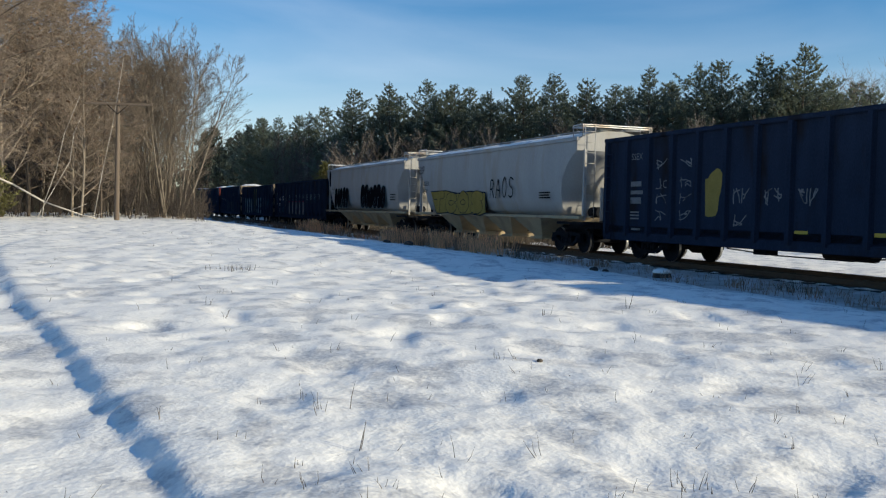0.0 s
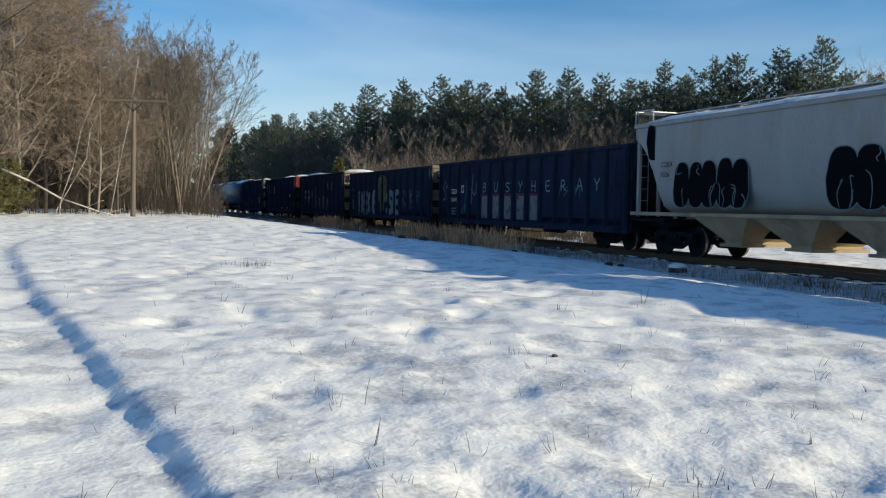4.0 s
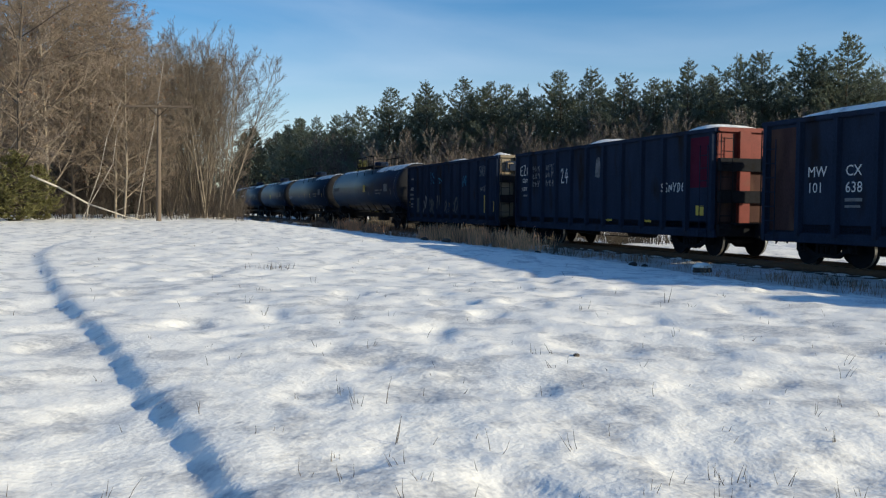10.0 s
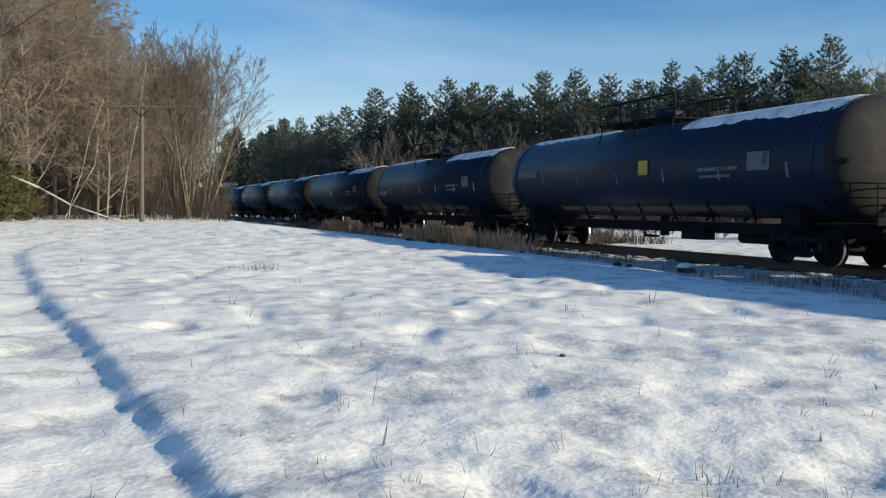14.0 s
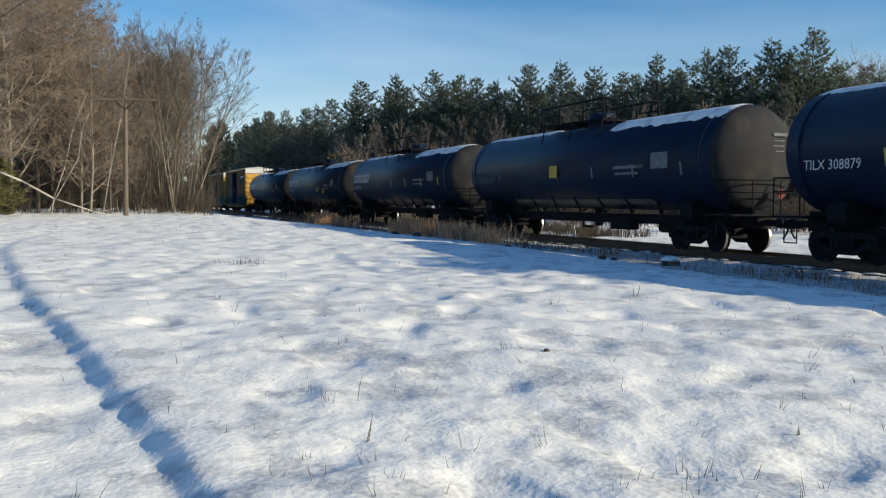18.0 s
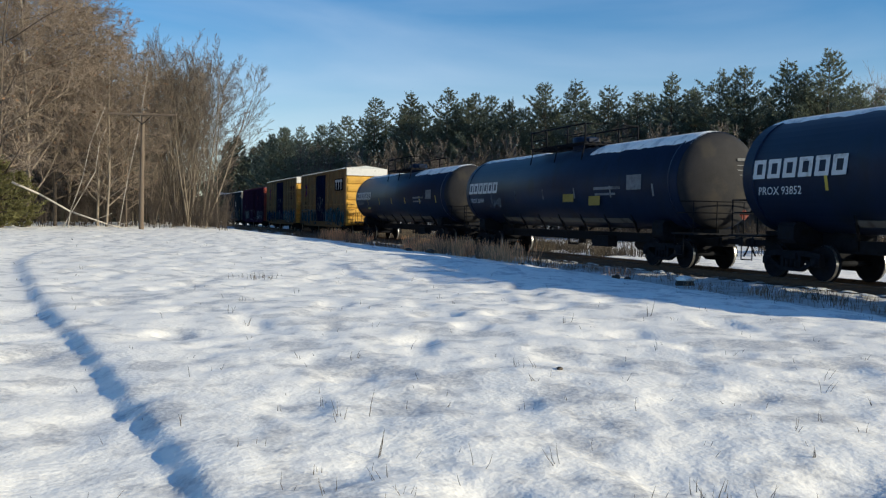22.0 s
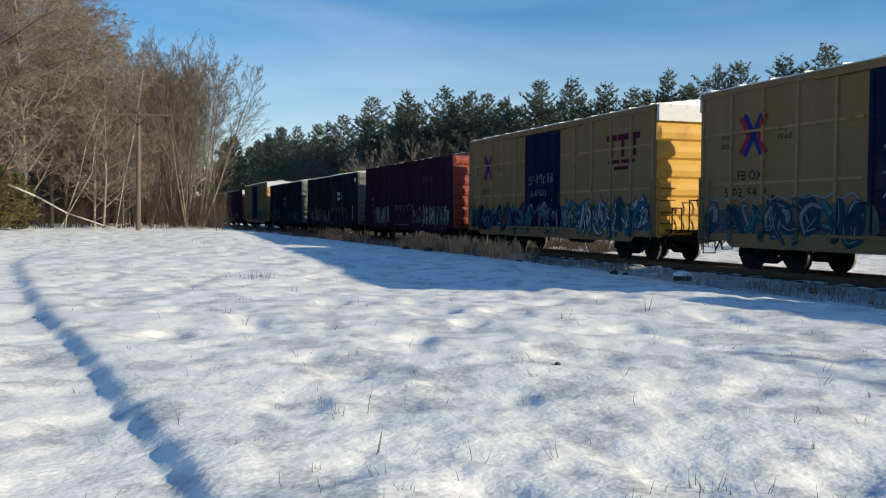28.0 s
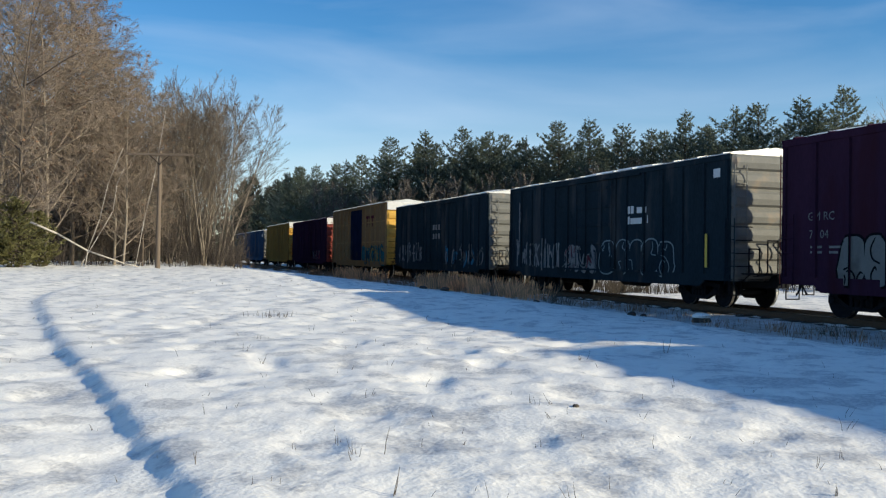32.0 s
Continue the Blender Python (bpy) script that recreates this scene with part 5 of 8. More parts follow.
def on_tank(r, cz, z):
    return -math.sqrt(max(0.01, (r + 0.02) ** 2 - (z - cz) ** 2))


# ---- the train: front and rear of each body, metres up the line at the clip's start ----
TRAIN = []


def couple(made, front, rear):
    TRAIN.append((made[0], (front + rear) / 2, made[1] - 2.0))
    return made[0]


def panels(hl, ribs, inset=0.14):
    """The clear spans between ribs, rear to front."""
    w = (2 * hl - 2 * inset) / ribs
    return [(-hl + inset + i * w + 0.14, -hl + inset + (i + 1) * w - 0.14) for i in range(ribs)]


def low_tags(car, spans, y, seed, mats, fill, line, z0=0.85, z1=1.9, edge="blackpaint", glint="dimwhite"):
    """Sprayed bubble signs side by side: dark edge, fill, dark hollows, light glints."""
    rnd = random.Random(seed)
    n = len(mats)
    fill_many = edge == "blackpaint" and glint == "dimwhite"
    for k, (a, b) in enumerate(spans):
        g = Geo()
        cx, cz_ = (a + b) / 2, (z0 + z1) / 2 + rnd.uniform(-0.06, 0.06)
        rx, rz = (b - a) * 0.52, (z1 - z0) * 0.5 * rnd.uniform(0.88, 1.12)
        if fill is not None:
            shade = rnd.randrange(10000)
            blob(g, cx, cz_, rx * 1.20, rz * 1.12, y - 0.001 * (k % 2), random.Random(shade), n, 0.09, 20)
            blob(g, cx, cz_, rx * 1.02, rz * 0.99, y - 0.004 - 0.001 * (k % 2), random.Random(shade), rnd.choice((fill, fill, fill, n + 1)) if fill_many else fill, 0.09, 20)
            for q in range(rnd.randint(1, 2)):
                blob(g, cx + rx * rnd.uniform(-0.4, 0.4), cz_ + rz * rnd.uniform(-0.5, 0.6), rx * rnd.uniform(0.12, 0.3), rz * rnd.uniform(0.10, 0.22), y - 0.008, rnd, n, 0.12, 10)
            if rnd.random() < 0.7:
                xl = cx + rx * rnd.uniform(-0.35, 0.35)
                stroke(g, [(xl, cz_ - rz), (xl + rnd.uniform(-0.1, 0.1), cz_ - rz * 0.25)], rnd.uniform(0.05, 0.10), y - 0.010, n)
            blob(g, cx, cz_ - rz * 0.72, rx * 0.8, rz * 0.20, y - 0.007, rnd, fill, 0.15, 12)
            stroke(g, [(cx - rx * 0.75, cz_ + rz * 0.2), (cx - rx * 0.6, cz_ + rz * 0.8), (cx + rx * rnd.uniform(-0.2, 0.5), cz_ + rz * 0.86)], 0.045, y - 0.012, n + 2)
        else:
            glyph(g, a - 0.12, b + 0.12, z0 + rnd.uniform(-0.05, 0.1), z1 + rnd.uniform(-0.15, 0.2), y - 0.006, rnd, None, line if line is not None else n + 2, rnd.uniform(0.05, 0.10))
            glyph(g, a - 0.05, b + 0.05, z0, z1, y - 0.012, rnd, None, rnd.choice((n, n + 2)), 0.045)
            glyph(g, a, b, z0 + 0.1, z1 - 0.1, y - 0.017, rnd, None, rnd.choice((n, n + 1, 0)), 0.06)
        part("graffiti", g, [*mats, M[edge], M["graf_pale"] if fill_many else mats[0], M[glint]], car, "layered sprayed graffiti that cannot be read")


def wildstyle(car, x0, x1, z0, z1, y, seed, cloud, fills, edge, glint, busy=5, glow=None):
    """A sprayed piece that spells nothing: ragged clouds of paint, then layers of barbed, pointed, edged shards with thin glints."""
    rnd = random.Random(seed)
    h = z1 - z0
    n = max(1, round((x1 - x0) / (0.8 * h)))
    w = (x1 - x0) / n
    for k in range(n):
        g = Geo()
        xa, m = x0 + w * k, len(fills)
        depth = 0.0004 * (k % 3)
        if cloud:
            for q in range(3):
                blob(g, xa + w * rnd.uniform(0.1, 0.9), z0 + h * rnd.uniform(0.32, 0.55), w * rnd.uniform(0.4, 0.75), h * rnd.uniform(0.25, 0.42), y - depth - 0.0012 * q, rnd, rnd.choice((m + 2, m + 3)), 0.16, 24)
        lift = y - 0.005 - depth
        for q in range(busy):
            a = (xa + w * rnd.uniform(-0.05, 1.05), z0 + h * rnd.uniform(0.0, 0.35))
            b = (a[0] + w * rnd.uniform(-0.5, 0.5), z0 + h * rnd.uniform(0.62, 1.03))
            c = (a[0] * 0.5 + b[0] * 0.5 + w * rnd.uniform(-0.4, 0.4), (a[1] + b[1]) / 2 + h * rnd.uniform(-0.1, 0.1))
            run = [a, c, b]
            if rnd.random() < 0.6:
                run.append((b[0] + w * rnd.choice((-1, 1)) * rnd.uniform(0.2, 0.5), b[1] - h * rnd.uniform(0.05, 0.35)))
            if rnd.random() < 0.4:
                run.insert(0, (a[0] + w * rnd.choice((-1, 1)) * rnd.uniform(0.2, 0.45), a[1] + h * rnd.uniform(0.0, 0.12)))
            run = [(min(max(px, x0), x1), pz) for px, pz in run]
            fat = h * rnd.uniform(0.09, 0.19)
            tone = rnd.choice([*range(m), m])
            stroke(g, run, fat + 0.07 * h, lift, m, 2, 0.45)
            stroke(g, run, fat, lift - 0.002, tone, 2, 0.3)
            if rnd.random() < 0.5:
                stroke(g, [(px - fat * 0.25, pz + fat * 0.1) for px, pz in run[:3]], fat * 0.2, lift - 0.0035, m + 1, 2, 0.3)
            lift -= 0.0045
        part("graffiti", g, [*[M[f] for f in fills], M[edge], M[glint], M[cloud or edge], M[glow or cloud or edge]], car, "layered barbed graffiti that cannot be read")


def bubbles(car, x0, x1, n, z0, z1, y, seed, fill, edge, line, rim=0.05):
    """A row of swollen sprayed shapes pressed together, each parted by thin lines."""
    rnd = random.Random(seed)
    w = (x1 - x0) / n
    for k in range(n):
        g = Geo()
        cx, top = x0 + w * (k + 0.5) + rnd.uniform(-0.05, 0.05) * w, z1 + rnd.uniform(-0.12, 0.06) * (z1 - z0)
        h = top - z0
        half = w * rnd.uniform(0.54, 0.62)
        lean = rnd.uniform(-0.06, 0.10) * w
        pinch = rnd.uniform(0.0, 0.22)
        rings = []
        for grow in (rim, 0.0):
            pts = []
            for i in range(26):
                t = 2 * math.pi * i / 26
                c, q = math.cos(t), math.sin(t)
                zz = abs(q) ** 0.75 * (1 if q > 0 else -1)
                xx = abs(c) ** 0.75 * (1 if c > 0 else -1) * (1 - pinch * math.exp(-((zz - 0.05) / 0.3) ** 2)) * (1.08 if zz < 0 else 0.95)
                pts.append((cx + (half + grow) * xx + lean * zz, z0 + h / 2 + (h / 2 + grow) * zz))
            rings.append(pts)
        filled(g, rings[0], y - 0.001 * (k % 3), 1)
        filled(g, rings[1], y - 0.005 - 0.001 * (k % 3), 0)
        for q in range(rnd.randint(1, 3)):
            xs, up = cx + rnd.uniform(-0.32, 0.32) * w, rnd.random() < 0.6
            za, zb = (z0 + 0.03 * h, z0 + rnd.uniform(0.25, 0.55) * h) if up else (top - 0.06 * h, top - rnd.uniform(0.2, 0.5) * h)
            stroke(g, [(xs, za), (xs + rnd.uniform(-0.2, 0.2) * w, (za + zb) / 2), (xs + rnd.uniform(-0.15, 0.15) * w, zb), (xs + rnd.uniform(-0.3, 0.3) * w, zb + rnd.uniform(-0.08, 0.08) * h)], rim * 0.9, y - 0.010 - 0.001 * q, 2, 2, 0.5)
        part("graffiti", g, [M[fill], M[edge], M[line]], car, "swollen sprayed graffiti shape that cannot be read")


def build_train():
    # the car ahead, whose shadow falls on the field
    m = gondola("long black ribbed gondola car with plain sides", 17.4, 3.9, 31, mound=0.05, ribs=14)
    couple(m, -25.5, -8.1)
    # gondola at the head
    m = gondola("long black ribbed gondola car with faded lettering, mustard patch", 17.4, 3.98, 1, mound=0.05, ribs=14)
    car, hl, hw, sill = m
    couple(m, -6.1, 11.3)
    y = -hw - 0.006
    sp = panels(hl, 14)
    letters("lettering", "SSEX", 0.30, M["dimwhite"], car, sp[1][0], y, 3.2, "white reporting mark")
    bars(car, [(sp[1][0], 2.35, 0.6, 0.16), (sp[1][0], 2.1, 0.7, 0.12), (sp[1][0], 1.8, 0.6, 0.2), (sp[1][0], 1.5, 0.5, 0.05), (sp[1][0], 1.4, 0.5, 0.05), (sp[1][0], 1.3, 0.5, 0.05), (sp[1][0] + 0.1, 0.95, 0.5, 0.07)], y, M["dimwhite"])
    for zz, sd in ((2.85, 3), (2.25, 4), (1.75, 5), (1.25, 6)):
        sprayed(car, [(sp[q][0] + 0.1, sp[q][1] - 0.15) for q in (2, 3)], zz, zz + 0.34, y, sd, [M["dimwhite"]], None, 0, 0.03)
    g = Geo()
    blob(g, sum(sp[4]) / 2, 2.1, 0.36, 0.62, y, random.Random(2))
    part("paint_patch", g, M["graf_yel"], car, "mustard yellow paint patch")
    sprayed(car, [(sp[q][0] + 0.08 + 0.35 * k, sp[q][0] + 0.42 + 0.35 * k) for q in (5, 6, 7) for k in (0, 1)], 1.75, 2.2, y, 5, [M["dimwhite"]], None, 0, 0.035)
    sprayed(car, [(sp[5][0] + 0.1, sp[5][1] - 0.2)], 1.2, 1.55, y, 7, [M["dimwhite"]], None, 0, 0.03)
    bars(car, [(sp[7][0], 1.05, 0.45, 0.08), (sp[9][0], 1.05, 0.5, 0.09)], y, M["yel_mark"], "reflective_strip", "yellow reflective strip")
    bars(car, [(sp[10][0], 1.4, 0.62, 0.05), (sp[10][0], 1.75, 0.62, 0.05), (sp[10][0], 1.4, 0.05, 0.4), (sp[10][0] + 0.3, 1.4, 0.03, 0.4), (sp[10][0] + 0.57, 1.4, 0.05, 0.4)], y, M["white"], "lettering", "white outlined box")

    # two covered hoppers
    m = hopper("pale grey covered hopper car with yellow and black graffiti", 17.0, 4.12, 2)
    car, hl, hw, sill = m
    couple(m, 13.0, 30.0)
    g = Geo()
    for grow, lift, k in ((0.05, 0.0, 1), (0.0, 0.004, 0)):
        a, b = -hl + 2.35 - grow, -hl + 9.15 + grow
        lo, hi = 1.33 - grow, 2.38 + grow
        filled(g, [(a, hi), (a + 0.25, hi - 0.35), (a + 0.75, lo + 0.12), (a + 0.9, lo), (a + 2.3, lo + 0.06), (a + 3.6, lo - 0.04), (a + 5.2, lo + 0.03), (b - 0.7, lo - 0.03), (b, lo + 0.1), (b - 0.45, lo + 0.5), (b - 0.15, hi - 0.12), (b - 1.9, hi - 0.04), (b - 3.4, hi - 0.12), (a + 2.1, hi + 0.02)], -1.612 - lift, k)
    part("graffiti", g, [M["graf_yel"], M["navy"]], car, "long blocky mustard graffiti band edged in navy")
    painted(car, "TCOS", [-hl + 2.85, -hl + 4.45, -hl + 5.95, -hl + 7.5], 1.52, 0.68, 0.36, -1.619, M["graf_yel"], M["navy"], 0.03, 1.2, "blocky mustard graffiti letter edged in navy")
    painted(car, "REOP", [-hl + 0.35 + 0.26 * i for i in range(4)], 3.35, 0.36, 0.035, -1.62, M["blackpaint"], None, 0, 0.26)
    letters("lettering", "CGEX", 0.31, M["blackpaint"], car, -hl + 1.2, -1.615, 2.72, "black reporting mark")
    letters("lettering", "1597", 0.31, M["blackpaint"], car, -hl + 1.2, -1.615, 2.32, "black car number")
    painted(car, "RAOS", [1.0 + 0.62 * i for i in range(4)], 2.05, 0.80, 0.06, -1.62, M["blackpaint"], None, 0, 0.44, "black sprayed tag letter")
    bars(car, [(-hl + 2.4, 2.35, 0.4, 0.06), (hl - 3.0, 2.2, 0.9, 0.05), (hl - 3.0, 2.1, 0.8, 0.05), (hl - 3.0, 2.0, 0.9, 0.05)], -1.60, M["blackpaint"])
    m = hopper("pale grey covered hopper car with two black bubble graffiti", 17.05, 4.12, 5)
    car, hl, hw, sill = m
    couple(m, 31.7, 48.75)
    bubbles(car, -hl + 2.6, -hl + 5.9, 5, 1.52, 2.85, -1.615, 21, "blackpaint", "graf_pale", "graf_pale", 0.03)
    bubbles(car, 0.3, 5.2, 6, 1.52, 2.98, -1.615, 27, "blackpaint", "graf_pale", "graf_pale", 0.03)
    g = Geo()
    blob(g, -hl + 1.2, 3.55, 0.25, 0.5, -1.60, random.Random(5))
    part("graffiti", g, M["blackpaint"], car)
    letters("lettering", "COEX", 0.24, M["blackpaint"], car, -hl + 1.75, -1.60, 2.75)
    letters("lettering", "1026", 0.24, M["blackpaint"], car, -hl + 1.75, -1.60, 2.45)
    bars(car, [(2.6 + 3.4, 2.3, 0.9, 0.05), (6.0, 2.15, 0.8, 0.05), (6.0, 2.0, 0.9, 0.05)], -1.60, M["blackpaint"])

    # five black gondolas
    m = gondola("long black ribbed gondola car with white letters and silver block graffiti", 17.8, 3.62, 4, mound=0.10, ribs=14, frame_end=None)
    car, hl, hw, sill = m
    couple(m, 48.95, 66.75)
    y = -hw - 0.006
    sp = panels(hl, 14)
    letters("lettering", "SSEX", 0.36, M["white"], car, sp[1][0] + 0.02, y, 2.05, "white reporting mark")
    letters("lettering", "204145", 0.30, M["white"], car, sp[1][0] - 0.08, y, 1.66, "white car number")
    bars(car, [(sp[1][0] + 0.05, 1.3, 0.6, 0.06), (sp[1][0] + 0.05, 1.16, 0.5, 0.06), (sp[1][0] + 0.05, 1.02, 0.6, 0.06)], y, M["dimwhite"])
    painted(car, "BUSYHERAY", [sp[4 + i][0] + 0.25 for i in range(9)], 2.10, 0.42, 0.06, y, M["graf_pale"], None, 0, 0.4, "large sprayed white letter")
    for a, b in sp[4:9]:
        bars(car, [(a + 0.12, 0.92, b - a - 0.3, 1.0)], y, M["dimwhite"], "graffiti", "faded grey sprayed block")
        bars(car, [(a + 0.08, 1.93, b - a - 0.22, 0.09)], y - 0.004, M["graf_pink"], "graffiti", "pink sprayed bar")
    sprayed(car, [sp[10], sp[11]], 1.85, 2.25, y, 33, [M["graf_teal"]], None, 0, 0.05)
    sprayed(car, [sp[2]], 1.0, 2.7, y, 8, [M["graf_teal"]], None, 0, 0.06)
    sprayed(car, [sp[0], sp[3]], 1.6, 3.2, y, 9, [M["dimwhite"]], None, 0, 0.06)
    bars(car, [(sp[2][0] + 0.1, 2.1, 0.3, 0.05), (sp[2][0] + 0.1, 2.4, 0.3, 0.05), (sp[2][0] + 0.1, 2.1, 0.05, 0.35), (sp[2][0] + 0.37, 2.1, 0.05, 0.35)], y - 0.004, M["white"])

    m = gondola("black ribbed gondola car with white block graffiti, olive shape", 16.2, 3.58, 6, mound=0.22, ribs=13, front="pale_end", frame_end="pale_end")
    car, hl, hw, sill = m
    couple(m, 68.15, 84.35)
    y = -hw - 0.006
    sp = panels(hl, 13)
    painted(car, "DECE", [sp[2][0] - 0.3 + 0.98 * i for i in range(4)], 0.98, 1.22, 0.42, y - 0.002, M["graf_pale"], M["black"], 0.03, 0.66, "blocky silver graffiti letter")
    g = Geo()
    head = (sp[5][1] + sp[6][0]) / 2 - 0.05
    blob(g, head, 2.42, 0.92, 0.86, y, random.Random(9), 0, 0.05, 26)
    blob(g, head - 0.1, 1.35, 0.34, 0.42, y - 0.001, random.Random(4), 0, 0.10, 18)
    for k, (dx, dz, r_) in enumerate(((-0.4, 0.0, 0.34), (0.42, 0.0, 0.34), (0.0, -0.1, 0.7))):
        stroke(g, [(head + dx + r_ * math.cos(radians(q)), 2.05 + dz + r_ * 1.2 * math.sin(radians(q))) for q in range(0, 181, 20)], 0.07, y - 0.004 - 0.001 * k, 1)
    stroke(g, [(head - 0.5, 1.85), (head - 0.2, 1.6), (head + 0.2, 1.85), (head + 0.5, 1.6)], 0.08, y - 0.008, 1)
    part("graffiti", g, [M["graf_olive"], M["graf_dim"]], car, "sprayed olive-grey rounded shape with dark arcs")
    letters("lettering", "SSEX", 0.26, M["dimwhite"], car, sp[0][0] + 0.1, y, 2.35, "white reporting mark")
    letters("lettering", "20413", 0.22, M["dimwhite"], car, sp[0][0] + 0.1, y, 1.92, "white car number")
    painted(car, "SE", [sp[7][0] - 0.1, sp[7][0] + 1.0], 0.98, 1.25, 0.38, y - 0.002, M["graf_pale"], M["black"], 0.03, 0.7, "blocky silver graffiti letter")
    sprayed(car, [sp[9], sp[10]], 1.2, 2.4, y, 61, [M["dimwhite"]], None, 0, 0.05)
    sprayed(car, [sp[11]], 1.4, 2.4, y, 62, [M["graf_teal"]], None, 0, 0.05)
    bars(car, [(sp[0][0] + 0.1, 1.7 - 0.18 * k, 0.5, 0.08) for k in range(4)], y, M["dimwhite"])

    m = gondola("black ribbed gondola car with white marks, snow-topped load", 14.5, 3.80, 9, mound=0.35, ribs=11, front="pale_end", frame_end="pale_end")
    car, hl, hw, sill = m
    couple(m, 86.25, 100.75)
    y = -hw - 0.006
    sp = panels(hl, 11)
    letters("lettering", "MW", 0.37, M["white"], car, sp[1][0] + 0.1, y, 2.27, "white reporting mark")
    letters("lettering", "CX", 0.37, M["white"], car, sp[2][0] + 0.1, y, 2.27, "white reporting mark")
    letters("lettering", "101", 0.37, M["white"], car, sp[1][0] + 0.1, y, 1.87, "white car number")
    letters("lettering", "638", 0.37, M["white"], car, sp[2][0] + 0.1, y, 1.87, "white car number")
    bars(car, [(sp[2][0] + 0.1, 1.65, 0.55, 0.08), (sp[2][0] + 0.1, 1.5, 0.5, 0.06)], y, M["dimwhite"])
    bars(car, [(sp[0][0] - 0.02, 0.9, sp[0][1] - sp[0][0] + 0.04, 2.68)], y + 0.003, M["rusty_side"], "paint_patch", "rust-stained side panel at the corner")
    sprayed(car, [sp[3], sp[4]], 1.3, 2.8, y, 70, [M["dimwhite"]], None, 0, 0.05)
    sprayed(car, sp[4:7], 1.1, 2.0, y, 71, [M["graf_dim"]], 0, None)
    sprayed(car, [sp[6], sp[7]], 1.0, 1.9, y, 74, [M["graf_dim"], M["black"]], 0, 1, 0.05)
    sprayed(car, [(sp[7][0] + 0.1, sp[7][0] + 0.5), (sp[7][0] + 0.5, sp[7][0] + 0.9), (sp[8][0] + 0.1, sp[8][0] + 0.5)], 2.5, 3.1, y, 72, [M["dimwhite"]], None, 0, 0.045)

    m = gondola("black ribbed gondola car with orange-red end and snowy load", 14.45, 3.85, 13, front="redend", mound=0.42, ribs=11)
    car, hl, hw, sill = m
    couple(m, 102.9, 117.35)
    y = -hw - 0.006
    sp = panels(hl, 11)
    letters("lettering", "SSEX", 0.26, M["white"], car, sp[0][0] + 0.3, y, 2.55, "white reporting mark")
    letters("lettering", "100731", 0.22, M["white"], car, sp[0][0] + 0.22, y, 2.2, "white car number")
    bars(car, [(sp[0][0] + 0.4, 1.95, 0.4, 0.08)], y, M["dimwhite"])
    painted(car, "EZN", [sp[0][0] + 0.05 + 0.36 * i for i in range(3)], 2.88, 0.42, 0.045, y, M["white"], None, 0, 0.26, "white sprayed tag letter")
    for zz, sd in ((3.0, 81), (2.7, 82), (2.35, 83)):
        sprayed(car, [(sp[q][0] + 0.05 + 0.25 * k, sp[q][0] + 0.3 + 0.25 * k) for q in (1, 2) for k in (0, 1, 2)], zz, zz + 0.25, y, sd, [M["dimwhite"]], None, 0, 0.03)
    painted(car, "24", [sp[3][0] + 0.15, sp[3][0] + 0.5], 2.45, 0.55, 0.045, y, M["white"], None, 0, 0.3, "white sprayed figure")
    g = Geo()
    blob(g, sum(sp[5]) / 2 + 0.1, 2.95, 0.17, 0.42, y, random.Random(3), 0, 0.10)
    part("paint_patch", g, M["dimwhite"], car, "white paper-like patch")
    bars(car, [(sp[6][0], 1.0, 0.4, 0.07), (sp[8][0], 1.0, 0.4, 0.07)], y, M["yel_mark"], "reflective_strip", "yellow reflective strip")
    bars(car, [(sp[10][0] - 0.02, 2.1, sp[10][1] - sp[10][0] + 0.04, 1.52)], y + 0.003, M["logo_brown"], "paint_patch", "dark red repainted side panel at the corner")
    bars(car, [(sp[10][0] + 0.3, 1.25, 0.4, 0.3)], y - 0.003, M["yel_mark"], "placard", "yellow placard")
    painted(car, "SNYDE", [sp[9][0] - 0.12 + 0.24 * i for i in range(5)], 2.0, 0.26, 0.035, y, M["white"], None, 0, 0.17, "white sprayed tag letter")

    m = gondola("black ribbed gondola car with white figure-like graffiti and yellow strips", 14.2, 3.92, 17, mound=0.30, ribs=11, front="pale_end", frame_end="pale_end")
    car, hl, hw, sill = m
    couple(m, 119.4, 133.6)
    y = -hw - 0.006
    sp = panels(hl, 11)
    letters("lettering", "101329", 0.28, M["white"], car, sp[0][0] + 0.1, y, 2.45, "white car number")
    bars(car, [(sp[0][0] + 0.2, 3.1, 0.5, 0.1), (sp[0][0], 2.15, 0.8, 0.12), (sp[0][0], 1.9, 0.8, 0.12), (sp[0][0] + 0.1, 1.6, 0.5, 0.08), (sp[0][0] + 0.1, 1.45, 0.5, 0.06)], y, M["dimwhite"])
    bars(car, [(sp[1][0] + 0.1, 1.15, 0.42, 0.85)], y, M["graf_dim"], "graffiti", "faded grey sprayed block")
    for k, (q, tone) in enumerate(((2, "dimwhite"), (3, "graf_dim"), (4, "dimwhite"), (5, "graf_yel"), (6, "graf_dim"))):
        wildstyle(car, sp[q][0], sp[q][0] + 0.75, 1.1, 2.15 - 0.1 * (k % 2), y, 91 + k, None, (tone, "graf_dim"), "black", "dimwhite", 5)
    painted(car, "SAUE", [sp[9][0] + 0.02 + 0.24 * i for i in range(4)], 3.0, 0.5, 0.04, y, M["dimwhite"], None, 0, 0.2, "white sprayed tag letter")
    sprayed(car, [(sp[9][0] + 0.05 + 0.22 * i, sp[9][0] + 0.25 + 0.22 * i) for i in range(4)], 2.25, 2.5, y, 99, [M["dimwhite"]], None, 0, 0.03)
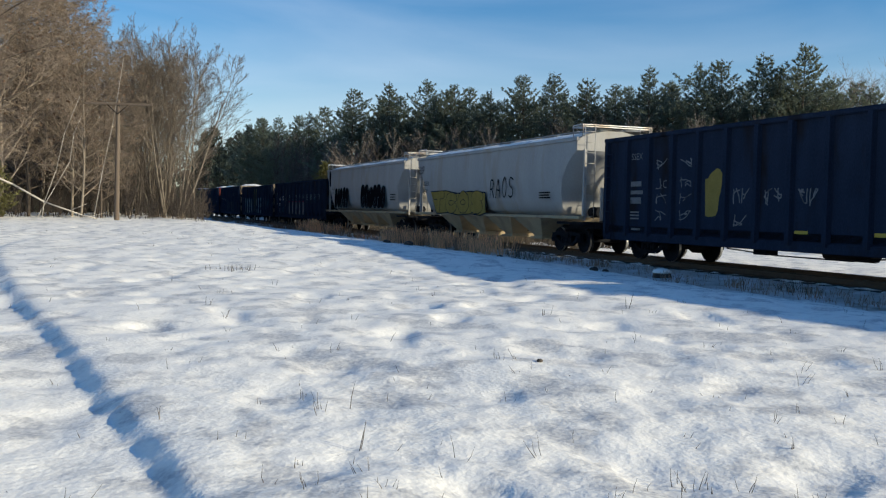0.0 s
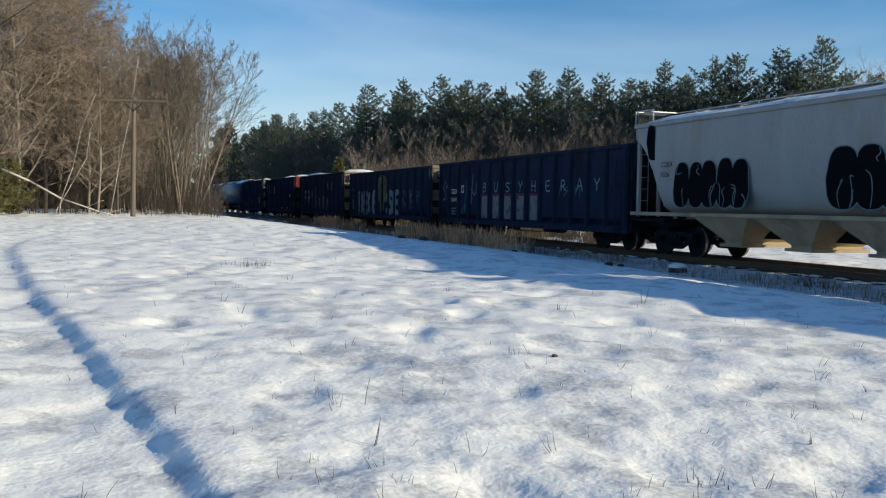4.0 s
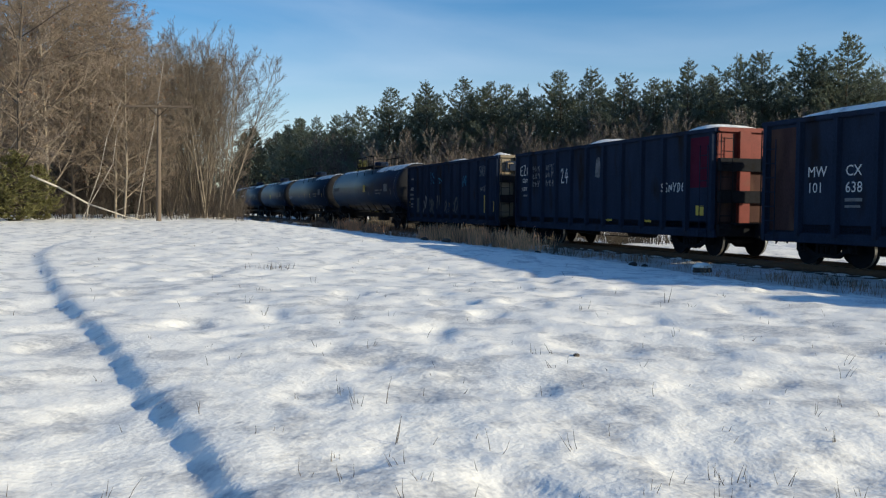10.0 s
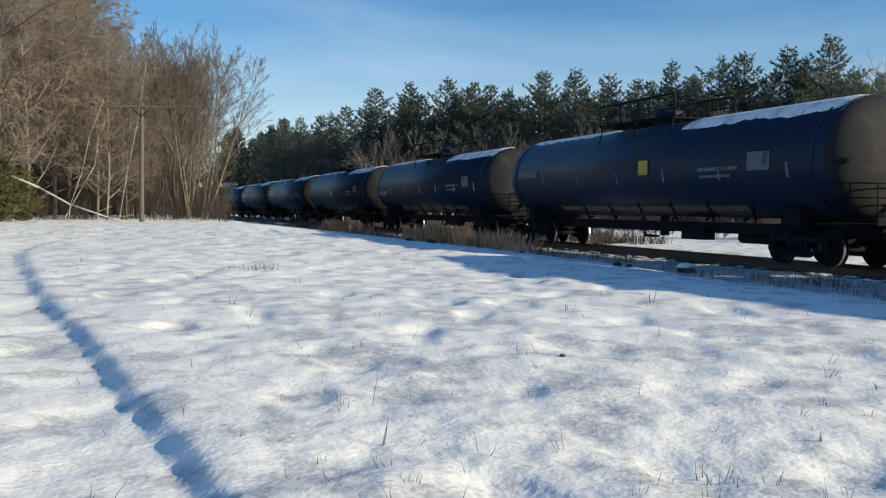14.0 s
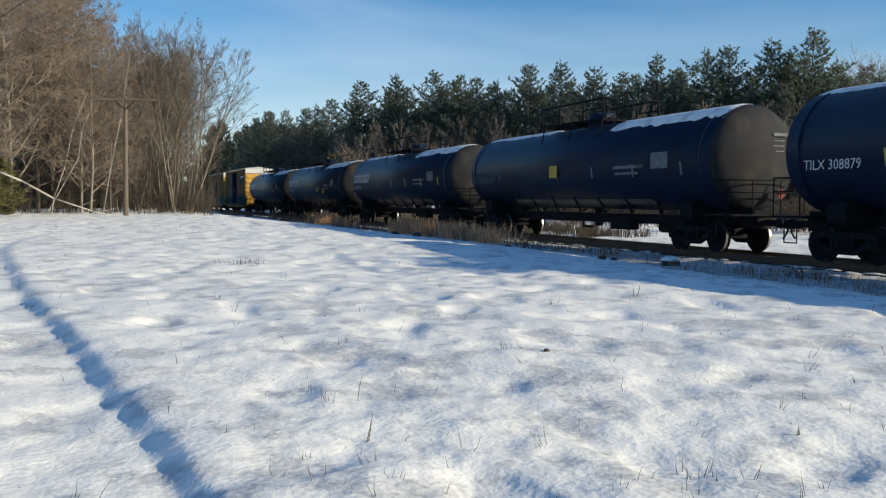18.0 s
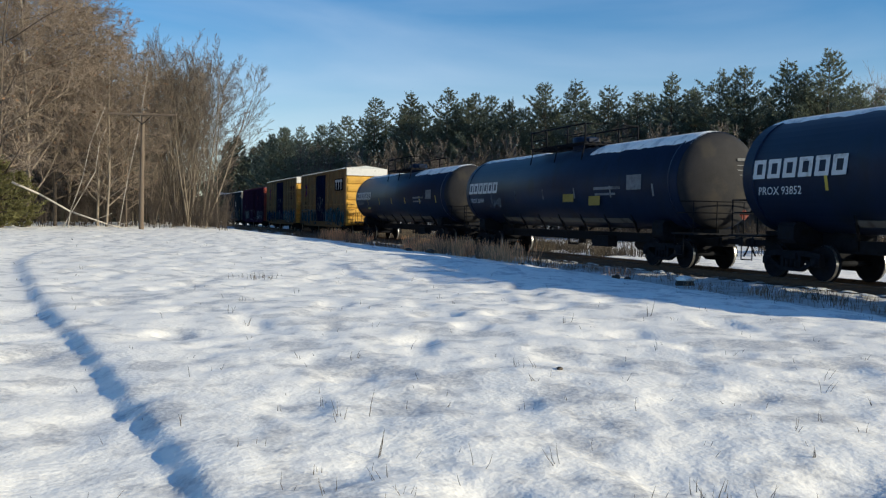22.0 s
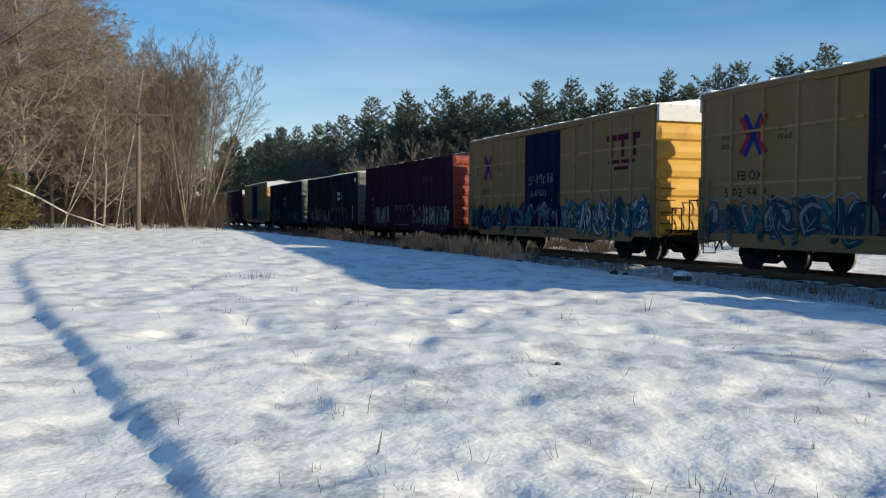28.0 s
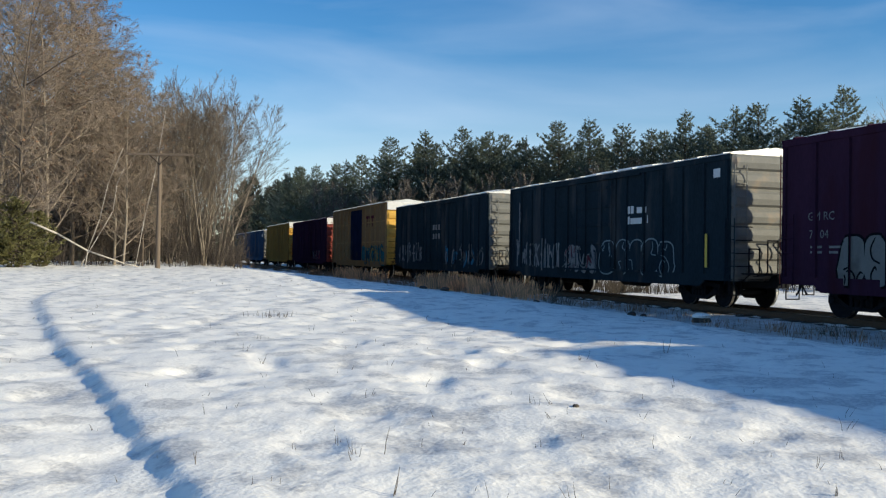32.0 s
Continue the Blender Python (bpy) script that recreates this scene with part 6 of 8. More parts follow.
    sprayed(car, [(sp[7][0] + 0.1, sp[7][1] - 0.1)], 2.5, 3.1, y, 98, [M["graf_blue"]], None, 0, 0.06)
    bars(car, [(sp[10][0] - 0.3, 1.2, 0.1, 0.85), (sp[10][1] - 0.1, 1.25, 0.06, 0.5)], y - 0.14, M["yel_mark"], "reflective_strip", "yellow reflective strip")
    sprayed(car, [sp[4], sp[3]], 2.7, 3.4, y, 95, [M["graf_blue"]], None, 0, 0.06)
    bars(car, [(sp[0][0] - 0.1, 1.5, 0.08, 0.4), (sp[2][1] - 0.05, 1.2, 0.1, 0.5), (sp[4][1] - 0.05, 1.2, 0.1, 0.5)], y - 0.005, M["yel_mark"], "reflective_strip", "yellow reflective strip")

    # six black tank cars
    rear = [155.08, 176.0, 196.5, 216.9, 237.55, 258.3]
    kinds = ["black tank car with pale vertical strips and snow along its top", "black tank car with yellow vertical strips and white lettering", "black tank car with yellow placard, yellow strips, snow on top",
             "black tank car with a large white angular mark and yellow strips", "black tank car with large white mark and scribbled tag", "black tank car with a large white angular mark and yellow placards"]
    front = 135.8
    for k, (r_, lab) in enumerate(zip(rear, kinds)):
        length = r_ - front
        m = tank_car(lab, length, k + 2)
        car, hl, rad, cz = m
        couple(m, front, r_)
        front = r_ + 2.15
        yz = lambda z: on_tank(rad, cz, z)
        if k > 2:
            # plain angular blocks where the owner's mark stands
            g = Geo()
            for i in range(6):
                x = -hl + 0.95 + 0.57 * i
                lean = 0.05
                for (a, b, c, d) in ((0, 0.47, 0.0, 0.11), (0, 0.47, 0.39, 0.5), (0, 0.13, 0.0, 0.5), (0.34, 0.47, 0.0, 0.5)):
                    z0, z1 = cz - 0.12 + c, cz - 0.12 + d
                    g.poly([(x + a + lean * c, yz(z0), z0), (x + b + lean * c, yz(z0), z0), (x + b + lean * d, yz(z1), z1), (x + a + lean * d, yz(z1), z1)])
            part("painted_mark", g, M["white"], car, "large white angular company mark")
            if k < 5:
                letters("lettering", "PROX 93852" if k == 3 else "PROX 36404", 0.30, M["white"], car, -hl + 1.2, yz(cz) - 0.006, cz - 0.55, "white car number")
            else:
                bars(car, [(-hl + 1.3, cz - 0.45, 1.4, 0.16)], yz(cz) - 0.006, M["dimwhite"])
        elif k == 1:
            letters("lettering", "TILX 308879", 0.34, M["white"], car, -hl + 1.15, yz(cz) - 0.006, cz - 0.50, "white car number")
        elif k == 2:
            letters("lettering", "PROX 696189", 0.40, M["dimwhite"], car, -hl + 0.75, yz(cz) - 0.006, cz - 0.52, "white car number")
        else:
            bars(car, [(-hl + 1.2, cz - 0.05, 1.8, 0.26)], yz(cz) - 0.004, M["dimwhite"])
        if k == 2:
            bars(car, [(-hl + 8.3, cz - 0.4, 0.62, 0.46)], yz(cz) - 0.02, M["yel_mark"], "placard", "square yellow placard")
        if k == 0:
            bars(car, [(-hl + 10.6, cz - 0.2, 0.55, 0.46)], yz(cz) - 0.02, M["yel_mark"], "placard", "square yellow placard")
        if k == 5:
            bars(car, [(-hl + 3.3, cz - 0.75, 0.6, 0.28)], yz(cz - 0.75) - 0.03, M["yel_mark"], "placard", "yellow placard")
        if k == 4:
            bars(car, [(-hl + 10.6, cz - 0.6, 0.85, 0.3), (-hl + 12.6, cz - 0.75, 0.8, 0.34)], yz(cz - 0.5) - 0.05, M["graf_yel"], "placard", "dull yellow placard")
            sprayed(car, [(-hl + 3.5 + 0.3 * q, -hl + 3.85 + 0.3 * q) for q in range(4)], cz - 0.75, cz - 0.35, yz(cz - 0.6) - 0.07, 55, [M["dimwhite"]], None, 0, 0.035)
        bars(car, [(hl - 5.5, cz - 0.2, 1.8, 0.1), (hl - 5.4, cz - 0.4, 1.4, 0.08), (hl - 3.3, cz - 0.25, 0.9, 0.5)], yz(cz - 0.2) - 0.02, M["dimwhite"])

    # boxcars
    def yellow_car(front, rear, seed, x_logo=True, tone="yellow"):
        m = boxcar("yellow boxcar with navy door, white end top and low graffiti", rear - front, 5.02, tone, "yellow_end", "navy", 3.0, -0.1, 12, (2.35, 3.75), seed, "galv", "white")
        car, hl, hw, sill = m
        couple(m, front, rear)
        y = -hw - 0.004
        if x_logo:
            cx, cz, r_ = -hl + 2.3, 3.68, 0.50
            for a, b in ((-1, 1), (-1, -1), (1, 1), (1, -1)):
                g = Geo()
                stroke(g, [(cx + 0.33 * a, cz + r_ * b), (cx, cz)], 0.19, y - 0.001 * (a + 2), 0, 0)
                stroke(g, [(cx + 0.50 * a, cz + (r_ - 0.04) * b), (cx + 0.19 * a, cz + 0.02 * b)], 0.16, y - 0.006, 1, 0)
                part("painted_mark", g, [M["logo_blue"], M["logo_red"]], car, "arm of a red and blue cross mark")
            for txt, dx, z in (("next", -1.35, 3.62), ("load", -1.35, 3.38), ("any", 0.95, 3.72), ("road", 0.95, 3.48)):
                letters("lettering", txt, 0.27, M["blackpaint"], car, cx + dx, y, z, "black painted words")
        return car, hl, hw, y

    def block_mark(car, x, z, y, mat, n=3):
        g = Geo()
        for i in range(n):
            a = x + 0.72 * i
            g.poly([(a, y, z + 0.56), (a + 0.66, y, z + 0.56), (a + 0.66, y, z + 0.76), (a, y, z + 0.76)])
            g.poly([(a + 0.23, y, z), (a + 0.43, y, z), (a + 0.43, y, z + 0.56), (a + 0.23, y, z + 0.56)])
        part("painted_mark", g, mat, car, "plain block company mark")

    # the first yellow car
    car, hl, hw, y = yellow_car(260.5, 276.25, 3)
    letters("lettering", "FB OX", 0.36, M["blackpaint"], car, -hl + 1.65, y, 2.48, "black reporting mark")
    letters("lettering", "5 02 54 8", 0.36, M["blackpaint"], car, -hl + 1.1, y, 2.02, "black car number", gap=1.25)
    bars(car, [(hl - 3.15, 3.42, 2.45, 0.92)], y - 0.06, M["blackpaint"], "painted_mark", "dark panel behind the company mark")
    block_mark(car, hl - 3.0, 3.5, y - 0.066, M["white"], 3)
    wildstyle(car, -hl + 0.35, -1.75, 0.80, 1.95, y, 101, "graf_dim", ("graf_dim", "dimwhite", "graf_deep", "graf_teal"), "graf_deep", "graf_pale", 6, "graf_dim")
    g = Geo()
    stroke(g, [(-hl + 0.3 + 0.18 * k, 1.98 + 0.07 * math.sin(k * 1.9) + 0.04 * math.sin(k * 4.1)) for k in range(33)], 0.04, y - 0.05, 0)
    part("graffiti", g, M["graf_pale"], car, "wavering white outline along the top of graffiti")
    wildstyle(car, 1.6, hl - 0.5, 0.80, 2.1, y, 102, "graf_teal", ("graf_pale", "graf_blue", "silver", "graf_teal"), "graf_deep", "dimwhite", 7, "graf_dim")
    sprayed(car, [(-1.2, -0.4), (-0.4, 0.4), (0.4, 1.1)], 1.6, 3.2, y, 103, [M["dimwhite"]], None, 0, 0.05)
    # the second
    car, hl, hw, y = yellow_car(278.6, 294.3, 8)
    letters("lettering", "FB OX", 0.36, M["blackpaint"], car, -hl + 1.65, y, 2.48, "black reporting mark")
    block_mark(car, hl - 3.0, 3.5, y - 0.004, M["logo_brown"])
    bars(car, [(hl - 2.9, 3.28, 0.75, 0.12), (hl - 2.05, 3.28, 0.85, 0.12), (hl - 2.5, 3.06, 0.9, 0.12)], y - 0.004, M["logo_brown"])
    wildstyle(car, -hl + 0.3, -1.6, 0.80, 2.0, y, 111, "graf_blue", ("navy", "graf_deep", "graf_blue", "graf_dim"), "navy", "graf_pale", 7, "graf_teal")
    wildstyle(car, -1.5, 1.5, 0.8, 2.1, y, 112, None, ("graf_teal", "dimwhite"), "navy", "dimwhite", 5)
    sprayed(car, [(-1.2 + 0.32 * i, -0.92 + 0.32 * i) for i in range(7)], 2.75, 3.15, y, 114, [M["dimwhite"]], None, 0, 0.035)
    sprayed(car, [(-0.9 + 0.3 * i, -0.65 + 0.3 * i) for i in range(5)], 2.25, 2.55, y, 115, [M["dimwhite"]], None, 0, 0.03)
    wildstyle(car, 1.6, hl - 0.35, 0.80, 2.1, y, 113, "graf_teal", ("graf_pale", "silver", "graf_blue", "dimwhite"), "graf_deep", "white", 8, "graf_blue")
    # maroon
    m = boxcar("maroon boxcar with a lighter sunlit red end and faded white graffiti", 15.85, 4.55, "maroon", "maroon_end", None, 3.0, 0, 14, (), 5, "maroon", None)
    car, hl, hw, sill = m
    couple(m, 296.6, 312.45)
    y = -hw - 0.004
    bars(car, [(hl - 4.6, 3.3, 0.5, 0.34), (hl - 3.9, 3.3, 0.34, 0.34), (hl - 3.4, 3.3, 0.34, 0.34)], y, M["graf_rose"], "lettering", "faded rosy lettering")
    letters("lettering", "GM RC", 0.30, M["dimwhite"], car, -hl + 0.95, y, 2.45, "white reporting mark")
    letters("lettering", "70 04", 0.30, M["dimwhite"], car, -hl + 1.0, y, 2.0, "white car number")
    bars(car, [(-hl + 1.05, 1.75, 0.4, 0.06), (-hl + 1.05, 1.62, 0.4, 0.06), (-hl + 1.7, 1.75, 0.4, 0.06), (-hl + 1.7, 1.62, 0.3, 0.06)], y, M["dimwhite"])
    bubbles(car, -hl + 2.1, -hl + 5.1, 4, 0.85, 2.05, y, 121, "silver", "blackpaint", "blackpaint", 0.06)
    bubbles(car, -1.6, 1.7, 5, 0.95, 2.1, y, 122, "maroon", "dimwhite", "dimwhite", 0.05)
    wildstyle(car, 2.0, hl - 0.8, 0.85, 2.05, y, 123, "graf_dim", ("dimwhite", "graf_pale", "dimwhite"), "maroon", "white", 5, "dimwhite")
    # blue-green pair
    m = boxcar("dark blue-green boxcar with a pale corrugated end and white graffiti", 15.75, 4.48, "green", "grey_end", None, 3.0, 0, 14, (), 7, "galv", None)
    car, hl, hw, sill = m
    couple(m, 314.65, 330.4)
    y = -hw - 0.004
    bars(car, [(2.1, 2.98, 0.32, 0.26), (2.47, 2.98, 0.18, 0.26), (2.85, 2.98, 0.6, 0.2), (2.1, 2.62, 0.3, 0.26), (2.45, 2.62, 0.9, 0.2), (3.5, 2.62, 0.05, 0.28)], y, M["white"], "painted_mark", "white two-line company mark")
    sprayed(car, [(-hl + 0.7 + 0.62 * i, -hl + 1.25 + 0.62 * i) for i in range(7)], 0.95, 2.2, y, 131, [M["dimwhite"]], None, 0, 0.09)
    sprayed(car, [(-hl + 0.9, -hl + 1.5)], 2.0, 4.0, y, 133, [M["dimwhite"]], None, 0, 0.08)
    wildstyle(car, -2.6, 0.2, 0.9, 1.9, y, 134, None, ("green", "graf_rose"), "dimwhite", "dimwhite", 5)
    bubbles(car, 0.6, 5.0, 5, 0.9, 2.1, y, 132, "green", "graf_pale", "graf_pale", 0.05)
    bars(car, [(hl - 1.1, 1.2, 0.12, 1.0)], y - 0.07, M["yel_mark"], "reflective_strip", "yellow reflective strip")
    bars(car, [(hl - 0.8, 3.85, 0.32, 0.26)], y - 0.003, M["white"], "label", "small white label")
    m = boxcar("dark blue-grey boxcar with a pale ribbed end and white tags", 15.4, 4.52, "green", "grey_end", None, 3.0, 0, 14, (), 9, "galv", None)
    car, hl, hw, sill = m
    couple(m, 333.05, 348.45)
    y = -hw - 0.004
    bars(car, [(-0.2, 2.9, 0.3, 0.3), (0.25, 2.9, 0.3, 0.3), (0.7, 2.9, 0.3, 0.3), (-0.2, 2.4, 0.3, 0.3), (0.25, 2.4, 0.3, 0.3), (0.7, 2.4, 0.3, 0.3)], y - 0.1, M["dimwhite"], "painted_mark", "pale block lettering")
    sprayed(car, [(-hl + 0.6 + 0.7 * i, -hl + 1.2 + 0.7 * i) for i in range(7)], 0.95, 2.2, y, 141, [M["dimwhite"]], None, 0, 0.09)
    wildstyle(car, 1.7, hl - 0.6, 0.9, 2.1, y, 142, None, ("dimwhite", "graf_dim", "graf_blue"), "green", "dimwhite", 5)
    # yellow, maroon, ochre, two blue
    car, hl, hw, y = yellow_car(350.75, 366.5, 12, False)
    block_mark(car, 2.6, 3.5, y - 0.004, M["logo_brown"])
    wildstyle(car, 1.7, hl - 0.6, 0.8, 2.3, y, 151, "graf_teal", ("graf_yel", "graf_teal"), "graf_deep", "dimwhite", 5)
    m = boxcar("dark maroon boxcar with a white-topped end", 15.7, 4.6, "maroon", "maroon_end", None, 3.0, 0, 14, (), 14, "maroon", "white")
    couple(m, 369.1, 384.8)
    low_tags(m[0], [(1.5 + 0.8 * i, 2.3 + 0.8 * i) for i in range(5)], -m[2] - 0.004, 161, [M["graf_pink"]], None, 0, 0.9, 1.9)
    m = boxcar("faded ochre boxcar with a white-topped end", 15.2, 4.75, "ochre", "yellow_end", None, 3.0, 0, 12, (), 15, "galv", "white")
    couple(m, 387.25, 402.45)
    for k, (a, b) in enumerate(((405.25, 421.0), (423.4, 439.1))):
        m = boxcar("dark blue boxcar with a small white label", b - a, 4.4, "bluecar", "grey_end", None, 3.0, 0, 13, (), 18 + k, "galv", None)
        couple(m, a, b)
        bars(m[0], [(m[1] - 0.9, 3.6, 0.5, 0.4)], -m[2] - 0.08, M["white"], "label", "small white label")


SPEED, GAIN = 9.5162, 0.007025      # m/s, and m/s gained every second


def gone(t):
    return SPEED * t + GAIN * t * t / 2


def motions():
    """The whole train rolls down the line; its wheels turn as it goes."""
    times = [0.0, 2.0, 4.0, 6.0, 8.0, 10.0, 12.0, 14.0, 16.0, 18.0, 20.0, 22.0, 24.0, 26.0, 28.0, 30.0, 32.0]
    for car, middle, tc in TRAIN:
        rows = []
        for t in times:
            s = middle - gone(t)
            (fx, fy), (rx, ry) = on_line(s - tc), on_line(s + tc)
            rows.append((t, pose((fx + rx) / 2, (fy + ry) / 2, RAIL_Z, 0, 0, math.degrees(math.atan2(fy - ry, fx - rx)))))
        walk(car, rows)
    spin = []
    for i in range(32 * 15 + 1):
        t = i / 15
        spin.append((t, pose(0, 0, 0, 0, math.degrees(gone(t) / 0.455) % 360, 0)))
    lead = WHEELS[0]
    walk(lead, spin)
    for w in WHEELS[1:]:
        w.rotation_mode = "QUATERNION"
        w.animation_data_create()
        w.animation_data.action = lead.animation_data.action
        w.animation_data.action_slot = lead.animation_data.action_slot


# ---- trees ----
def pine_meshes(seed, h, needles, spread=0.20, bare=0.15, tuft=1.0, full=1.0):
    """White pine: straight trunk, whorls of rising limbs, each with plumes of needle tufts."""
    rnd = random.Random(seed)
    g, c_ = Geo(), Geo()
    lean = Vector((rnd.uniform(-0.025, 0.025), rnd.uniform(-0.025, 0.025), 1))
    n = 8
    r0 = h * 0.011
    for i in range(n):
        g.rod(lean * (h * i / n), lean * (h * (i + 1) / n), r0 * (1 - i / n) + 0.02, r0 * (1 - (i + 1) / n) + 0.015, 6, 0, True, False)

    def plume(c, d, size):
        for q in range(int(9 * full)):
            u = (d * 0.55 + Vector((rnd.uniform(-1, 1), rnd.uniform(-1, 1), rnd.uniform(-0.5, 1.0)))) * rnd.uniform(0.22, 0.52) * size
            v = Vector((rnd.uniform(-1, 1), rnd.uniform(-1, 1), rnd.uniform(-0.5, 0.5))) * 0.12 * size
            c_.poly([c - v, c + v, c + u])

    z = h * bare
    heavy = rnd.uniform(0, 6.283)
    while z < h * 0.97:
        f = z / h
        grow = min(1.0, (1 - f) * 1.8) ** 0.92 * (0.65 + 0.35 * min(1, (f - bare) * 5))
        turn = rnd.uniform(0, 6.283)
        limbs = rnd.randint(5, 7)
        tier = rnd.uniform(0.62, 1.18)
        for k in range(limbs):
            a = turn + 6.283 * k / limbs + rnd.uniform(-0.35, 0.35)
            if rnd.random() < 0.14 + 0.14 * math.cos(a - heavy):
                continue
            ln = (h * spread * grow * tier + 0.22) * rnd.uniform(0.65, 1.15)
            up = rnd.uniform(0.0, 0.22) + 0.75 * max(0.0, f - 0.35)
            base = lean * z
            d = Vector((math.cos(a), math.sin(a), up)).normalized()
            mid = base + d * ln * 0.55
            d2 = (d + Vector((0, 0, 0.42))).normalized()
            tip = mid + d2 * ln * 0.5
            g.rod(base, mid, 0.045 * (1 - f) + 0.018, 0.02, 4, 0, True, False)
            g.rod(mid, tip, 0.02, 0.008, 3, 0, True, False)
            side = Vector((-math.sin(a), math.cos(a), 0))
            m = max(4, int(ln * 6.0 * full))
            for i in range(m):
                t = 0.22 + 0.82 * (i + rnd.random()) / m
                p = base.lerp(mid, t / 0.55) if t < 0.55 else mid.lerp(tip, (t - 0.55) / 0.45)
                w = (0.34 * ln * min(1.0, 1.5 * (1.12 - t)) + 0.10) * rnd.uniform(-1, 1)
                c = p + side * w + d * abs(w) * 0.35 + Vector((0, 0, rnd.uniform(-0.05, 0.12) + 0.06 * abs(w)))
                plume(c, d2 + side * (0.6 if w > 0 else -0.6), tuft * (1.0 - 0.35 * f))
        z += rnd.uniform(0.55, 0.95) * (h / 16) * (0.92 if f < 0.7 else 0.62)
    for k in range(5):
        plume(lean * (h * (0.93 + 0.017 * k)), Vector((0, 0, 1.4)), 0.5 * tuft)
    return g.mesh("trunk", [M["bark"]]), c_.mesh("crown", [M[needles]])


def bare_meshes(seed, h, stems=1, fan=0.5, depth=4, twig="twig", trunk="bark", r=0.012, first=0.25, leaves=0.0, kids=(3, 4), lean=0.3, reach=(0.42, 0.62), fine=0.011, keep=0.48, flat=0.7):
    """Leafless tree: stems that fork into limbs, branches and a haze of thin twigs."""
    rnd = random.Random(seed)
    g, b = Geo(), Geo()

    def grow(p, d, ln, rad, lvl):
        n = 4 if lvl == 0 else 1 if lvl == depth else 3 if lvl < 2 else 2
        q = p
        into = g if lvl < 2 else b
        for i in range(n):
            d2 = (d + Vector((rnd.uniform(-1, 1), rnd.uniform(-1, 1), rnd.uniform(-0.35, 0.8))) * (0.07 if lvl == 0 else 0.17)).normalized()
            e = q + d2 * ln / n
            ra, rb = rad * (1 - 0.6 * i / n), rad * (1 - 0.6 * (i + 1) / n)
            into.rod(q, e, ra, rb, 6 if lvl == 0 else 4 if lvl < 2 else 3, 0, True, False)
            if lvl < depth:
                for k in range(rnd.randint(*kids)):
                    t = rnd.uniform(0.1, 1.0)
                    if lvl == 0 and (i + t) / n < first:
                        continue
                    s = q.lerp(e, t)
                    az = rnd.uniform(0, 6.283)
                    out = Vector((math.cos(az), math.sin(az), rnd.uniform(-0.1, flat)))
                    nd = (d2 * rnd.uniform(0.5, 0.9) + out * fan * rnd.uniform(0.8, 1.5)).normalized()
                    k_ = rnd.uniform(*reach)
                    if lvl == 0:
                        k_ *= 1.15 - 0.55 * (i + t) / n
                    grow(s, nd, ln * k_, max(fine, (ra + (rb - ra) * t) * keep), lvl + 1)
            elif leaves and rnd.random() < leaves:
                for k in range(3):
                    c = e + Vector((rnd.uniform(-0.2, 0.2), rnd.uniform(-0.2, 0.2), rnd.uniform(-0.2, 0.1)))
                    u = Vector((rnd.uniform(-1, 1), rnd.uniform(-1, 1), rnd.uniform(-1, 0.4))) * 0.15
                    v = Vector((rnd.uniform(-1, 1), rnd.uniform(-1, 1), rnd.uniform(-1, 1))) * 0.07
                    b.poly([c - v, c + u, c + v], 1)
            q, d = e, d2

    for s in range(stems):
        az = rnd.uniform(0, 6.283)
        tilt = rnd.uniform(0.04, lean) if stems > 1 else rnd.uniform(0, 0.06)
        off = Vector((math.cos(az), math.sin(az), 0)) * (rnd.uniform(0.1, 0.3) * stems ** 0.5 if stems > 1 else 0)
        d = Vector((math.cos(az) * tilt, math.sin(az) * tilt, 1)).normalized()
        hh = h * (rnd.uniform(0.65, 1.0) if stems > 1 else 1) * 0.85
        grow(off - Vector((0, 0, 0.2)), d, hh, h * r, 0)
    return g.mesh("trunk", [M[trunk]]), b.mesh("crown", [M[twig], M["deadleaf"]])


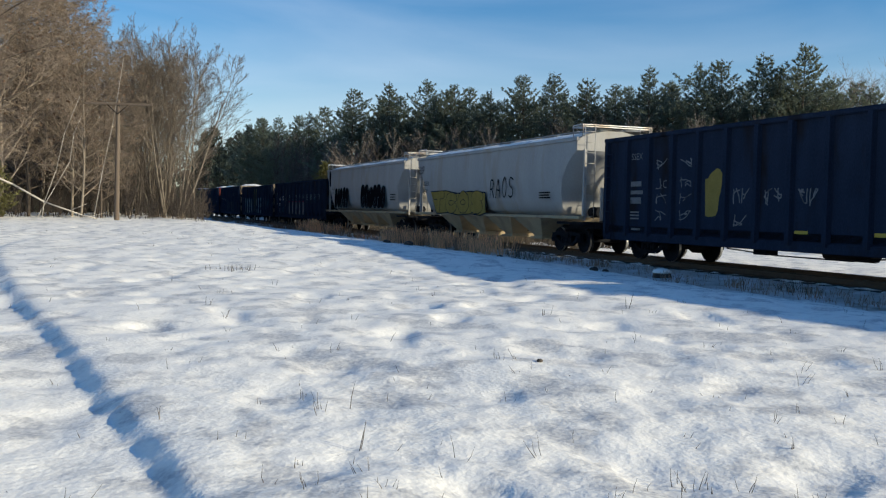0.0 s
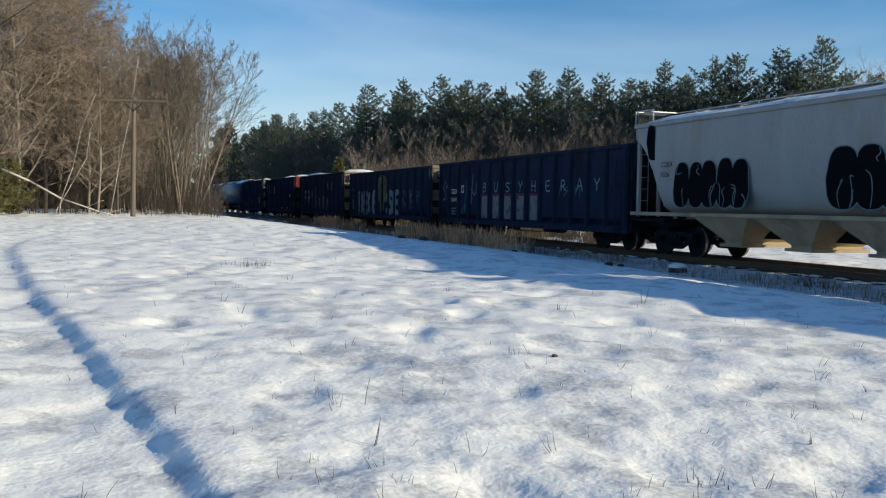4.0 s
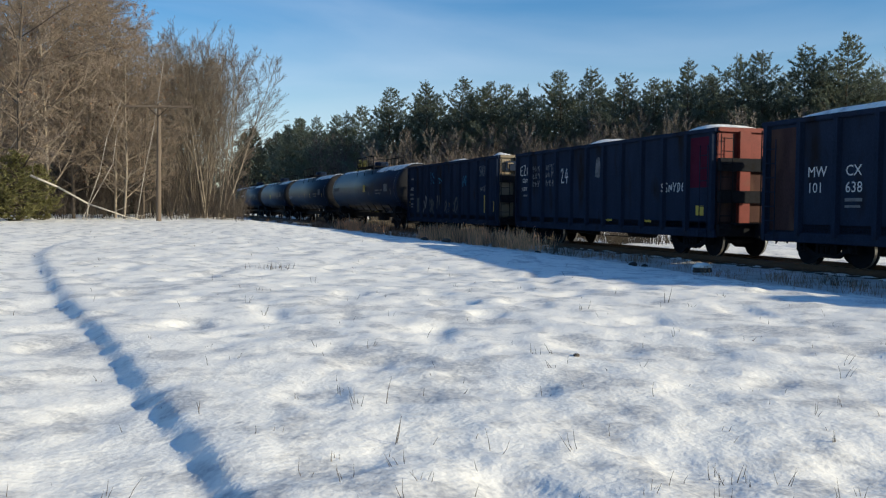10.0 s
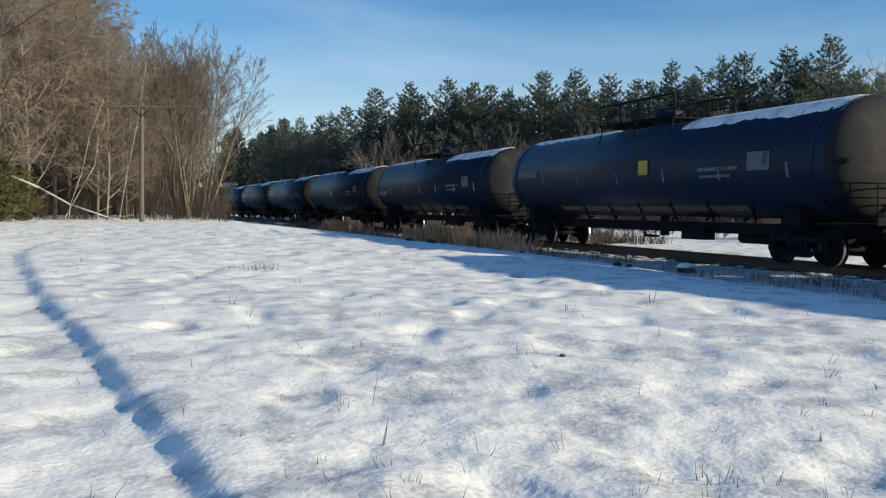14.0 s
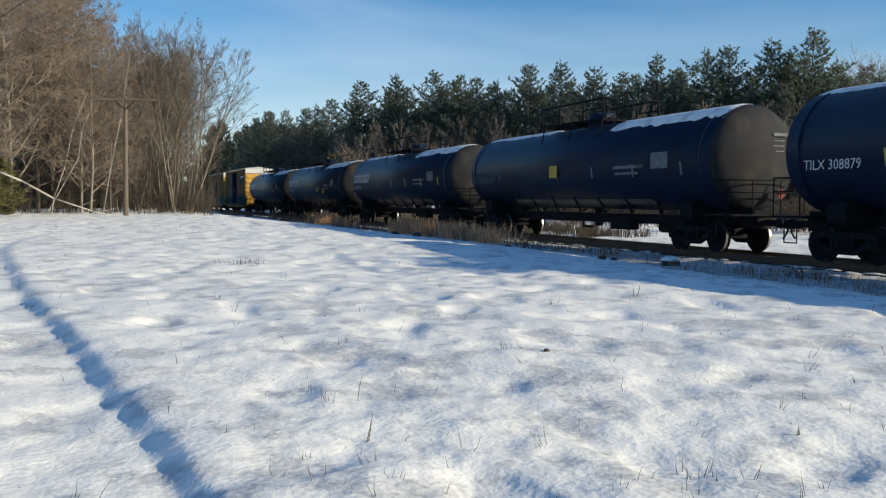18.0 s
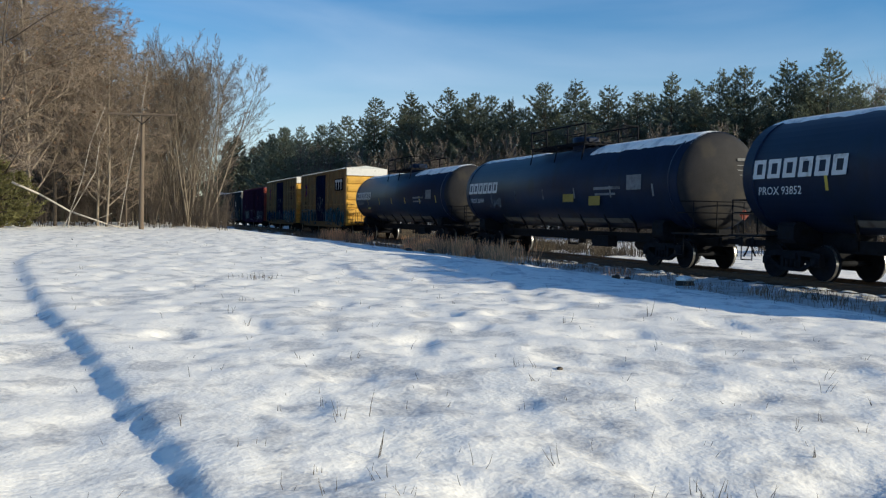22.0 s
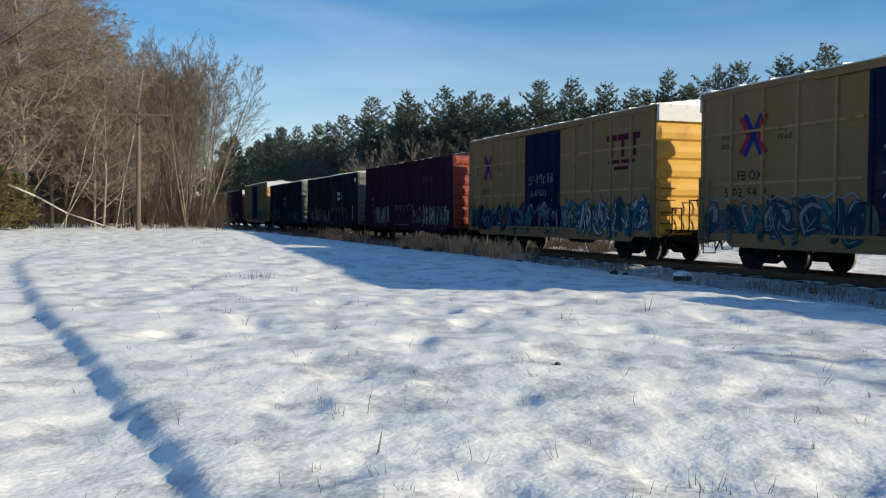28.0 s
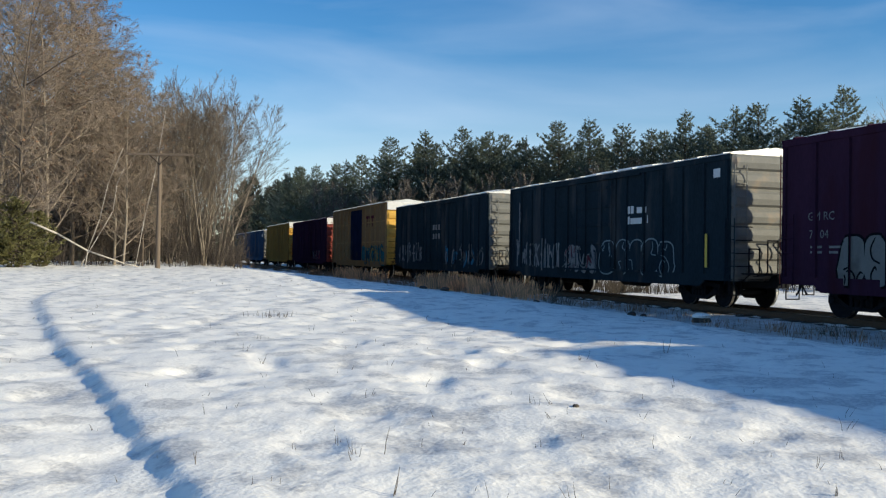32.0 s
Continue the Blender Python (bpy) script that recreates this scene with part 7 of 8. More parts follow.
def hardwood(seed, h, stems=1, lean=0.0, first=0.2, limbs=14, span=0.3, rise=50, curl=0.10, counts=(6, 5, 2), fork=38, twig="twig", trunk="bark", r=0.0075, fine=0.009, leaves=0.0, droop=0.0, shake=0.14):
    """Leafless hardwood: stems, limbs that leave them in a spiral and bend upwards, side branches, and straight fine twigs."""
    rnd = random.Random(seed)
    g, b = Geo(), Geo()

    def run(into, p, d, ln, r0, r1, n, sides, up, shake):
        """A tapering bent rod; gives its points and its directions."""
        pts, ways = [p], [d]
        for i in range(n):
            d = (d + Vector((rnd.uniform(-1, 1), rnd.uniform(-1, 1), rnd.uniform(-1, 1))) * shake + Vector((0, 0, up))).normalized()
            q = p + d * (ln / n)
            into.rod(p, q, r0 + (r1 - r0) * i / n, r0 + (r1 - r0) * (i + 1) / n, sides, 0, True, False)
            p = q
            pts.append(p)
            ways.append(d)
        return pts, ways

    def at(line, t):
        pts, ways = line
        k = min(int(t * (len(pts) - 1)), len(pts) - 2)
        return pts[k].lerp(pts[k + 1], t * (len(pts) - 1) - k), ways[k + 1]

    def sideways(d, degrees, flat=0.55):
        """A way that leaves d by so many degrees, more to the sides than up and down."""
        v = Vector((rnd.uniform(-1, 1), rnd.uniform(-1, 1), rnd.uniform(-flat, flat)))
        v = (v - d * v.dot(d)).normalized()
        a = radians(degrees)
        return (d * math.cos(a) + v * math.sin(a)).normalized()

    def spread(line, ln, rad, level):
        """Smaller and smaller branches along one."""
        last = level == len(counts) - 1
        for k in range(counts[level]):
            t = 0.22 + 0.78 * (k + rnd.random()) / counts[level]
            p, d = at(line, t)
            ln2 = ln * rnd.uniform(0.34, 0.58) * (1.15 - 0.5 * t)
            rad2 = max(fine, rad * 0.55 * (1.1 - 0.5 * t))
            line2 = run(b, p, sideways(d, fork * rnd.uniform(0.7, 1.3)), ln2, rad2, fine * 0.6, 1 if last else 3, 3, curl * 0.6 - droop * level * 0.12, 0.03 if last else shake)
            if not last:
                spread(line2, ln2, rad2, level + 1)
            elif leaves and rnd.random() < leaves:
                c = line2[0][-1]
                for _ in range(3):
                    u = Vector((rnd.uniform(-1, 1), rnd.uniform(-1, 1), rnd.uniform(-1, 0.3))) * 0.13
                    v = Vector((rnd.uniform(-1, 1), rnd.uniform(-1, 1), rnd.uniform(-1, 1))) * 0.06
                    b.poly([c - v, c + u, c + v], 1)

    for s in range(stems):
        az = 6.283 * s / stems + rnd.uniform(-0.5, 0.5)
        tilt = lean * rnd.uniform(0.45, 1.0) if stems > 1 else rnd.uniform(0, 0.05)
        off = Vector((math.cos(az), math.sin(az), 0)) * (0.25 * stems ** 0.5 if stems > 1 else 0)
        hh = h * (rnd.uniform(0.78, 1.0) if stems > 1 else 1.0)
        stem = run(g, off - Vector((0, 0, 0.2)), Vector((math.cos(az) * tilt, math.sin(az) * tilt, 1)).normalized(), hh, h * r, fine, 9, 6, 0.03, 0.045)
        turn = rnd.uniform(0, 6.283)
        for k in range(limbs):
            f = (k + rnd.random()) / limbs
            t = first + (0.985 - first) * f
            p, d = at(stem, t)
            turn += 2.4 + rnd.uniform(-0.5, 0.5)
            a = radians(rise + rnd.uniform(-14, 14))
            way = (Vector((math.cos(turn) * math.cos(a), math.sin(turn) * math.cos(a), math.sin(a))) + d * 0.15).normalized()
            ln = span * h * rnd.uniform(0.65, 1.15) * (0.25 + 0.75 * min(1.0, 3.2 * f + 0.35) * (1 - f) ** 0.55)
            rad = max(fine * 1.6, h * r * (1 - t) * 0.62)
            spread(run(g, p, way, ln, rad, fine, 5, 4, curl, shake), ln, rad, 0)
        for k in range(4):
            p, d = at(stem, 0.9 + 0.1 * rnd.random())
            run(b, p, sideways(d, 22), h * 0.06, fine * 1.3, fine * 0.6, 2, 3, 0.05, 0.08)
    return g.mesh("trunk", [M[trunk]]), b.mesh("crown", [M[twig], M["deadleaf"]])


def plant(name, meshes, x, y, scale, turn, label, category, group, sink=0.05, wide=1.0):
    z = (ground_z(x, y) if math.hypot(x, y) < 120 else 0) - sink
    ob = thing(name, label, category, group)
    ob.matrix_basis = Matrix.Translation((x, y, z)) @ Matrix.Rotation(radians(turn), 4, "Z") @ Matrix.Diagonal((scale * wide, scale * wide, scale, 1))
    for me in meshes:
        part(me.name.split(".")[0], me, None, ob)
    return ob


def far_depth(u):
    """How far off the edge of the pine wood stands, by direction."""
    return float(np.interp(u, [-0.30, -0.19, -0.08, 0.10, 0.42, 0.6], [165, 144, 118, 104, 86, 80]))


def build_woods():
    rnd = random.Random(11)
    pines = [pine_meshes(100 + i, 17.0, "needles", 0.29 + 0.04 * (i % 3), 0.20 + 0.06 * (i % 2), 0.70, 1.5) for i in range(6)]
    inner = [pine_meshes(120 + i, 17.0, "needles", 0.30, 0.2, 1.15, 0.85) for i in range(2)]
    # skyline pines, by direction and by height above eye level over distance
    sky = [(-0.165, 0.100), (-0.130, 0.106), (-0.083, 0.131), (-0.037, 0.139), (-0.003, 0.142), (0.032, 0.138), (0.012, 0.128), (0.072, 0.134), (0.112, 0.150), (0.146, 0.154), (0.178, 0.148), (0.210, 0.142),
           (0.250, 0.163), (0.305, 0.170), (0.334, 0.172), (0.381, 0.180), (0.423, 0.190), (0.40, 0.165), (0.28, 0.145), (0.505, 0.150), (0.46, 0.140)]
    for i, (u, k) in enumerate(sky):
        d = far_depth(u) + rnd.uniform(0, 5)
        h = 1.75 + k * d * 1.015
        plant("pine_tree", pines[i % 6], u * d, d, h / 17.0, rnd.uniform(0, 360), "tall white pine with dark green needles at the wood's edge", "pine tree", "pines beyond the track")
    for i in range(84):
        u = -0.2 + 0.8 * (i + rnd.random()) / 84
        d = far_depth(u) + rnd.uniform(4, 16)
        k = float(np.interp(u, [-0.2, 0, 0.25, 0.45, 0.6], [0.090, 0.126, 0.138, 0.15, 0.13]))
        h = 1.6 + k * d * rnd.uniform(0.82, 1.08)
        plant("pine_tree", inner[i % 2], u * d, d, h / 17.0, rnd.uniform(0, 360), "dark pine standing within the wood", "pine tree", "pines beyond the track")
    small = pine_meshes(150, 6.0, "yelneedles", 0.24, 0.05, 0.8)
    for u, d, h in ((-0.112, 100, 6.6), (-0.10, 104, 5.6), (0.165, 80, 5.2), (0.30, 74, 4.6)):
        plant("young_pine", small, u * d, d, h / 6.0, rnd.uniform(0, 360), "young yellow-green pine among the brush", "pine tree", "young pines")
    # leafless brush between the track and the pines
    brush = [bare_meshes(200 + i, 5.0, 8, 0.35, 2, "redtwig" if i % 2 else "darktwig", "twig", 0.0080, 0.12, 0.0, (2, 4), 0.4) for i in range(5)]
    for i in range(170):
        u = rnd.uniform(-0.25, 0.6)
        d = far_depth(u) * rnd.uniform(0.78, 1.0) - 3
        x, y = u * d, d
        if aside(x, y) < 9:
            continue
        h = rnd.uniform(4.0, 6.8) if i % 3 else rnd.uniform(6.0, 8.4)
        plant("brush", brush[i % 5], x, y, h / 5.0, rnd.uniform(0, 360), "leafless reddish-brown brush before the pines", "shrub", "brush beyond the track")
    dark_low = [bare_meshes(270 + i, 5.0, 9, 0.35, 2, "darktwig", "darktwig", 0.0050, 0.08, 0.0, (2, 4), 0.45) for i in range(2)]
    for i in range(170):
        x, y = on_line(rnd.uniform(-8, 95))
        x += rnd.uniform(13, 34)
        if aside(x, y) < 11 or y > 95:
            continue
        plant("low_brush", dark_low[i % 2], x, y, rnd.uniform(0.22, 0.46), rnd.uniform(0, 360), "low dark brush on the far side of the track", "shrub", "low brush beyond the track", wide=1.6)
    saplings = [hardwood(240 + i, 9.0, 1, 0, 0.22, 13, 0.30, 60, 0.03, (5, 4), 28, ("sapling", "redtwig", "sapling")[i], "sapling", 0.0048, 0.013, shake=0.05) for i in range(3)]
    for i in range(260):
        u = -0.24 + 0.84 * (i + rnd.random()) / 260
        d = far_depth(u) - rnd.uniform(1, 10)
        if aside(u * d, d) < 9:
            continue
        plant("sapling", saplings[i % 3], u * d, d, (1.5 + rnd.uniform(0.045, float(np.interp(u, [-0.24, 0.0, 0.2, 0.6], [0.082, 0.092, 0.110, 0.118]))) * d) / 9.0, rnd.uniform(0, 360), "slim leafless grey-brown sapling before the pines", "tree", "saplings before the pines")
    birches = [bare_meshes(230 + i, 9.0, 1, 0.25, 3, "redtwig", "birch", 0.006, 0.3, 0, (2, 3)) for i in range(2)]
    for i in range(34):
        u = rnd.uniform(-0.22, 0.5)
        d = far_depth(u) - rnd.uniform(2, 9)
        if aside(u * d, d) < 9:
            continue
        plant("young_birch", birches[i % 2], u * d, d, rnd.uniform(0.6, 1.05), rnd.uniform(0, 360), "slim pale-stemmed leafless birch", "birch tree", "birches before the pines")
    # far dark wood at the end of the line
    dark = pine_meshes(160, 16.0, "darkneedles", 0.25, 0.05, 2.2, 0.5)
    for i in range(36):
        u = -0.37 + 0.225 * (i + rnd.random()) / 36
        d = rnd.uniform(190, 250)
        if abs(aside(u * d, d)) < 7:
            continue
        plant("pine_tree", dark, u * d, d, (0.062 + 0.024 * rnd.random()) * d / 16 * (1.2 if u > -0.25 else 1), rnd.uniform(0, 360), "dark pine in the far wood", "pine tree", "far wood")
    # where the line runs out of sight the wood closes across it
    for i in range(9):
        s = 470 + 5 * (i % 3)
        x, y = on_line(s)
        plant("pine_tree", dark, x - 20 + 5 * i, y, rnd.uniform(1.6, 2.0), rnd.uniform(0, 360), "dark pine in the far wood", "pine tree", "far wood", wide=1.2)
    right = [bare_meshes(260 + i, 12.0, 1, 0.5, 3, "greytwig", "bark", 0.009, 0.25, 0, (3, 4)) for i in range(2)]
    for u, d, h in ((0.47, 92, 15), (0.49, 96, 16.5), (0.52, 90, 15.5), (0.545, 95, 15), (0.44, 98, 14), (0.20, 92, 9.5), (0.22, 96, 10)):
        plant("bare_tree", right[int(d) % 2], u * d, d, h / 12.0, rnd.uniform(0, 360), "leafless grey-brown hardwood tree", "tree", "bare trees beyond the track")


def build_left_wood():
    rnd = random.Random(23)
    # the round-headed clump of slender stems beside the pole
    forked = [hardwood(310 + i, 11.0, 6, 0.30, 0.28, 11, 0.44, 54, 0.03, (7, 5, 3), 27, "greytwig", "palebark", 0.0060, 0.0085, shake=0.05) for i in range(2)]
    wide = hardwood(318, 11.0, 8, 0.38, 0.24, 11, 0.46, 46, 0.03, (7, 5, 3), 28, "greytwig", "palebark", 0.0060, 0.0085, shake=0.05)
    clump = [hardwood(300 + i, 12.5, 1, 0, 0.24, 17, 0.36, 56, 0.03, (6, 5, 3), 28, "greytwig", "palebark", 0.0050, 0.0085, shake=0.05) for i in range(3)]
    thicket = [bare_meshes(320 + i, 7.0, 7, 0.30, 2, "darktwig", "darktwig", 0.0036, 0.15, 0, (2, 3), 0.22, (0.3, 0.45), 0.009) for i in range(3)]
    plant("bare_tree", wide, -0.284 * 58, 58, 1.06, 20, "leafless many-stemmed hardwood with a wide rounded crown", "tree", "bare trees on the near side")
    for k, (u, d, h) in enumerate(((-0.293, 61, 12.2), (-0.297, 58, 11.2), (-0.338, 64, 11.6), (-0.322, 68, 11.8))):
        plant("bare_tree", forked[k % 2], u * d, d, h / 11.0, 97 * k, "leafless many-stemmed hardwood with a rounded crown", "tree", "bare trees on the near side", wide=0.85)
    for i in range(20):
        u = -0.370 + 0.115 * (i + rnd.random()) / 20
        d = rnd.uniform(54, 74)
        if aside(u * d, d) > -4:
            continue
        h = float(np.interp(u, [-0.37, -0.31, -0.28, -0.255], [8.8, 8.8, 10.5, 7.5])) * rnd.uniform(0.72, 1.0) * d / 60
        plant("bare_tree", clump[i % 3], u * d, d, h / 12.5, rnd.uniform(0, 360), "slender leafless hardwood with pale bark beside the track", "tree", "bare trees on the near side")
    for i in range(64):
        u = rnd.uniform(-0.54, -0.246)
        d = rnd.uniform(52, 74)
        if aside(u * d, d) > -4:
            continue
        plant("thicket", thicket[i % 3], u * d, d, rnd.uniform(0.35, 0.75), rnd.uniform(0, 360), "dense leafless thicket of upright stems", "shrub", "thicket on the near side")
    for i in range(18):
        u = -0.56 + 0.32 * (i + rnd.random()) / 18
        d = rnd.uniform(47, 53)
        if aside(u * d, d) > -4:
            continue
        plant("low_brush", thicket[i % 3], u * d, d, rnd.uniform(0.16, 0.32), rnd.uniform(0, 360), "low dark brush along the field's edge", "shrub", "low brush on the near side", wide=1.5)
    for i in range(13):
        u = -0.31 + 0.064 * (i + rnd.random()) / 13
        d = rnd.uniform(51, 57)
        if aside(u * d, d) > -4:
            continue
        plant("low_brush", thicket[i % 3], u * d, d, rnd.uniform(0.15, 0.28), rnd.uniform(0, 360), "dense dark brush at the foot of the trees", "shrub", "low brush on the near side", wide=1.4)
    # the tall brown wood
    tall = [hardwood(340 + i, 16.0, 1, 0, 0.10, 38, 0.34, 18 + 8 * (i % 2), 0.05, (8, 6, 4), 44, "twig", "palebark" if i % 2 else "bark", 0.0065, 0.0095, 0.02, 0.3) for i in range(4)]
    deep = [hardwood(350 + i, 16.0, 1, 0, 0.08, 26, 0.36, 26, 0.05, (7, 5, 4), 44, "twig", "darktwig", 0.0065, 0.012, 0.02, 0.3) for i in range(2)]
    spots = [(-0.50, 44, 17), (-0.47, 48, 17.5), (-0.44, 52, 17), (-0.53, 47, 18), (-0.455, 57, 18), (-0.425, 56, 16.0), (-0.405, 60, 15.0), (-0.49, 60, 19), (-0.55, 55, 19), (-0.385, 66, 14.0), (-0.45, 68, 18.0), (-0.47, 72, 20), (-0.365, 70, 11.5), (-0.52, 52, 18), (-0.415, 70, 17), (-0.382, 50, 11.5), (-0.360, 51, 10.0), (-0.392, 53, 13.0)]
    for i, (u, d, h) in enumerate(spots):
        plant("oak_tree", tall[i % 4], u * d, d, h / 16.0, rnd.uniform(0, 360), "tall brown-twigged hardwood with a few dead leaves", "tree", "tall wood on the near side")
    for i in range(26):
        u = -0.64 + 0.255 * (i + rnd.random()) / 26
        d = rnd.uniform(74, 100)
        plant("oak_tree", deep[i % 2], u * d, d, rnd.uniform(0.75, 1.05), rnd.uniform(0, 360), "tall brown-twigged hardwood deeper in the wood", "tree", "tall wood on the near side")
    # dark pines added as backing, in place of the shade within the wood
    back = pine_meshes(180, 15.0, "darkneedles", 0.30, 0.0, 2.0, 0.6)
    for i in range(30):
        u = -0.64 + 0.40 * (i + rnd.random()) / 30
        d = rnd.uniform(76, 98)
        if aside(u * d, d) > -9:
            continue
        plant("pine_tree", back, u * d, d, rnd.uniform(0.7, 1.0) if u < -0.38 else rnd.uniform(0.28, 0.42), rnd.uniform(0, 360), "dark pine added for the shaded depth of the near wood", "pine tree", "pines in the near wood")
    # evergreen bush at the field's edge
    bush = pine_meshes(170, 4.2, "yelneedles", 0.36, 0.02, 0.55, 1.2)
    for u, d, s in ((-0.505, 43, 0.80), (-0.478, 45, 0.66), (-0.545, 42, 0.95)):
        plant("evergreen_bush", bush, u * d, d, s, rnd.uniform(0, 360), "low yellow-green evergreen bush at the field's edge", "shrub", "evergreen bushes")
    # leaning and fallen birches
    g = Geo()
    pts = [(-20.77, 42.5, 3.01), (-19.69, 43.0, 2.48), (-18.43, 43.6, 1.66), (-16.83, 44.2, 1.05), (-16.24, 44.6, 0.88)]
    for i, (p, q) in enumerate(zip(pts, pts[1:])):
        g.rod(p, q, 0.055 - 0.008 * i, 0.047 - 0.008 * i, 8)
    for p, q in (((-17.4, 44.0, 1.25), (-16.6, 44.2, 1.6)), ((-16.6, 44.4, 0.98), (-15.9, 44.8, 1.15))):
        g.rod(p, q, 0.018, 0.008, 4)
    solid("fallen_birch", g, M["birch"], "fallen white birch trunk resting on the brush at the field's edge", "fallen tree")
    stems = (((-20.0, 47.0, 0.7), (-19.86, 47.0, 1.67), (-19.25, 47.0, 3.32), (-18.82, 47.0, 5.26), (-18.03, 47.0, 7.19)),
             ((-20.5, 47.5, 0.7), (-20.24, 47.5, 1.21), (-19.53, 47.5, 2.43), (-18.74, 47.5, 3.79), (-18.53, 47.5, 5.30), (-18.12, 47.5, 6.20)),
             ((-17.7, 48.0, 0.7), (-17.59, 48.0, 1.22), (-17.21, 48.0, 3.36), (-16.65, 48.0, 5.95), (-16.10, 48.0, 9.42)),
             ((-25.0, 46.0, 0.8), (-24.34, 46.0, 2.83), (-23.55, 46.0, 4.45), (-22.62, 46.0, 5.91), (-21.86, 46.0, 6.64)))
    for pts in stems:
        g = Geo()
        n = len(pts) - 1
        for k, (p, q) in enumerate(zip(pts, pts[1:])):
            g.rod(p, q, 0.026 - 0.016 * k / n, 0.026 - 0.016 * (k + 1) / n, 6)
        solid("leaning_birch", g, M["birch"], "thin white birch leaning in the thicket", "birch tree", "leaning birches")


def build_pole():
    x, y = -15.42, 45.0
    z = 0.75
    pole = thing("utility_pole", "weathered wooden pole with one crossarm at the wood's edge", "utility pole", m=pose(x, y, z, 0, 0.6, 0))
    g = Geo()
    g.lathe([(-0.4, 0.135), (0.5, 0.128), (2.5, 0.112), (4.5, 0.096), (6.0, 0.082), (6.05, 0.06), (6.06, 0.0)], "z", 12)
    part("shaft", g, M["wood"], pole)
    g = Geo()
    g.box(-1.67, 1.72, -0.16, -0.06, 5.80, 5.91, 0, 0.01)
    part("crossarm", g, M["wood"], pole, "long wooden crossarm")
    for sgn in (-1, 1):
        g = Geo()
        g.rod((sgn * 0.55, -0.12, 5.85), (0, -0.10, 5.35), 0.02, seg=5)
        part("brace", g, M["steel"], pole)
    for q in (-1.5, -1.1, -0.7, 0.7, 1.1, 1.55):
        g = Geo()
        g.rod((q, -0.11, 5.93), (q, -0.11, 6.03), 0.014, seg=5)
        g.lathe([(6.0, 0.0), (6.0, 0.035), (6.06, 0.045), (6.10, 0.02), (6.10, 0.0)], "z", 8, 0, (q, -0.11, 0))
        part("insulator_pin", g, M["wood"], pole)



# ---- grasses and small things ----
def blades(g, x, y, z, n, h, spread, rnd, lean=0.35, w=0.006, mat=0):
    """Dry stalks springing from one root, each a thin bent three-sided blade."""
    for _ in range(n):
        a, k = rnd.uniform(0, 6.283), rnd.uniform(0.2, 1.0)
        hh = h * rnd.uniform(0.5, 1.1)
        p = Vector((x + spread * k * math.cos(a), y + spread * k * math.sin(a), z - 0.03))
        d = Vector((math.cos(a) * lean * rnd.random(), math.sin(a) * lean * rnd.random(), 1))
        q = p + d * hh * 0.55
        e = q + (d + Vector((rnd.uniform(-0.5, 0.5), rnd.uniform(-0.5, 0.5), 0)) * lean).normalized() * hh * 0.5
        g.rod(p, q, w, w * 0.8, 3, mat, True, False)
        g.rod(q, e, w * 0.8, w * 0.25, 3, mat, True, False)


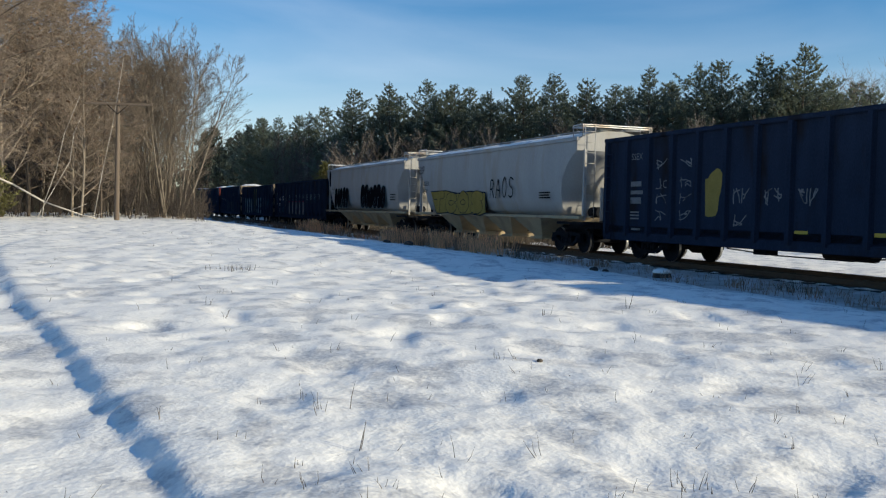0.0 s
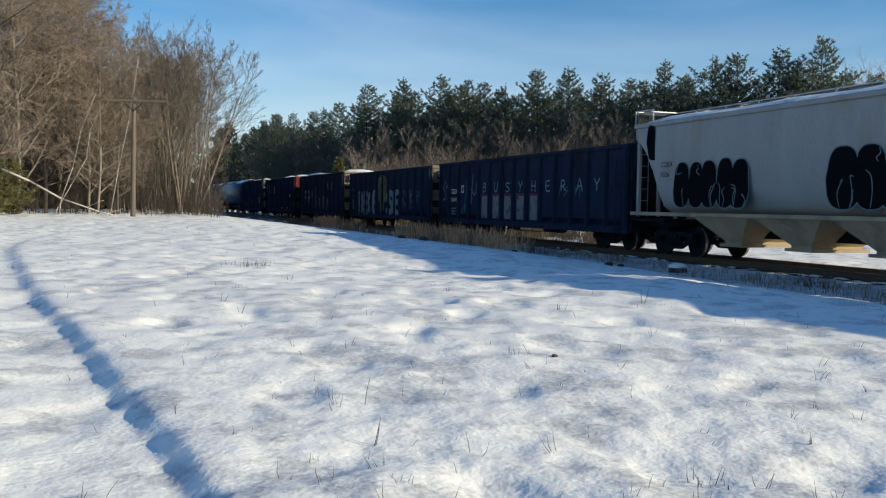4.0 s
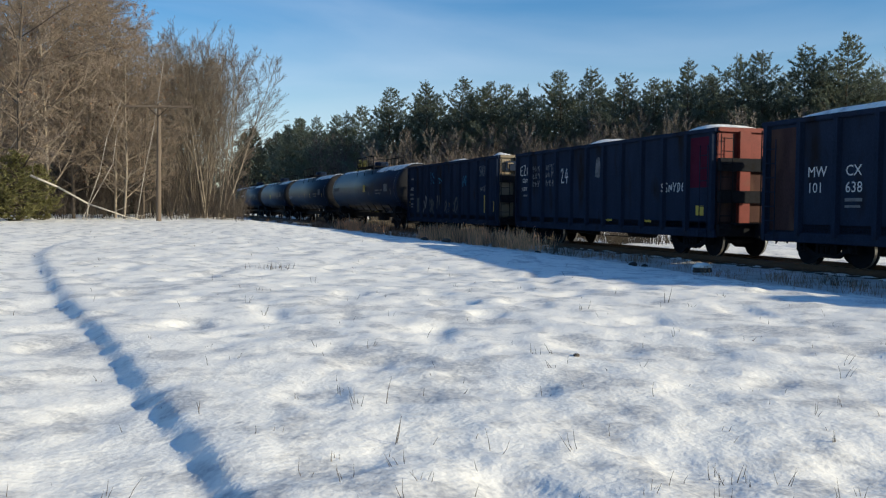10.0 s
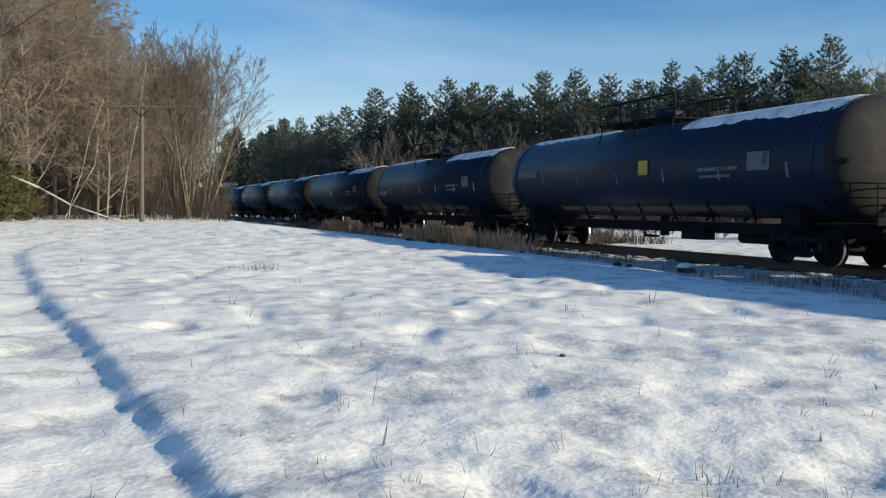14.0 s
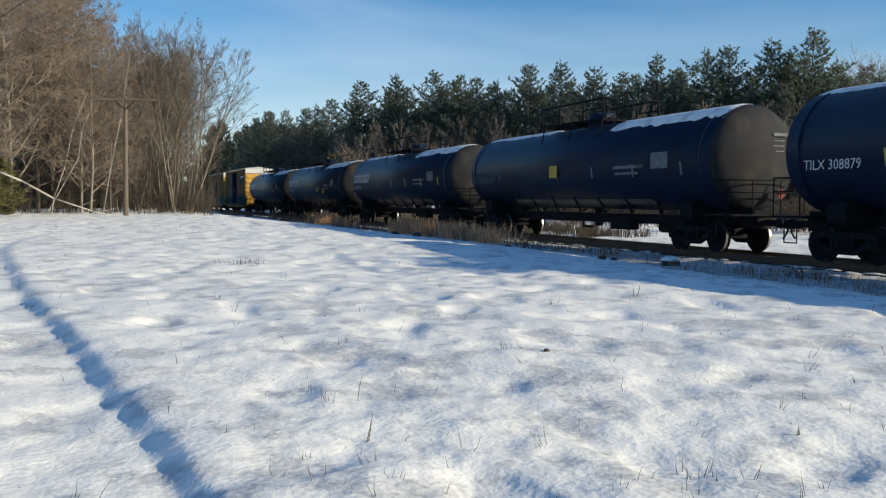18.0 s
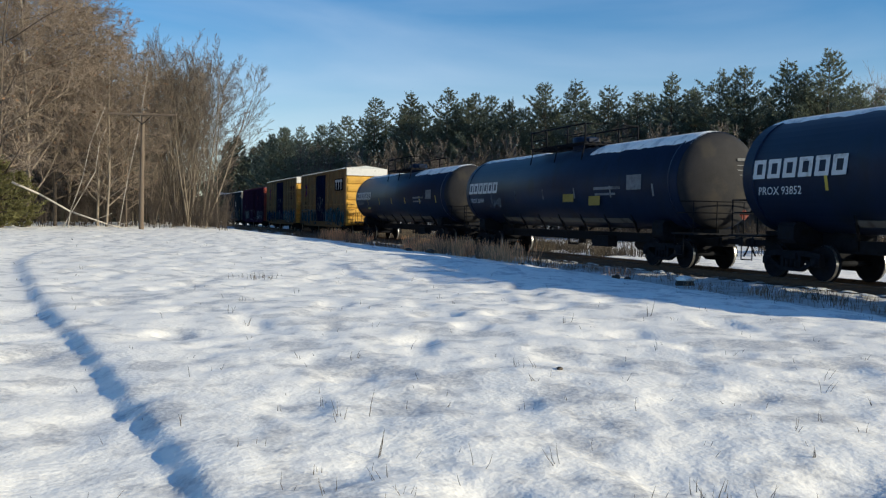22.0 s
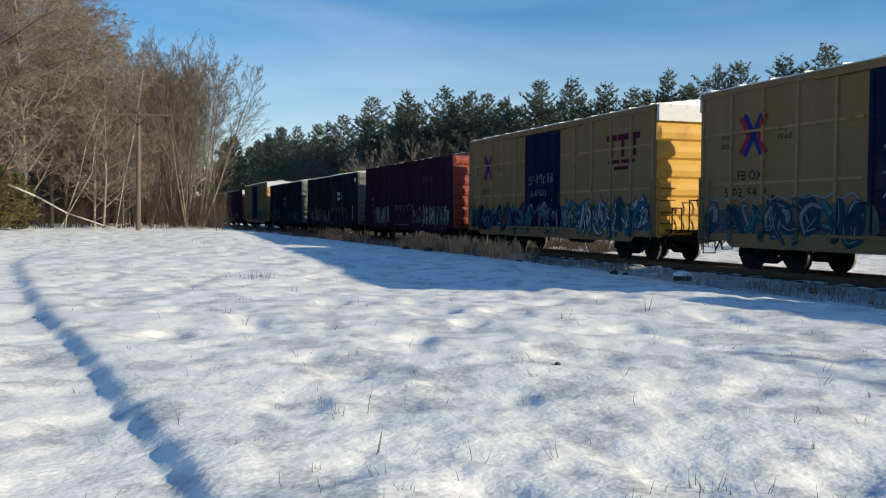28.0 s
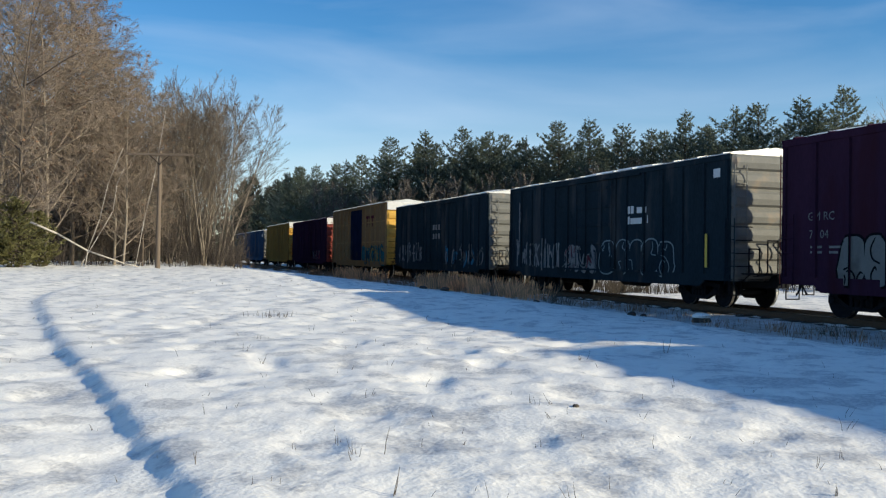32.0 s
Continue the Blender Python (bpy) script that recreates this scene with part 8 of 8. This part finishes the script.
def build_grass():
    rnd = random.Random(5)
    # tall straw and weeds along the near shoulder
    tufts = {"straw": Geo(), "weed": Geo()}
    for i in range(190):
        s = (rnd.uniform(17, 33), rnd.uniform(30, 100), rnd.uniform(19, 31), rnd.uniform(28, 60), rnd.uniform(-6, 14) if i % 3 == 0 else rnd.uniform(19, 31) if i % 3 == 1 else rnd.uniform(43, 54))[i % 5]
        straw = 17 < s < 33 or 42 < s < 55
        d = rnd.uniform(1.75, 2.9) if straw else rnd.uniform(2.0, 3.5)
        x, y = on_line(s)
        h = heading(s)
        x, y = x + math.sin(h) * d, y - math.cos(h) * d
        if aside(x, y) > 0:
            continue
        tall = (0.80 if straw else 0.50 if s > 28 else 0.30) * rnd.uniform(0.7, 1.15)
        blades(tufts["straw" if straw and rnd.random() < 0.8 else "weed"], x, y, ground_z(x, y) + 0.03, rnd.randint(16, 26), tall, 0.45, rnd, 0.4, 0.009 + 0.00012 * max(0, s))
    solid("straw_grass", tufts["straw"], M["straw"], "tall dry straw-coloured grass beside the track", "grass", kind="stuff")
    solid("dry_weeds", tufts["weed"], M["weed"], "dry brown weeds standing beside the track", "grass", kind="stuff")
    # the rank growth on the far shoulder, thinning out towards the open end
    g = Geo()
    for i in range(620):
        s = 20 + 70 * rnd.random() ** 1.25
        if s < 27 and rnd.random() < 0.65:
            continue
        x, y = on_line(s)
        h, d = heading(s), rnd.uniform(2.3, 6.5)
        x, y = x - math.sin(h) * d, y + math.cos(h) * d
        if aside(x, y) < 2.2:
            continue
        blades(g, x, y, ground_z(x, y) + 0.02, rnd.randint(22, 30), rnd.uniform(0.35, 0.8), 0.55, rnd, 0.45, 0.012 + 0.0002 * s)
    solid("far_shoulder_weeds", g, M["sprig"], "rank dead brown weeds on the far shoulder of the track", "weeds", kind="stuff")
    g = Geo()
    for x, y, h in ((8.55, 20.0, 0.40), (8.35, 20.3, 0.32), (8.7, 19.6, 0.28), (3.3, 29.5, 0.55), (3.0, 30.0, 0.45), (3.55, 29.0, 0.4)):
        blades(g, x, y, ground_z(x, y) + 0.02, 26, h, 0.22, rnd, 0.7, 0.007)
    solid("dark_weeds", g, M["sprig"], "dark clump of dead weeds on the bare shoulder", "weeds", kind="stuff")
    g = Geo()
    for i in range(60):
        s = rnd.uniform(-9, 34)
        x, y = on_line(s)
        h = heading(s)
        d, ln, w, t = rnd.choice((-1.15, -1.25, -1.35, -1.5, 0.1)) + rnd.uniform(-0.1, 0.1), rnd.uniform(0.25, 0.6), rnd.uniform(0.03, 0.09), rnd.uniform(-0.25, 0.25)
        cx, cy = x - math.sin(h) * d, y + math.cos(h) * d
        cx, cy = (cx, cy) if d > 0 or aside(cx, cy) < 0 else (x + math.sin(h) * d, y - math.cos(h) * d)
        b = len(g.v)
        for k in range(7):
            v = -1 + k / 3
            px, py = cx + math.cos(h + t) * ln / 2 * v, cy + math.sin(h + t) * ln / 2 * v
            e = w * math.sqrt(max(0.0, 1 - v * v)) + 0.004
            for q, z in ((-1, 0.0), (0, 0.035), (1, 0.0)):
                g.v.append((px - math.sin(h + t) * e * q, py + math.cos(h + t) * e * q, 0.005 + z * (1 - v * v)))
        for k in range(6):
            for q in range(2):
                g.face((b + 3 * k + q, b + 3 * k + 3 + q, b + 3 * k + 4 + q, b + 3 * k + 1 + q), 0, True)
    solid("snow_patches", g, M["carsnow"], "thin strips of old snow lying between the sleepers", "snow", kind="stuff")
    # sparse sprigs pricking through the snow
    g = Geo()
    for i in range(300):
        r = 3.2 * math.exp(rnd.random() * 2.5)
        a = radians(rnd.uniform(-30, 30))
        x, y = r * math.sin(a), r * math.cos(a)
        if aside(x, y) > -3.4:
            continue
        blades(g, x, y, ground_z(x, y), rnd.choice((1, 1, 2, 3)), rnd.uniform(0.05, 0.14), 0.04, rnd, 0.8, 0.0016 + 0.00012 * r)
    solid("grass_sprigs", g, M["sprig"], "sparse dry grass sprigs pricking through the snow", "grass", kind="stuff")
    # short dry grass on the bare shoulder
    g = Geo()
    for i in range(330):
        s = rnd.uniform(-9, 18)
        e = bare_edge(s)
        d = rnd.uniform(1.9, e - 0.05)
        x, y = on_line(s)
        h = heading(s)
        x, y = x + math.sin(h) * d, y - math.cos(h) * d
        blades(g, x, y, -0.12, rnd.randint(3, 7), rnd.uniform(0.12, 0.34), 0.22, rnd, 0.5, 0.006)
    solid("shoulder_grass", g, M["weed"], "short dry grey-brown grass on the bare shoulder", "grass", kind="stuff")
    # sprigs that stand out singly
    for x, y, n, h, sp in ((-0.46, 5.44, 1, 0.18, 0.02), (-0.35, 4.50, 2, 0.16, 0.04), (-1.50, 5.03, 2, 0.10, 0.04), (1.20, 4.09, 6, 0.12, 0.13), (1.30, 3.97, 3, 0.08, 0.06), (1.93, 4.57, 3, 0.10, 0.02), (-4.05, 18.15, 16, 0.16, 0.40), (-3.68, 18.00, 10, 0.13, 0.40), (2.66, 11.55, 2, 0.26, 0.03), (1.42, 10.35, 2, 0.16, 0.08), (-0.56, 4.20, 3, 0.08, 0.05)):
        g = Geo()
        blades(g, 0, 0, 0, n, h, sp, rnd, 0.5, 0.003 if y < 10 else 0.006)
        solid("grass_sprig", g, M["sprig"], "single dry grass sprig standing in the snow", "grass", "sprigs in the snow", m=pose(x, y, ground_z(x, y)))
    # a dark clod and a few stones on the shoulder
    for i, (x, y, r) in enumerate(((0.92, 7.01, 0.019), (4.9, 25.4, 0.10), (5.15, 25.0, 0.08), (-0.6, 36.5, 0.16), (-1.6, 38.5, 0.14), (2.6, 30.2, 0.10))):
        g = Geo()
        n, m_ = 6, 9
        for a in range(n + 1):
            for b in range(m_):
                t, f = math.pi * a / n, 2 * math.pi * b / m_
                k = r * (1 + 0.3 * noise.noise(Vector((math.cos(f) * 2 + i, math.sin(f) * 2, a))))
                g.v.append((k * 1.4 * math.sin(t) * math.cos(f), k * 1.2 * math.sin(t) * math.sin(f), k * 0.8 * math.cos(t)))
        for a in range(n):
            for b in range(m_):
                c = (b + 1) % m_
                g.face((a * m_ + b, a * m_ + c, (a + 1) * m_ + c, (a + 1) * m_ + b), 0, True)
        solid("clod", g, M["tie"], "dark frozen clod lying on the snow", "clod", "clods on the snow", m=pose(x, y, ground_z(x, y) + r * 0.3, 0, 0, 40 * i))
    # stump under a cap of snow beside the rails
    x, y = 6.55, 24.2
    st = thing("stump", "low stump under a rounded cap of snow beside the track", "stump", m=pose(x, y, ground_z(x, y)))
    g = Geo()
    g.lathe([(-0.1, 0.28), (0.08, 0.27), (0.22, 0.22), (0.23, 0.0)], "z", 12)
    part("wood", g, M["tie"], st)
    g = Geo()
    prof = [(0.19, 0.25), (0.22, 0.27), (0.27, 0.23), (0.31, 0.13), (0.32, 0.0)]
    g.lathe(prof, "z", 14)
    part("snow_cap", g, M["carsnow"], st, "rounded cap of snow")


def build_ties():
    """Sleepers: the near ones singly, the far ones joined."""
    g = Geo()
    g.box(-0.11, 0.11, -1.3, 1.3, -0.14, 0.0, 0, 0.015)
    me = g.mesh("tie", [M["tie"]])
    bed = thing("sleepers", "row of dark creosoted timber sleepers under the rails", "sleepers", kind="structure")
    rest = Geo()
    for i in range(760):
        s = -20 + 0.53 * i
        x, y = on_line(s)
        h = heading(s)
        if i < 200:
            part("tie", me, None, bed, at=pose(x, y, -0.005 + 0.008 * math.sin(i * 7.7), 0, 0, math.degrees(h) + 1.2 * math.sin(i * 3.1)))
        else:
            ux, uy = math.cos(h), math.sin(h)
            b = len(rest.v)
            for z in (-0.14, 0.0):
                for p, q in ((-0.11, -1.3), (0.11, -1.3), (0.11, 1.3), (-0.11, 1.3)):
                    rest.v.append((x + ux * p - uy * q, y + uy * p + ux * q, z))
            for q in ((4, 5, 6, 7), (0, 1, 5, 4), (1, 2, 6, 5), (2, 3, 7, 6), (3, 0, 4, 7)):
                rest.face(tuple(b + k for k in q))
    tagged(part("far_tie", rest, M["tie"], bed), kind="stuff")


build_ground()
build_bed()
build_rails()
build_train()
build_pole()
build_woods()
build_left_wood()
build_grass()
build_ties()

motions()
